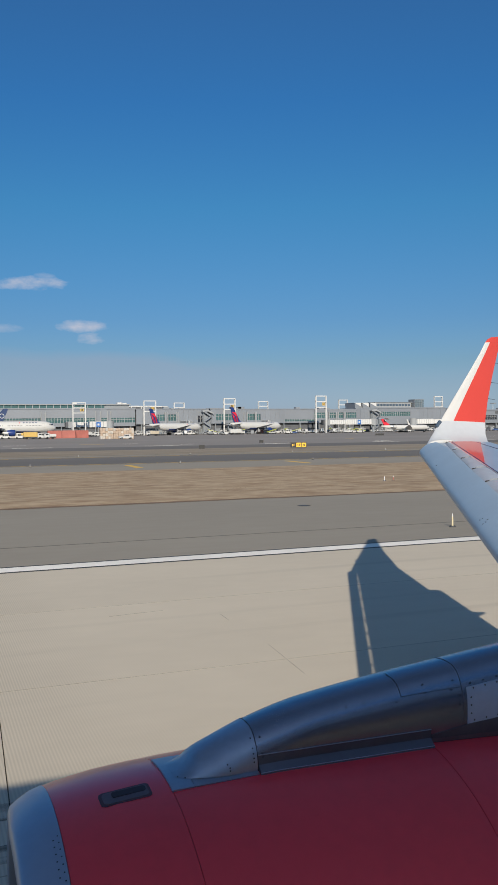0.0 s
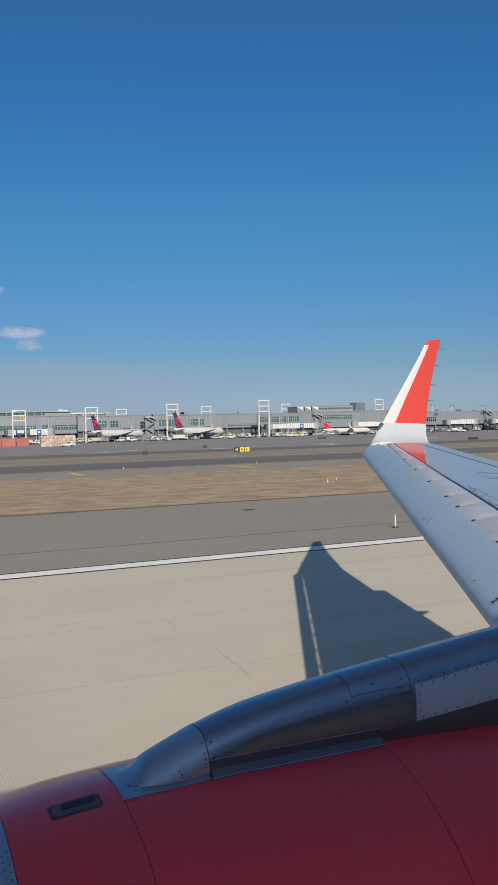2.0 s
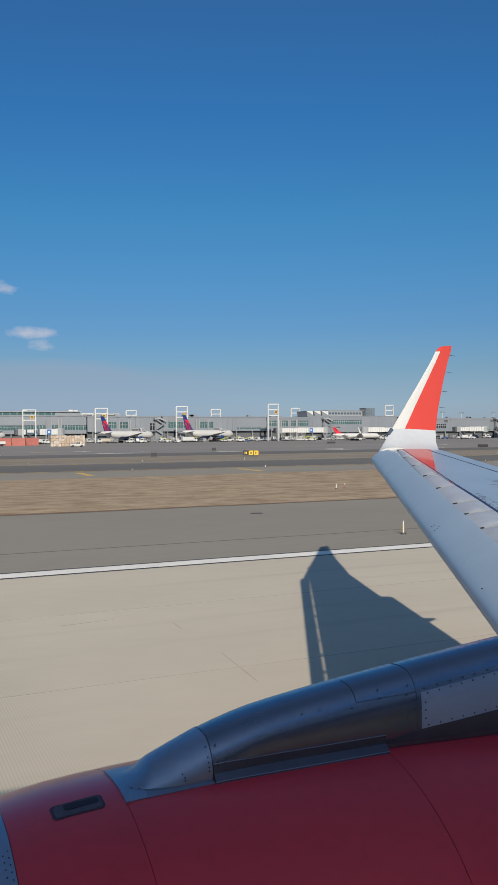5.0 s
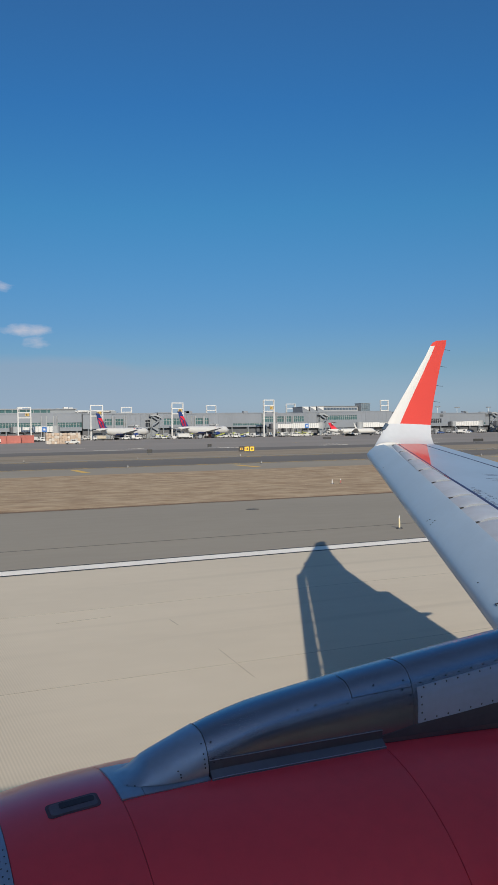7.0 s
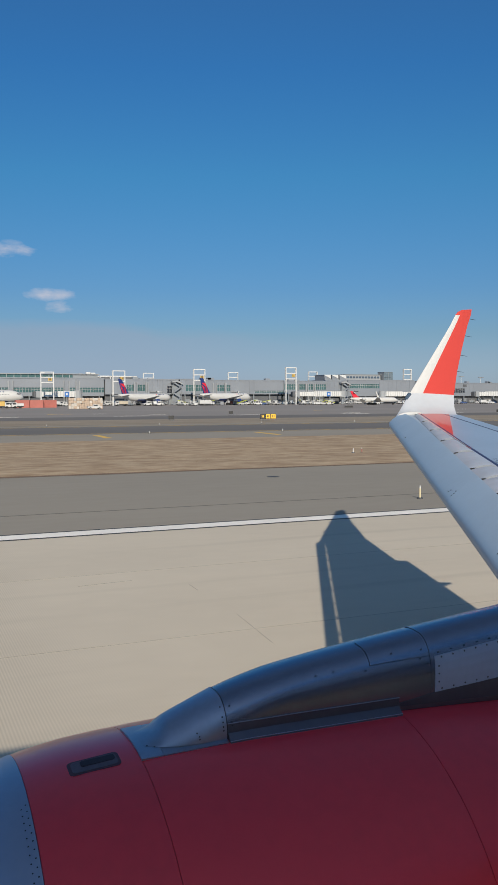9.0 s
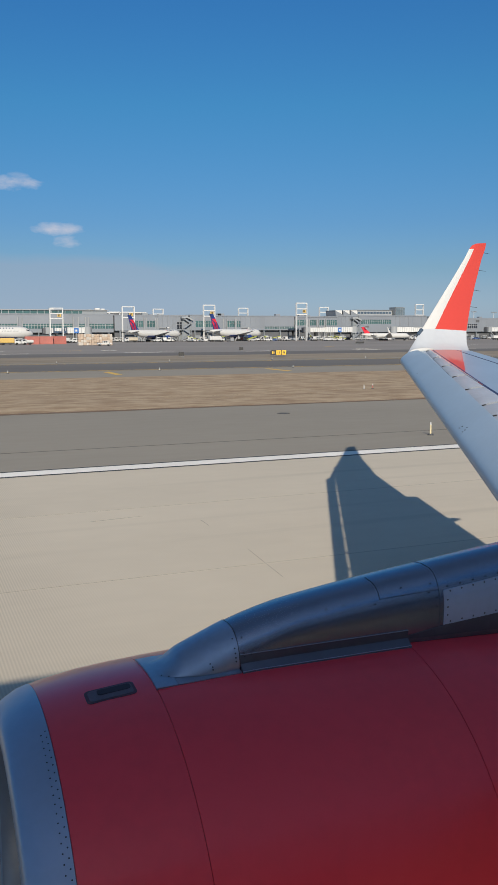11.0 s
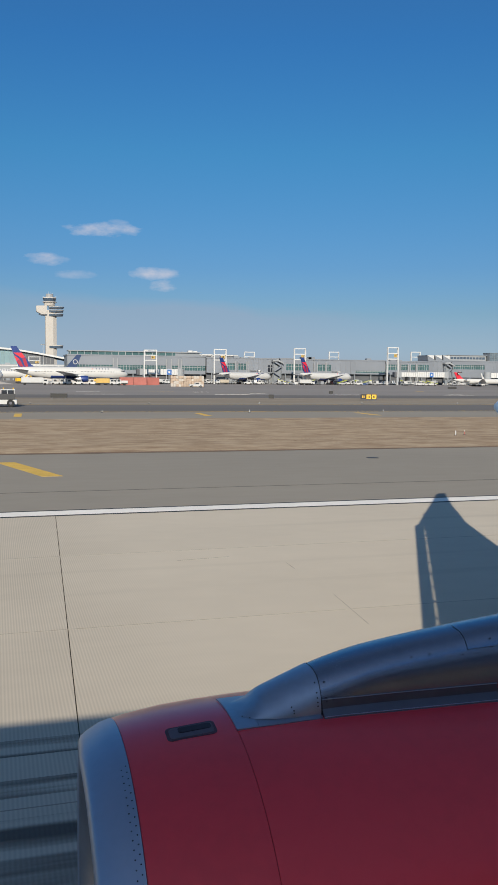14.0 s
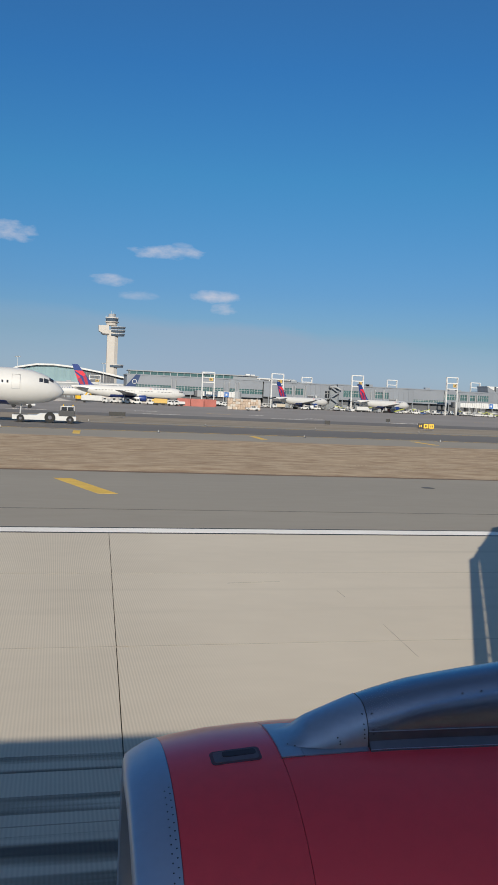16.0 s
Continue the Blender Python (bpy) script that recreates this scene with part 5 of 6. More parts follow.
# ---- control tower ----
def control_tower(m):
    ob = thing("control_tower", m, "tall pale concrete control tower with dark glass cabs", "control tower")
    bm = B()
    loft(bm, [[(-7, -5, 0), (-7, 6, 0), (3.4, 6, 0), (3.4, -5, 0)], [(-7, -5, 94), (-7, 6, 94), (3.4, 6, 94), (3.4, -5, 94)]])
    part("shaft", bm, M["concrete"], ob)
    bm = B()
    loft(bm, [[(3.4, -5, 0), (3.4, 6, 0), (8.2, 6, 0), (8.2, -2, 0)], [(3.4, -5, 90), (3.4, 6, 90), (8.2, 6, 90), (8.2, -2, 90)]])
    part("side_shaft", bm, M["concrete"], ob)
    for z, h, x1, r in ((41.5, 5.2, 16.5, 7.0), (86.0, 4.2, 17.0, 8.5), (91.3, 3.8, 17.5, 8.8), (96.2, 3.4, 18.0, 9.0)):
        bm = B()
        out = [(-2, -r * 0.75)] + [(x1 - r + r * math.sin(a), -r * 0.95 * math.cos(a)) for a in [math.pi * k / 10 for k in range(11)]] + [(-2, r * 0.75)]
        loft(bm, [[(x, y, z) for x, y in out], [(x * 1.03, y * 1.03, z + h * 0.6) for x, y in out]])
        g = part("gallery_glazing", bm, M["tower_glass"], ob, "dark curved gallery glass")
        bm = B()
        loft(bm, [[(x * 1.04, y * 1.04, z + h * 0.6) for x, y in out], [(x * 1.05, y * 1.05, z + h * 0.78) for x, y in out]])
        part("gallery_rim", bm, M["concrete"], g)
    bm = B()
    prism(bm, [(-19.5, 99.5), (-19.0, 91.5), (-12.0, 88.0), (-5, 88.0), (-5, 100.0)], -6, 5)
    part("antenna_wing", bm, M["concrete"], ob, "pale cantilevered equipment wing")
    bm = B()
    prism(bm, [(-16.0, 88.2), (-12.0, 86.6), (-5, 86.6), (-5, 88.2)], -6, 5)
    part("wing_soffit", bm, M["dark_clad"], ob)

    def octo(r, z):
        return [(-1 + r * math.cos(2 * math.pi * k / 12), r * math.sin(2 * math.pi * k / 12), z) for k in range(12)]
    for name, r0, r1, z0, z1, mat in (("cab_base", 7.2, 8.2, 100, 104.5, "concrete"), ("cab_deck", 9.6, 9.8, 104.5, 105.6, "concrete"), ("cab_glazing", 7.6, 9.2, 105.6, 110.2, "tower_glass"),
                                      ("cab_roof", 9.4, 8.6, 110.2, 111.6, "concrete"), ("lantern", 5.4, 5.0, 111.6, 116.4, "light_clad")):
        bm = B()
        loft(bm, [octo(r0, z0), octo(r1, z1)])
        part(name, bm, M[mat], ob)
    for a in range(12):
        x, y = -1 + 9.0 * math.cos(a * math.pi / 6), 9.0 * math.sin(a * math.pi / 6)
        part("railing_post", rod(B(), (x, y, 111.5), (x, y, 113.2), 0.12, n=5), M["white_frame"], ob)
    for dx, h in ((-2, 121), (1, 119), (3, 118)):
        part("antenna", rod(B(), (dx, 0, 116), (dx, 0, h), 0.14, n=5), M["white_frame"], ob)
    return ob


control_tower(pose(70.0, 1150, 0) @ Matrix.Diagonal((0.93, 0.93, 0.93, 1)))


# ---- terminals ----
def concourse(m, length, depth, height, label, window_h=3.0, bays=None, glass="green_glass", clad="light_clad", seed=1):
    """A long two-storey pier: dark ground floor, clad upper wall with ribbon windows in lengths, parapet and roof plant."""
    rng_ = random.Random(seed)
    ob = thing("terminal_concourse", m, label, "terminal")
    part("ground_floor", box(B(), 0, length, 1.2, depth, 0, 4.2), M["dark_clad"], ob, "dark recessed ground floor")
    upper = part("upper_wall", box(B(), 0, length, 0, depth, 4.2, height), M[clad], ob)
    part("roof_edge", box(B(), -0.3, length + 0.3, -0.35, depth, height, height + 0.7), M["white_frame"], ob)
    part("roof", box(B(), 0.4, length - 0.4, 0.4, depth - 0.4, height + 0.7, height + 1.0), M["steel"], ob)
    x = 2.0
    z0 = height - 2.0 - window_h
    while x < length - 9:
        w = rng_.uniform(5.0, 11.0)
        win = part("window", box(B(), x, x + w, -0.12, 0.2, z0, z0 + window_h), M[glass], upper)
        k = max(2, int(w / 1.8))
        bm = B()
        for i in range(k + 1):
            xx = x + w * i / k
            box(bm, xx - 0.07, xx + 0.07, -0.2, -0.1, z0, z0 + window_h)
        box(bm, x - 0.1, x + w + 0.1, -0.22, -0.1, z0 - 0.15, z0)
        box(bm, x - 0.1, x + w + 0.1, -0.22, -0.1, z0 + window_h, z0 + window_h + 0.15)
        part("window_frame", bm, M["white_frame"], win)
        x += w + rng_.uniform(1.5, 6.0)
    x = 4.0
    while x < length - 6:
        part("column", box(B(), x, x + 0.7, 0.1, 0.8, 0, 4.2), M["light_clad"], ob)
        if rng_.random() < 0.55:
            part("service_door", box(B(), x + 2, x + 4.6, 1.05, 1.25, 0, 3.4), M["steel"], ob)
        x += rng_.uniform(6, 9)
    for _ in range(int(length / 14)):
        x, w, h = rng_.uniform(2, length - 10), rng_.uniform(2, 7), rng_.uniform(0.9, 2.4)
        part("roof_unit", box(B(), x, x + w, depth * 0.35, depth * 0.35 + 4, height + 1.0, height + 1.0 + h), M["light_clad" if rng_.random() < 0.6 else "steel"], ob)
    return ob


def pier(m, height, spans, label, glass_z=(8.4, 12.2), foot=6.4, depth=26.0, seed=1):
    """A terminal pier built bay by bay: spans are (x0, x1, kind), with kind glass, wall, strip (a low ribbon window), shade or twin (a pair of white columns)."""
    rng_ = random.Random(seed)
    x0, x1 = spans[0][0], spans[-1][1]
    ob = thing("terminal_pier", m, label, "terminal", "terminal piers")
    part("undercroft", box(B(), x0 + 0.5, x1 - 0.5, 2.4, depth, 0, foot), M["dark_clad"], ob, "dark recessed ground floor")
    part("core", box(B(), x0 + 0.2, x1 - 0.2, 0.6, depth, foot, height - 0.3), M["steel"], ob)
    part("roof", box(B(), x0 - 0.3, x1 + 0.3, -0.25, depth, height - 0.3, height + 0.35), M["pier_clad"], ob, "flat grey roof edge")
    z0, z1 = glass_z
    for a, b, kind in spans:
        if kind == "twin":
            for q in (a, b - 0.55):
                part("column", box(B(), q, q + 0.55, -0.7, 0.3, 0, height - 1.6, 0.05), M["light_clad"], ob, "pale column")
            part("bay_wall", box(B(), a, b, 0.1, 0.6, foot, height - 0.3), M["pier_clad"], ob)
            continue
        if kind in ("glass", "strip", "shade"):
            lo, hi = {"glass": (z0, z1), "strip": (foot + 1.0, foot + 2.3), "shade": (z0 - 1.2, z1 - 0.8)}[kind]
            wall = part("bay_wall", box(B(), a, b, 0.0, 0.6, hi, height - 0.3), M["pier_clad"], ob)
            part("bay_wall", box(B(), a, b, 0.0, 0.6, foot, lo), M["pier_clad"], ob)
            n = max(2, round((b - a) / 1.7))
            for i in range(n):
                xa, xb = a + (b - a) * i / n, a + (b - a) * (i + 1) / n
                pane = part("window", box(B(), xa + 0.08, xb - 0.08, 0.25, 0.4, lo, hi), M["cabin_window" if kind == "shade" else "green_glass"], wall)
                part("mullion", box(B(), xa - 0.07, xa + 0.07, 0.02, 0.5, lo, hi), M["aircraft_grey"], wall)
            part("transom", box(B(), a, b, 0.03, 0.45, lo + (hi - lo) * 0.62, lo + (hi - lo) * 0.62 + 0.16), M["aircraft_grey"], wall)
        else:
            n = max(1, round((b - a) / 3.4))
            for i in range(n):
                xa, xb = a + (b - a) * i / n, a + (b - a) * (i + 1) / n
                part("wall_panel", box(B(), xa + 0.03, xb - 0.03, rng_.uniform(-0.02, 0.05), 0.6, foot, height - 0.3), M["pier_clad"], ob)
    x = x0 + 3
    while x < x1 - 3:
        part("pilotis", box(B(), x, x + 0.6, 0.2, 0.9, 0, foot), M["steel"], ob)
        if rng_.random() < 0.5:
            part("service_door", box(B(), x + 1.4, x + 4.0, 2.2, 2.45, 0, 3.4), M["steel"], ob)
        x += rng_.uniform(8, 14)
    for _ in range(int((x1 - x0) / 11)):
        x, w, h = rng_.uniform(x0 + 2, x1 - 6), rng_.uniform(1.2, 4.5), rng_.uniform(0.5, 1.6)
        part("roof_unit", box(B(), x, x + w, depth * 0.4, depth * 0.4 + 3, height + 0.35, height + 0.35 + h), M["pier_clad" if rng_.random() < 0.6 else "steel"], ob)
    return ob


pier(pose(0, 505, 0), 15.9, [(40, 66, "glass"), (66, 69, "twin"), (69, 97.4, "glass"), (97.4, 101, "twin"), (101, 104.5, "glass"), (104.5, 107, "twin"), (107, 121.5, "glass")],
     "long teal-glazed terminal pier with pale columns", (7.6, 10.4), 5.4, seed=2)
part_a = thing("upper_gallery", pose(0, 508, 16.25), "set-back glazed upper storey on the terminal pier", "terminal")
part("gallery_glass", box(B(), 42, 104, 2, 14, 0, 2.0), M["green_glass"], part_a, "pale teal gallery glass")
part("gallery_roof", box(B(), 41, 120, 1.2, 15, 2.0, 2.5), M["light_clad"], part_a)
part("gallery_wall", box(B(), 104, 119, 2.2, 14, 0, 2.0), M["steel"], part_a)
for k in range(16):
    part("gallery_mullion", box(B(), 42 + 4 * k, 42.25 + 4 * k, 1.8, 2.1, 0, 2.0), M["aircraft_grey"], part_a)
for x, h in ((112.5, 1.0), (115.5, 0.7), (85.5, 0.8)):
    part("roof_vent", box(B(), x, x + 2.6, 4, 8, 2.5, 2.5 + h, 0.2), M["white_frame"], part_a, "white roof vent")
pier(pose(0, 504, 0), 15.4, [(121.9, 133.4, "wall"), (133.4, 139.4, "glass"), (139.4, 141.6, "twin"), (141.6, 146.6, "glass"), (146.6, 148.4, "twin"), (148.4, 160.4, "wall"), (160.4, 167.6, "shade")],
     "grey panelled terminal pier with green glass bays", seed=3)
pier(pose(0, 502, 0), 15.6, [(168, 171.6, "wall"), (171.6, 177, "glass")], "pale stair block between two terminal piers", seed=4)
pier(pose(0, 505, 0), 15.2, [(177.4, 184.4, "glass"), (184.4, 190.6, "wall"), (190.6, 193.4, "twin"), (193.4, 198.4, "glass"), (198.4, 199.6, "twin"), (199.6, 202.4, "glass"), (202.4, 219, "wall"), (219, 239.6, "strip")],
     "long grey clad pier with a low ribbon window", seed=5)
pier(pose(0, 505, 0), 14.9, [(240, 248.6, "glass"), (248.6, 250.6, "twin"), (250.6, 255.4, "glass"), (255.4, 257.4, "twin"), (257.4, 261, "glass"), (261, 262.6, "twin"), (262.6, 270.6, "glass")],
     "terminal pier with green glass and white columns", (9.4, 12.9), seed=6)
pier(pose(0, 506, 0), 15.6, [(271, 287.2, "wall")], "grey block under sawtooth rooflights", foot=5.0, seed=7)
pier(pose(0, 506, 0), 15.8, [(287.6, 312.4, "glass"), (312.4, 340, "wall")], "grey terminal block with a broad dark window band", (10.4, 13.2), 5.0, seed=8)
upper = thing("upper_storey", pose(0, 510, 16.15), "set-back upper storey with a row of grey windows", "terminal")
part("storey_wall", box(B(), 288, 315.6, 0, 16, 0, 3.4), M["light_clad"], upper)
part("storey_roof", box(B(), 287.4, 316.2, -0.5, 16.4, 3.4, 3.75), M["steel"], upper)
for k in range(11):
    part("window", box(B(), 289 + 2.38 * k, 290.9 + 2.38 * k, -0.08, 0.1, 1.0, 2.4), M["tower_glass"], upper)
tower_ = thing("glass_stair_tower", pose(0, 507, 16.15), "translucent dark glass stair tower on the terminal roof", "stair tower")
for k in range(4):
    for j in range(3):
        part("glass_panel", box(B(), 316.6 + 1.8 * k, 318.3 + 1.8 * k, 0, 8, 1.75 * j, 1.75 * j + 1.65), M["dusk_glass"], tower_)
    part("tower_mullion", box(B(), 316.45 + 1.8 * k, 316.62 + 1.8 * k, -0.1, 8, 0, 5.3), M["steel"], tower_)
part("tower_cap", box(B(), 316.3, 324.0, -0.2, 8.3, 5.25, 5.5), M["steel"], tower_)
pier(pose(0, 507, 0), 14.2, [(340.4, 366, "wall"), (366, 384, "shade"), (384, 392, "wall"), (392, 424, "strip"), (424, 470, "wall")], "grey metal-clad concourse with dark windows", (8.6, 11.2), 5.0, seed=9)
for px_, w_ in ((382.5, 3.0), (424.0, 3.2), (352.0, 2.6)):
    ob = thing("wall_vent", pose(px_, 506.9, 11.6), "dark square louvre on the concourse wall", "louvre", "wall louvres")
    part("louvre", box(B(), 0, w_, -0.12, 0.0, 0, 1.7), M["dark_clad"], ob)
    part("louvre_frame", box(B(), -0.15, w_ + 0.15, -0.16, -0.1, 1.7, 1.85), M["steel"], ob)
concourse(pose(112, 700, 0), 84, 30, 21.5, "far terminal with a dark glass front and flat roof", 6.0, glass="hall_glass", clad="dark_clad", seed=14)
concourse(pose(-70, 640, 0), 150, 30, 10.4, "low pale terminal wing beyond the apron", seed=5)
concourse(pose(480, 520, 0), 200, 26, 12.0, "pale concourse at the end of the apron", seed=8)


def sawtooth_rooflight(m):
    ob = thing("sawtooth_rooflight", m, "white sloped rooflight on the terminal block", "rooflight", "sawtooth rooflights")
    bm = B()
    prism(bm, [(0, 0), (-0.4, 3.2), (4.5, 0.9), (5.2, 0)], 0.15, 14)
    part("cheek", bm, M["pier_clad"], ob)
    bm = B()
    prism(bm, [(-0.7, 3.35), (4.4, 3.35), (4.4, 0.8)], 0, 14)
    part("slope", bm, M["white_frame"], ob, "bright white slope")
    part("glazing", box(B(), 5.0, 5.12, 0.4, 13.6, 0.1, 0.5), M["green_glass"], ob)
    part("gutter", box(B(), -0.3, 5.3, -0.2, 0.0, -0.2, 0.25), M["steel"], ob)
    return ob


for k in range(3):
    sawtooth_rooflight(pose(270.6 + 5.7 * k, 506.4, 15.95))


def stair_tower(m):
    ob = thing("stair_tower", m, "open zigzag stair tower against the terminal", "stair tower", "stair towers")
    for x in (0.0, 5.2):
        for y in (0.0, 2.2):
            part("stair_post", box(B(), x, x + 0.25, y, y + 0.25, 0, 14.2), M["steel"], ob)
    for k in range(4):
        z = 0.6 + 3.3 * k
        a, b = (0.3, 4.9) if k % 2 == 0 else (4.9, 0.3)
        bm = B()
        prism(bm, [(a, z), (b, z + 2.9), (b, z + 3.9), (a, z + 1.0)], 0.1, 1.1)
        part("flight", bm, M["pier_clad"], ob)
        part("landing", box(B(), b - 0.6 if b > 1 else -0.5, b + 0.8 if b > 1 else 0.9, 0.0, 2.4, z + 2.8, z + 3.0), M["dark_clad"], ob)
    bm = B()
    prism(bm, [(-0.6, 13.6), (-0.6, 14.6), (2.8, 15.0), (6.4, 12.9), (6.4, 12.2), (2.8, 13.8)], -0.4, 2.8)
    part("hood", bm, M["light_clad"], ob, "sloped white hood")
    part("back_wall", box(B(), 0.2, 5.2, 2.3, 3.0, 0, 13.2), M["steel"], ob)
    return ob


for x, y in ((281.4, 502.4), (163.0, 500.2), (427, 503.4)):
    stair_tower(pose(x, y, 0))


def arched_hall(m):
    """The departure hall with a long shallow curved roof over a curtain wall."""
    ob = thing("terminal_hall", m, "terminal hall with curved white roof and pale glass front", "terminal")
    prof = [(-58, 12.5), (-46, 17.5), (-32, 21.6), (-16, 24.2), (0, 24.6), (18, 23.4), (40, 20.6), (62, 17.2), (84, 14.0), (92, 12.6)]
    bm = B()
    loft(bm, [[(x, y, z) for x, z in prof] + [(x, y, z - 1.3) for x, z in reversed(prof)] for y in (-2, 60)])
    part("roof", bm, M["white_frame"], ob, "curved white metal roof")
    part("wall", box(B(), -56, 90, 1.0, 58, 0, 11.6), M["light_clad"], ob)
    for i in range(30):
        x0, x1 = -54 + 3.6 * i, -54 + 3.6 * i + 3.4
        top = min(float(np.interp(x0, [p[0] for p in prof], [p[1] for p in prof])), float(np.interp(x1, [p[0] for p in prof], [p[1] for p in prof]))) - 1.4
        if top > 11.8:
            part("glass_panel", box(B(), x0, x1, 0.8, 1.4, 11.7, top), M["hall_glass"] if i < 22 else M["dark_clad"], ob)
    for i in range(24):
        x = -54 + 6.1 * i
        part("window", box(B(), x, x + 4.6, 0.8, 1.2, 5.0, 8.6), M["green_glass"], ob)
    part("lower_roof", box(B(), -60, 95, -8, 1, 9.9, 10.6), M["white_frame"], ob)
    for i in range(13):
        x = -58 + 12.5 * i
        part("column", box(B(), x, x + 1.0, -7, -6, 0, 9.9), M["concrete"], ob)
    return ob


hall = arched_hall(pose(-2, 800, 0))
hall.scale = (1, 1, 1.17)


def blue_shed(m):
    ob = thing("maintenance_shed", m, "long dark blue shed with a pale flat roof", "shed")
    part("wall", box(B(), 0, 36, 0, 14, 0, 6.6), M["blue_roof"], ob)
    part("roof", box(B(), -1.5, 37.5, -2.5, 15, 7.6, 8.3), M["white_frame"], ob, "pale overhanging roof")
    for k in range(9):
        part("window", box(B(), 1 + 4 * k, 4 + 4 * k, -0.15, 0.1, 5.0, 7.0), M["cabin_window"], ob)
        part("roof_post", box(B(), 0.2 + 4 * k, 0.5 + 4 * k, -1.2, -0.9, 0, 7.6), M["white_frame"], ob)
    for k in range(7):
        part("parked_cart_cover", box(B(), 1 + 5 * k, 4.6 + 5 * k, -5, -3, 0, 2.4, 0.2), M["blue_roof"], ob)
    return ob


blue_shed(pose(440, 520, 0))


def overpass(m, length):
    ob = thing("road_viaduct", m, "pale concrete road viaduct on columns", "viaduct")
    part("deck", box(B(), 0, length, 0, 12, 8.6, 10.2), M["concrete"], ob)
    part("parapet", box(B(), 0, length, -0.4, 0, 9.6, 11.2), M["light_clad"], ob)
    for i in range(int(length / 18)):
        part("column", box(B(), 6 + 18 * i, 8 + 18 * i, 4, 8, 0, 8.6), M["concrete"], ob)
    return ob


overpass(pose(-330, 830, 0), 270)
concourse(pose(-300, 900, 0), 130, 30, 17.0, "distant pale terminal with a flat white roof", seed=6)


# ---- gate frames, bridges, poles ----
def gate_frame(numbered=True):
    ob = thing("gate_gantry", pose(0, 0, 0), "white steel gate gantry" + (" with a yellow number plate" if numbered else " rising behind the pier"), "gantry", "gate gantries")
    for x in (-3.4, 3.4):
        for y in (-0.5, 0.5):
            part("leg", box(B(), x - 0.22, x + 0.22, y - 0.2, y + 0.2, 0, 18.4), M["white_frame"], ob)
    for z in (18.2, 15.4, 12.6):
        part("crossbar", box(B(), -3.6, 3.6, -0.6, 0.6, z, z + 0.45), M["white_frame"], ob)
    if not numbered:
        return ob
    plate = part("number_plate", box(B(), 0.5, 2.5, -0.8, -0.62, 13.7, 15.2), M["plate_yellow"], ob, "yellow gate number plate")
    for x in (0.85, 1.6):
        part("number_bar", box(B(), x, x + 0.35, -0.85, -0.8, 13.95, 15.05), M["sign_black"], plate)
    return ob


GATES = [(82.7, 474, 0.0), (122.5, 474, 1.0), (170.4, 474, 2.3), (229.7, 474, 4.0), (24, 560, -3), (-20, 600, -3)]
BACK_GATES = [(132.7, 548, 1.0), (161.6, 548, 2.0), (221.6, 548, 3.0), (283, 548, 4.0), (362.5, 548, 6.6)]
for numbered, spots in ((True, GATES), (False, BACK_GATES)):
    first_gate = gate_frame(numbered)
    first_gate.matrix_basis = pose(spots[0][0], spots[0][1], 0)
    for x, y, dz in spots[1:]:
        g = copy_thing(first_gate, pose(x, y, 0))
        g.scale = (1, 1, 1 + dz / 18.4)


def jet_bridge(m, length, sign=False):
    """A telescopic boarding bridge: ribbed tunnels, round end room on a column, cab and wheeled drive."""
    ob = thing("jet_bridge", m, "white ribbed boarding bridge on wheeled supports" + (" with a blue panel" if sign else ""), "jet bridge", "jet bridges")
    outer = part("tunnel", box(B(), 0, length, -1.5, 1.5, 4.9, 8.2, 0.1), M["white_frame"], ob)
    for k in range(int(length / 1.6)):
        part("rib", box(B(), 0.4 + 1.6 * k, 0.56 + 1.6 * k, -1.6, 1.6, 4.85, 8.25), M["light_clad"], outer)
    inner = part("inner_tunnel", box(B(), -length * 0.5, 0.5, -1.25, 1.25, 5.1, 7.9), M["white_frame"], ob)
    for k in range(int(length * 0.3)):
        part("rib", box(B(), -0.9 - 1.6 * k, -0.76 - 1.6 * k, -1.33, 1.33, 5.05, 7.95), M["light_clad"], inner)
    part("rotunda", rod(B(), (length, 0, 4.4), (length, 0, 8.6), 2.4, n=16), M["light_clad"], ob)
    part("rotunda_column", rod(B(), (length, 0, 0), (length, 0, 4.5), 0.8, n=12), M["steel"], ob)
    cab_ = part("cab", box(B(), -length * 0.5 - 3.2, -length * 0.5, -1.9, 1.9, 4.6, 8.3, 0.1), M["light_clad"], ob)
    part("canopy", box(B(), -length * 0.5 - 4.6, -length * 0.5 - 3.1, -1.7, 1.7, 4.7, 8.0, 0.3), M["dark_clad"], cab_, "dark folding canopy")
    drive = part("drive_column", box(B(), -length * 0.3, -length * 0.3 + 1, -1.6, 1.6, 0.9, 5.0), M["truck_dark"], ob)
    for y in (-1.4, 1.4):
        part("wheel", rod(B(), (-length * 0.3 + 0.5, y - 0.25, 0.55), (-length * 0.3 + 0.5, y + 0.25, 0.55), 0.55, n=12), M["tyre"], drive)
    stair = B()
    prism(stair, [(-length * 0.5 - 2.0, 4.6), (-length * 0.5 + 3.4, 0.2), (-length * 0.5 + 3.9, 0.5), (-length * 0.5 - 1.6, 5.0)], -2.7, -1.9)
    part("service_stair", stair, M["steel"], ob)
    if sign:
        part("blue_panel", box(B(), length * 0.42, length * 0.42 + 2.6, -1.72, -1.6, 5.0, 7.9), M["sign_blue"], outer, "plain blue and white panel")
        part("panel_mark", box(B(), length * 0.42 + 0.7, length * 0.42 + 1.8, -1.76, -1.72, 5.9, 7.0), M["white_frame"], outer)
    return ob


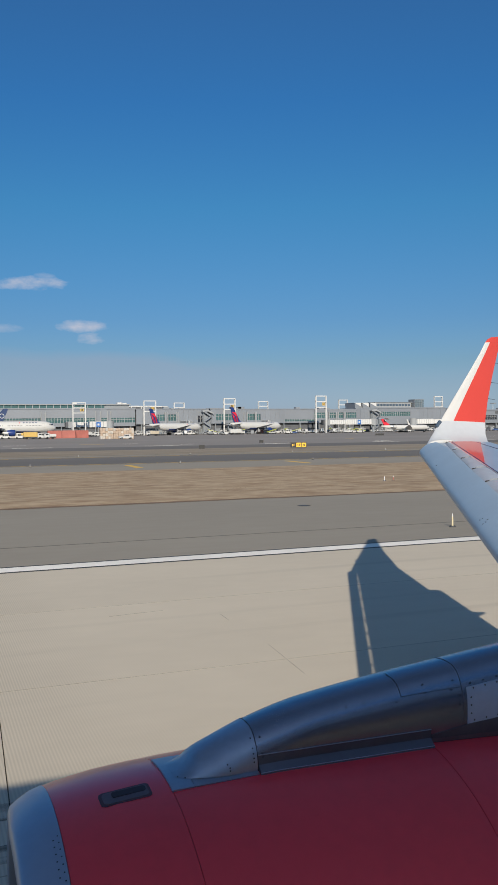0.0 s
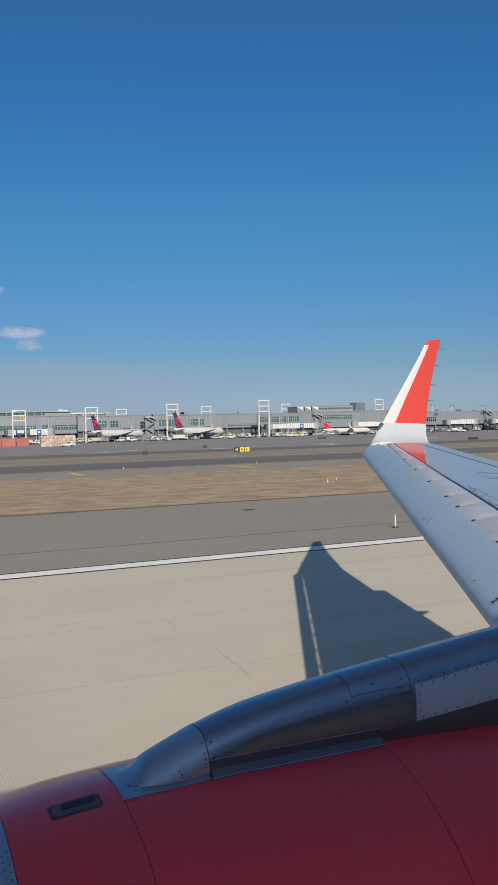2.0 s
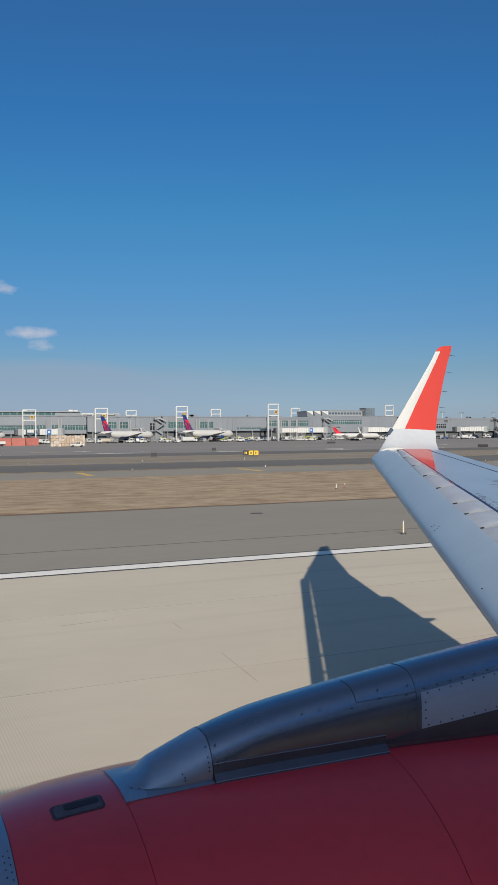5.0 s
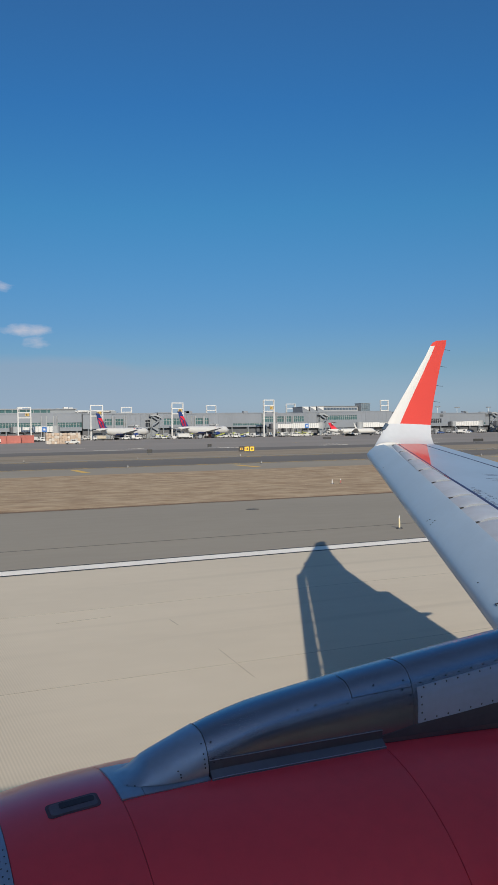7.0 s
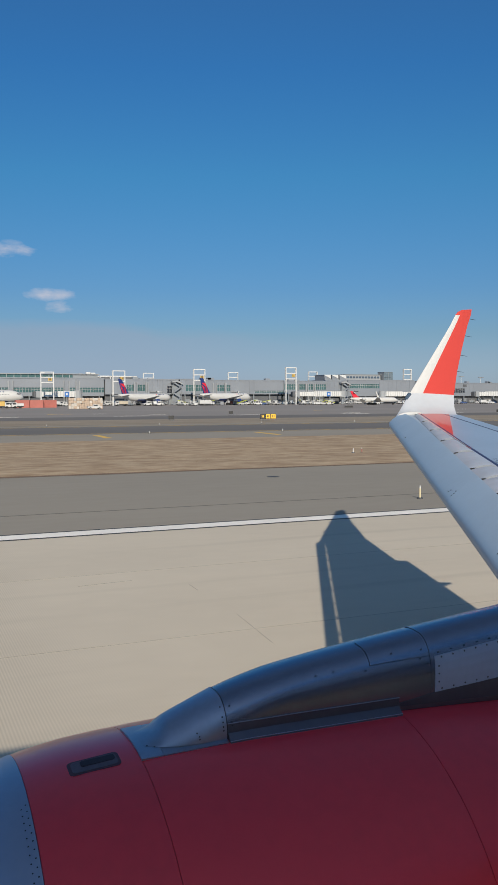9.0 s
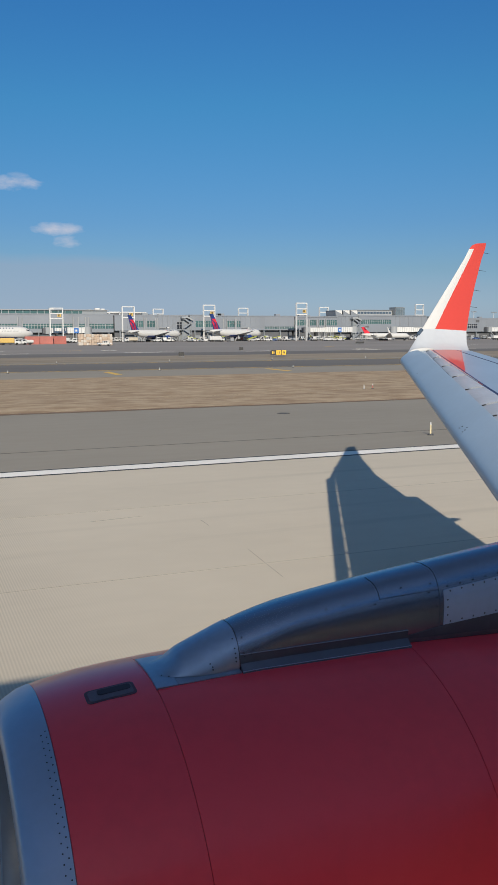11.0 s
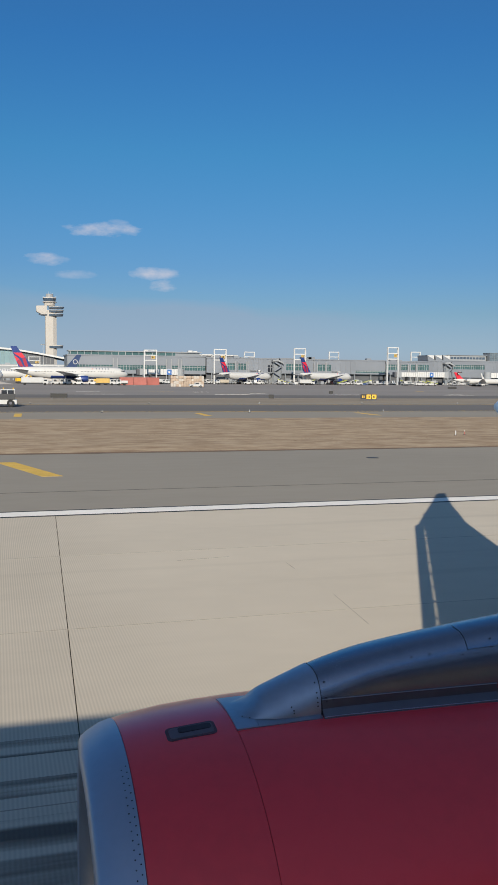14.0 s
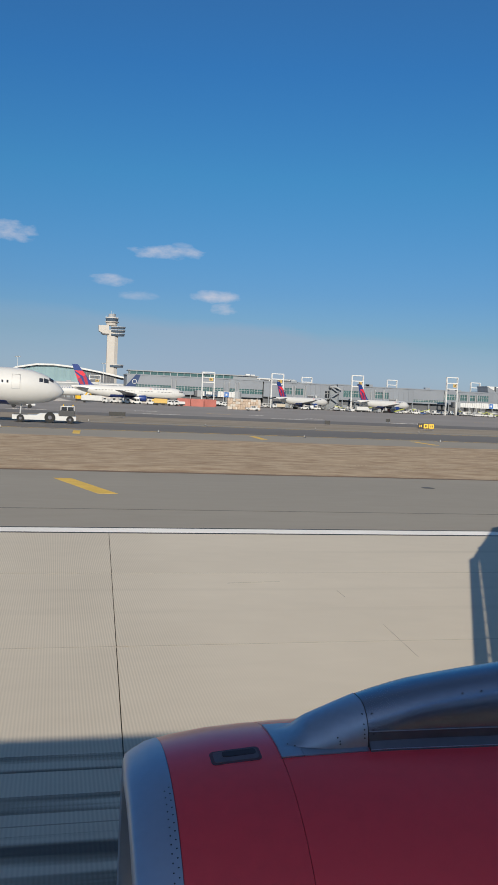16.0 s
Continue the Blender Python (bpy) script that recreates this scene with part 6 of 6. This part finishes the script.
for x, y, a, ln, sg in ((89, 490, 4, 14, True), (254, 491, 3, 22, True), (392, 493, 4, 16, False), (152, 498, 60, 14, False), (204, 499, 60, 14, False), (325, 498, 170, 14, False), (436, 496, 8, 20, False)):
    jet_bridge(pose(x, y, 0, rz=a), ln, sg)


def light_pole(m, h):
    ob = thing("light_pole", m, "slim pale apron floodlight pole", "light pole", "light poles")
    part("pole", rod(B(), (0, 0, 0), (0, 0, h), 0.28, 0.14, 8), M["white_frame"], ob)
    part("lamp_bar", box(B(), -2.2, 2.2, -0.2, 0.2, h - 0.3, h + 0.2), M["white_frame"], ob)
    for x in (-1.8, -0.6, 0.6, 1.8):
        part("floodlight", box(B(), x - 0.4, x + 0.4, -0.7, -0.1, h - 0.2, h + 0.4), M["steel"], ob)
    return ob


for x, y, h in ((-30, 700, 30), (-95, 720, 32), (40, 760, 30), (398, 530, 19.5), (416, 530, 19), (446, 530, 19)):
    light_pole(pose(x, y, 0), h)


# ---- apron vehicles and works ----
def baggage_tractor():
    ob = thing("baggage_tractor", pose(0, 0, 0), "white baggage tractor with dark wheels parked in a row", "ground vehicle", "parked baggage tractors")
    bm = B()
    prism(bm, [(-2.3, 0.45), (-2.3, 1.25), (-0.4, 1.3), (-0.2, 2.5), (1.2, 2.5), (1.4, 1.35), (2.3, 1.2), (2.3, 0.45)], -0.9, 0.9)
    part("body", bm, M["truck_white"], ob)
    part("cab_opening", box(B(), -0.15, 1.1, -0.95, 0.95, 1.4, 2.25), M["truck_dark"], ob, "dark open cab")
    part("roof", box(B(), -0.5, 1.4, -1.0, 1.0, 2.5, 2.65), M["truck_white"], ob)
    for x in (-1.4, 1.5):
        for y in (-0.85, 0.85):
            part("wheel", rod(B(), (x, y - 0.14, 0.45), (x, y + 0.14, 0.45), 0.45, n=12), M["tyre"], ob)
    part("bumper", box(B(), -2.45, -2.3, -0.9, 0.9, 0.4, 0.8), M["truck_dark"], ob)
    return ob


def baggage_cart():
    ob = thing("baggage_cart", pose(0, 0, 0), "covered baggage cart with white frame and open sides", "baggage cart", "parked baggage carts")
    part("deck", box(B(), -1.6, 1.6, -0.75, 0.75, 0.5, 0.65), M["truck_dark"], ob)
    part("roof", box(B(), -1.65, 1.65, -0.8, 0.8, 2.15, 2.3), M["truck_white"], ob)
    part("load", box(B(), -1.2, 0.9, -0.6, 0.6, 0.65, 1.5), M["steel"], ob)
    for x in (-1.55, 0, 1.55):
        for y in (-0.7, 0.7):
            part("post", box(B(), x - 0.05, x + 0.05, y - 0.05, y + 0.05, 0.6, 2.2), M["truck_white"], ob)
    for x in (-1.1, 1.1):
        for y in (-0.6, 0.6):
            part("wheel", rod(B(), (x, y - 0.1, 0.3), (x, y + 0.1, 0.3), 0.3, n=10), M["tyre"], ob)
    return ob


def belt_loader():
    ob = thing("belt_loader", pose(0, 0, 0), "belt loader with a raised lime-green conveyor", "ground vehicle", "parked belt loaders")
    part("chassis", box(B(), -2.6, 2.6, -0.9, 0.9, 0.45, 1.15, 0.05), M["truck_white"], ob)
    bm = B()
    prism(bm, [(-3.4, 1.0), (-3.4, 1.35), (3.4, 3.0), (3.4, 2.65)], -0.6, 0.6)
    part("conveyor", bm, M["lime"], ob, "lime-green conveyor frame")
    part("seat_box", box(B(), -2.2, -1.2, 0.5, 0.95, 1.15, 1.9), M["truck_dark"], ob)
    for x in (-1.7, 1.7):
        for y in (-0.85, 0.85):
            part("wheel", rod(B(), (x, y - 0.14, 0.42), (x, y + 0.14, 0.42), 0.42, n=12), M["tyre"], ob)
    return ob


rng = random.Random(11)
tractor, cart, loader = baggage_tractor(), baggage_cart(), belt_loader()
tractor.matrix_basis, cart.matrix_basis, loader.matrix_basis = pose(28, 392, 0, rz=10), pose(31, 398, 0, rz=4), pose(188, 452, 0, rz=20)
for k in range(6):
    x = 26 + 5.2 * k + rng.uniform(-0.8, 0.8)
    copy_thing(tractor, pose(x, 391 + rng.uniform(-2, 2), 0, rz=rng.choice((8, 15, 172, 188, -12))))
for k in range(5):
    copy_thing(cart, pose(24 + 6.6 * k + rng.uniform(-1, 1), 398 + rng.uniform(-1.5, 3), 0, rz=rng.uniform(-8, 8)))
for x0, n in ((134, 4), (162, 6), (206, 7), (238, 8), (284, 6), (322, 7)):
    for k in range(n):
        copy_thing(rng.choice((tractor, cart, cart, loader)), pose(x0 + rng.uniform(-9, 9), rng.uniform(448, 470), 0, rz=rng.uniform(0, 360)))
for k in range(46):
    x = rng.uniform(84, 430)
    copy_thing(rng.choice((tractor, cart, cart, tractor, loader) if k % 6 == 0 else (tractor, cart)), pose(x, rng.uniform(482, 499), 0, rz=rng.choice((0, 180, 90)) + rng.uniform(-15, 15)))
for k in range(10):
    copy_thing(cart, pose(62 + 5 * k, 470 + rng.uniform(-6, 6), 0, rz=rng.uniform(0, 360)))


def box_truck(m, label, body_mat, L=8.0, h=3.4):
    ob = thing("service_truck", m, label, "truck", "service trucks")
    part("cargo_box", box(B(), -L / 2, L / 2 - 2.2, -1.2, 1.2, 1.0, h, 0.05), M[body_mat], ob)
    bm = B()
    prism(bm, [(L / 2 - 2.1, 0.6), (L / 2 - 2.1, 2.5), (L / 2 - 0.7, 2.5), (L / 2, 1.5), (L / 2, 0.6)], -1.1, 1.1)
    cab_ = part("cab", bm, M["truck_white"], ob)
    part("windscreen", box(B(), L / 2 - 1.7, L / 2 - 0.55, -1.13, 1.13, 1.65, 2.3), M["cabin_window"], cab_)
    part("chassis", box(B(), -L / 2, L / 2 - 0.2, -0.9, 0.9, 0.5, 1.0), M["truck_dark"], ob)
    for x in (-L / 2 + 1.4, L / 2 - 1.3):
        for y in (-1.0, 1.0):
            part("wheel", rod(B(), (x, y - 0.16, 0.5), (x, y + 0.16, 0.5), 0.5, n=14), M["tyre"], ob)
    return ob


box_truck(pose(296, 445, 0, rz=170), "white catering truck parked on the apron", "truck_white", 9, 3.9)
box_truck(pose(166, 450, 0, rz=5), "white fuel service truck beside a parked jet", "truck_white", 9, 3.0)
box_truck(pose(118, 452, 0, rz=182), "tan cargo loader truck beside a parked jet", "tan_wood", 7, 2.6)
box_truck(pose(340, 430, 0, rz=0), "white van parked near a gate", "truck_white", 6, 2.6)
box_truck(pose(-8, 215, 0, rz=0), "white maintenance truck on the taxiway edge", "truck_white", 6.5, 2.7)
box_truck(pose(16, 372, 0, rz=2), "long white fuel truck in front of a parked wide-body jet", "truck_white", 11, 3.2)
box_truck(pose(46, 377, 0, rz=-3), "faded yellow cargo loader truck beside a parked wide-body jet", "plate_yellow", 8, 3.0)
box_truck(pose(53, 376, 0, rz=180), "small white service van beside a parked wide-body jet", "truck_white", 5, 2.1)
box_truck(pose(84, 452, 0, rz=15), "white service van on the apron", "truck_white", 6, 2.6)


def barrier_line(name, x0, x1, y, h, step, mats, label, category, gap=0.05):
    ob = thing(name, pose(0, y, 0), label, category)
    k = 0
    x = x0
    while x < x1:
        bm = B()
        prism(bm, [(x + gap, 0), (x + step - gap, 0), (x + step - gap, h), (x + gap, h)], -0.25, 0.25)
        part("barrier_segment", bm, M[mats[k % len(mats)]], ob)
        x += step
        k += 1
    return ob


barrier_line("construction_barrier", -60, -4, 366, 1.0, 2.6, ("red_box", "truck_white", "light_clad", "truck_white"), "low red and white construction barriers", "barrier")
barrier_line("blast_fence", -260, -8, 372, 1.5, 6.0, ("truck_white", "light_clad"), "long low white blast fence", "fence")


def parked_car(mat, label):
    ob = thing("parked_car", pose(0, 0, 0), label, "car", "parked cars")
    bm = B()
    prism(bm, [(-2.2, 0.35), (-2.2, 0.95), (-1.5, 1.05), (-1.0, 1.55), (0.7, 1.58), (1.3, 1.05), (2.15, 0.9), (2.2, 0.35)], -0.88, 0.88)
    part("body", bm, M[mat], ob)
    part("side_glass", box(B(), -1.0, 0.85, -0.9, 0.9, 1.08, 1.46), M["cabin_window"], ob)
    for x in (-1.35, 1.4):
        for y in (-0.8, 0.8):
            part("wheel", rod(B(), (x, y - 0.11, 0.32), (x, y + 0.11, 0.32), 0.32, n=12), M["tyre"], ob)
    return ob


def parked_van(mat, label):
    ob = thing("parked_van", pose(0, 0, 0), label, "van", "parked vans")
    bm = B()
    prism(bm, [(-2.7, 0.4), (-2.7, 2.2), (1.5, 2.2), (2.2, 1.3), (2.75, 1.15), (2.75, 0.4)], -1.0, 1.0)
    part("body", bm, M[mat], ob)
    part("windscreen", box(B(), 1.2, 1.95, -1.02, 1.02, 1.4, 1.95), M["cabin_window"], ob)
    part("rear_glass", box(B(), -2.4, 0.9, -1.02, 1.02, 1.5, 1.95), M["cabin_window"], ob)
    for x in (-1.7, 1.7):
        for y in (-0.92, 0.92):
            part("wheel", rod(B(), (x, y - 0.12, 0.36), (x, y + 0.12, 0.36), 0.36, n=12), M["tyre"], ob)
    return ob


def pickup_truck(m):
    ob = thing("pickup_truck", m, "white crew-cab pickup truck beside the spoil wall", "truck")
    bm = B()
    prism(bm, [(-2.7, 0.5), (-2.7, 1.12), (-0.6, 1.15), (-0.45, 1.85), (1.0, 1.85), (1.55, 1.2), (2.6, 1.05), (2.7, 0.5)], -0.95, 0.95)
    part("body", bm, M["truck_white"], ob)
    for x0, x1 in ((-0.38, 0.25), (0.33, 1.0)):
        part("side_glass", box(B(), x0, x1, -0.97, 0.97, 1.22, 1.72), M["cabin_window"], ob)
    for x in (-1.75, 1.75):
        for y in (-0.85, 0.85):
            w = part("wheel", rod(B(), (x, y - 0.14, 0.4), (x, y + 0.14, 0.4), 0.4, n=14), M["tyre"], ob)
            part("rim", rod(B(), (x, y - 0.15, 0.4), (x, y + 0.15, 0.4), 0.2, n=10), M["bare_metal"], w)
    part("bumper", box(B(), 2.65, 2.8, -0.9, 0.9, 0.45, 0.7), M["truck_dark"], ob)
    return ob


pickup_truck(pose(75.0, 327.4, 0))
rng = random.Random(21)
kinds = [parked_car("truck_white", "white staff car parked on the apron"), parked_car("car_silver", "silver staff car parked on the apron"),
         parked_car("car_blue", "dark blue staff car parked on the apron"), parked_van("truck_white", "white crew van parked on the apron"),
         parked_van("car_silver", "silver crew van parked on the apron"), parked_van("red_box", "red service van parked on the apron")]
for k, ob in enumerate(kinds):
    ob.matrix_basis = pose(148 + 9 * k, 478 + 2 * (k % 3), 0, rz=10 * k)
for k in range(34):
    copy_thing(rng.choice(kinds[:5]), pose(rng.uniform(70, 400), rng.choice((rng.uniform(476, 498), rng.uniform(440, 462))), 0, rz=rng.choice((0, 180, 90, 12, 170)) + rng.uniform(-8, 8)))


def rubble_heap(m, sx, sy, h, seed):
    rng_ = random.Random(seed)
    bm = B()
    n = 18
    grid = [[bm.verts.new((sx * (i / n - 0.5), sy * (j / n - 0.5), max(0.0, h * (1 - (2 * i / n - 1) ** 2) * (1 - (2 * j / n - 1) ** 2) * (0.75 + 0.5 * noise.noise((i * 0.7, j * 0.7, seed)))))) for j in range(n + 1)] for i in range(n + 1)]
    for i in range(n):
        for j in range(n):
            bm.faces.new((grid[i][j], grid[i + 1][j], grid[i + 1][j + 1], grid[i][j + 1]))
    ob = part("rubble_heap", bm, M["rubble"], smooth=True)
    ob.matrix_basis = m
    return tagged(ob, "pale heap of rubble and gravel on the apron works", "rubble", kind="stuff")


for k, (x, y, sx, h) in enumerate(((38, 446, 50, 4.4), (-14, 404, 44, 3.2), (-60, 450, 90, 4.0), (-120, 440, 90, 3.5))):
    rubble_heap(pose(x, y, 0), sx, 16, h, k + 2)


def excavator(m):
    ob = thing("excavator", m, "yellow excavator working among the rubble", "excavator")
    part("tracks", box(B(), -2, 2, -1.5, 1.5, 0, 0.9, 0.1), M["truck_dark"], ob)
    part("house", box(B(), -2.2, 1.4, -1.4, 1.4, 1.0, 2.6, 0.1), M["sign_yellow"], ob)
    part("cab", box(B(), 0.2, 1.6, 0.2, 1.4, 1.0, 3.2, 0.08), M["cabin_window"], ob)
    bm = B()
    prism(bm, [(1.0, 1.6), (3.8, 5.2), (4.3, 4.9), (1.6, 1.4)], -0.25, 0.25)
    prism(bm, [(3.8, 5.2), (6.2, 2.6), (5.9, 2.3), (3.9, 4.6)], -0.2, 0.2)
    part("boom", bm, M["sign_yellow"], ob)
    part("bucket", box(B(), 5.4, 6.4, -0.6, 0.6, 1.3, 2.4, 0.1), M["truck_dark"], ob)
    return ob


for x, y, a in ((12, 434, 20), (-20, 390, 160), (48, 436, 60), (-60, 436, 10)):
    excavator(pose(x, y, 0, rz=a))


def container(m, mat, label, L=6.0):
    ob = thing("shipping_container", m, label, "container", "containers")
    part("box_body", box(B(), -L / 2, L / 2, -1.2, 1.2, 0.0, 2.6), M[mat], ob)
    for k in range(int(L / 0.6)):
        x = -L / 2 + 0.3 + 0.6 * k
        part("rib", box(B(), x - 0.12, x + 0.12, -1.25, 1.25, 0.25, 2.45), M[mat], ob)
    return ob


for x, y, a in ((57.4, 393, 2), (63.8, 394, -2), (70.2, 397, 8)):
    container(pose(x, y, 0, rz=a) @ Matrix.Diagonal((1, 1, 1.35, 1)), "red_box", "red steel shipping container on the apron works")


def boulder_wall(m):
    """A crumbling wall of stacked pale spoil bags and rubble."""
    ob = thing("spoil_wall", m, "tan wall of stacked spoil and rubble on the apron", "spoil heap")
    rng_ = random.Random(8)
    for i in range(13):
        for j in range(4):
            bm = B()
            w, h = 1.06 + rng_.uniform(-0.05, 0.14), 1.12 + rng_.uniform(-0.05, 0.12)
            box(bm, 1.06 * i, 1.06 * i + w, rng_.uniform(-0.3, 0.2), 2.2, 1.08 * j, 1.08 * j + h, 0.22)
            for v in bm.verts:
                v.co += 0.12 * noise.noise_vector(v.co * 1.3 + Vector((i, j, 0)))
            part("spoil_bag", bm, M["spoil" if rng_.random() < 0.7 else "rubble"], ob)
    return ob


boulder_wall(pose(68.2, 343, 0))
for k in range(5):
    container(pose(-50 + 9.0 * k, 380 + (k % 2) * 3, 0, rz=4 * k), ("truck_white", "tan_wood", "light_clad", "red_box", "truck_white")[k], ("white", "tan", "grey", "red", "white")[k] + " site container among the rubble")


# ---- airfield signs, lights and markers ----
def airfield_sign(m, panels, label, h=1.0, w=1.5):
    """A low lit sign of several boxes on short legs; panels: colour and text."""
    ob = thing("airfield_sign", m, label, "airfield sign", "airfield signs")
    x = -w * len(panels) / 2
    for face, text in panels:
        dark = face == "sign_black"
        body = part("sign_panel", box(B(), x + 0.02, x + w - 0.02, -0.12, 0.12, 0.35, 0.35 + h, 0.02), M["sign_black"], ob)
        part("sign_face", box(B(), x + 0.08, x + w - 0.08, -0.135, -0.12, 0.42, 0.28 + h), M[face], body)
        ink = M["sign_yellow"] if dark else M["sign_black"]
        if text:
            cu = bpy.data.curves.new("legend", "FONT")
            cu.body, cu.size, cu.extrude, cu.align_x, cu.align_y = text, h * 0.75, 0.004, "CENTER", "CENTER"
            cu.materials.append(ink)
            tx = new("legend", cu)
            tx.parent = body
            tx.matrix_basis = pose(x + w / 2, -0.142, 0.35 + h / 2, 90, 0, 0)
        else:
            for q in (0.3, 0.56):
                part("legend_bar", box(B(), x + w * q, x + w * (q + 0.14), -0.145, -0.135, 0.35 + h * 0.28, 0.35 + h * 0.72), ink, body)
        for q in (x + 0.25, x + w - 0.25):
            part("leg", rod(B(), (q, 0, -0.02), (q, 0, 0.36), 0.035, n=6), M["steel"], ob)
        x += w
    part("back_case", box(B(), -w * len(panels) / 2, w * len(panels) / 2, 0.12, 0.2, 0.33, 0.37 + h), M["sign_black"], ob)
    return ob


airfield_sign(pose(54.5, 80.0, 0.0, rz=-25), [("sign_yellow", ""), ("sign_yellow", ""), ("sign_yellow", ""), ("sign_black", "L")], "yellow and black lit taxiway sign on the grass", 1.0, 1.05)
airfield_sign(pose(67.2, 148.5, 0.0, rz=-20), [("sign_black", ""), ("sign_yellow", ""), ("sign_yellow", "")], "small yellow and black taxiway sign on dry grass", 0.95, 1.0)
for x, y, w in ((79.9, 199.0, 0.5), (170.5, 299.0, 1.7), (153.0, 186.0, 1.4), (49.9, 154.4, 0.5), (11.0, 158.0, 1.5)):
    ob = thing("sign_back", pose(x, y, 0, rz=-15), "dark back of a low taxiway sign", "airfield sign", "airfield signs")
    part("case", box(B(), -w, w, -0.12, 0.12, 0.3, 1.05, 0.02), M["sign_black"], ob)
    for q in (-0.8 * w, 0.0, 0.8 * w):
        part("leg", rod(B(), (q, 0, -0.02), (q, 0, 0.32), 0.04, n=6), M["steel"], ob)


def edge_marker(m, mat, label, h=0.45):
    ob = thing("edge_marker", m, label, "edge marker", "edge markers")
    part("base", rod(B(), (0, 0, -0.02), (0, 0, 0.05), 0.14, 0.12, 12), M["truck_dark"], ob)
    part("post", rod(B(), (0, 0, 0.04), (0, 0, h), 0.038, 0.034, 10), M[mat], ob)
    part("lens", rod(B(), (0, 0, h), (0, 0, h + 0.12), 0.036, 0.014, 10), M["white_frame"], ob)
    return ob


edge_marker(pose(21.4, 31.3, 0.0), "post_yellow", "pale yellow runway edge marker post on asphalt")
for x in (-32.0, 72.0):
    edge_marker(pose(x, 31.4, 0.0), "post_yellow", "pale yellow runway edge marker post on asphalt")
for x, y in ((34.0, 58.9), (34.9, 59.1), (-6, 68), (-4.8, 68.3), (52, 70)):
    edge_marker(pose(x, y, 0.02), "red_box" if int(x * 10) % 2 else "white_frame", "small red and white marker post in dry grass", 0.28)
for k in range(-3, 10):
    edge_marker(pose(12 + 18.0 * k, 101.5, 0), "white_frame", "small pale taxiway edge light", 0.2)
    edge_marker(pose(5 + 18.0 * k, 133, 0), "white_frame", "small pale taxiway edge light", 0.2)
for x, y, r in ((19.9, 43.3, 0.36), (-6.0, 45.0, 0.36)):
    ob = thing("drain_cover", pose(x, y, -0.012), "round dark drain cover set in asphalt", "drain cover", "drain covers")
    part("rim", rod(B(), (0, 0, 0), (0, 0, 0.012), r, n=28), M["joint"], ob)
    part("grate", rod(B(), (0, 0, 0.012), (0, 0, 0.02), r * 0.8, n=24), M["truck_dark"], ob)

# ---- runway slabs ----
SLAB_X, LANE, JOINT, SKEW = 23.0, 6.16, 0.004, 0.049
bm = B()
lo, hi = -LANE / 2 + JOINT / 2, LANE / 2 - JOINT / 2
half = SLAB_X / 2 - 0.008
loft(bm, [[(x + SKEW * y, y, z) for x, y in ((-half, lo), (half, lo), (half, hi), (-half, hi))] for z in (-0.03, 0.0)])
bmesh.ops.recalc_face_normals(bm, faces=bm.faces)
slab_mesh = bpy.data.meshes.new("slab")
bm.to_mesh(slab_mesh)
bm.free()
slab_mesh.materials.append(M["slab"])
for i in range(-5, 16):
    for j in range(10):
        y = 27.18 - LANE / 2 - LANE * j
        piece("slab", slab_mesh, runway, pose(1.75 + SLAB_X * (i + 0.5) + SKEW * (y - 27.0), y, 0.0))
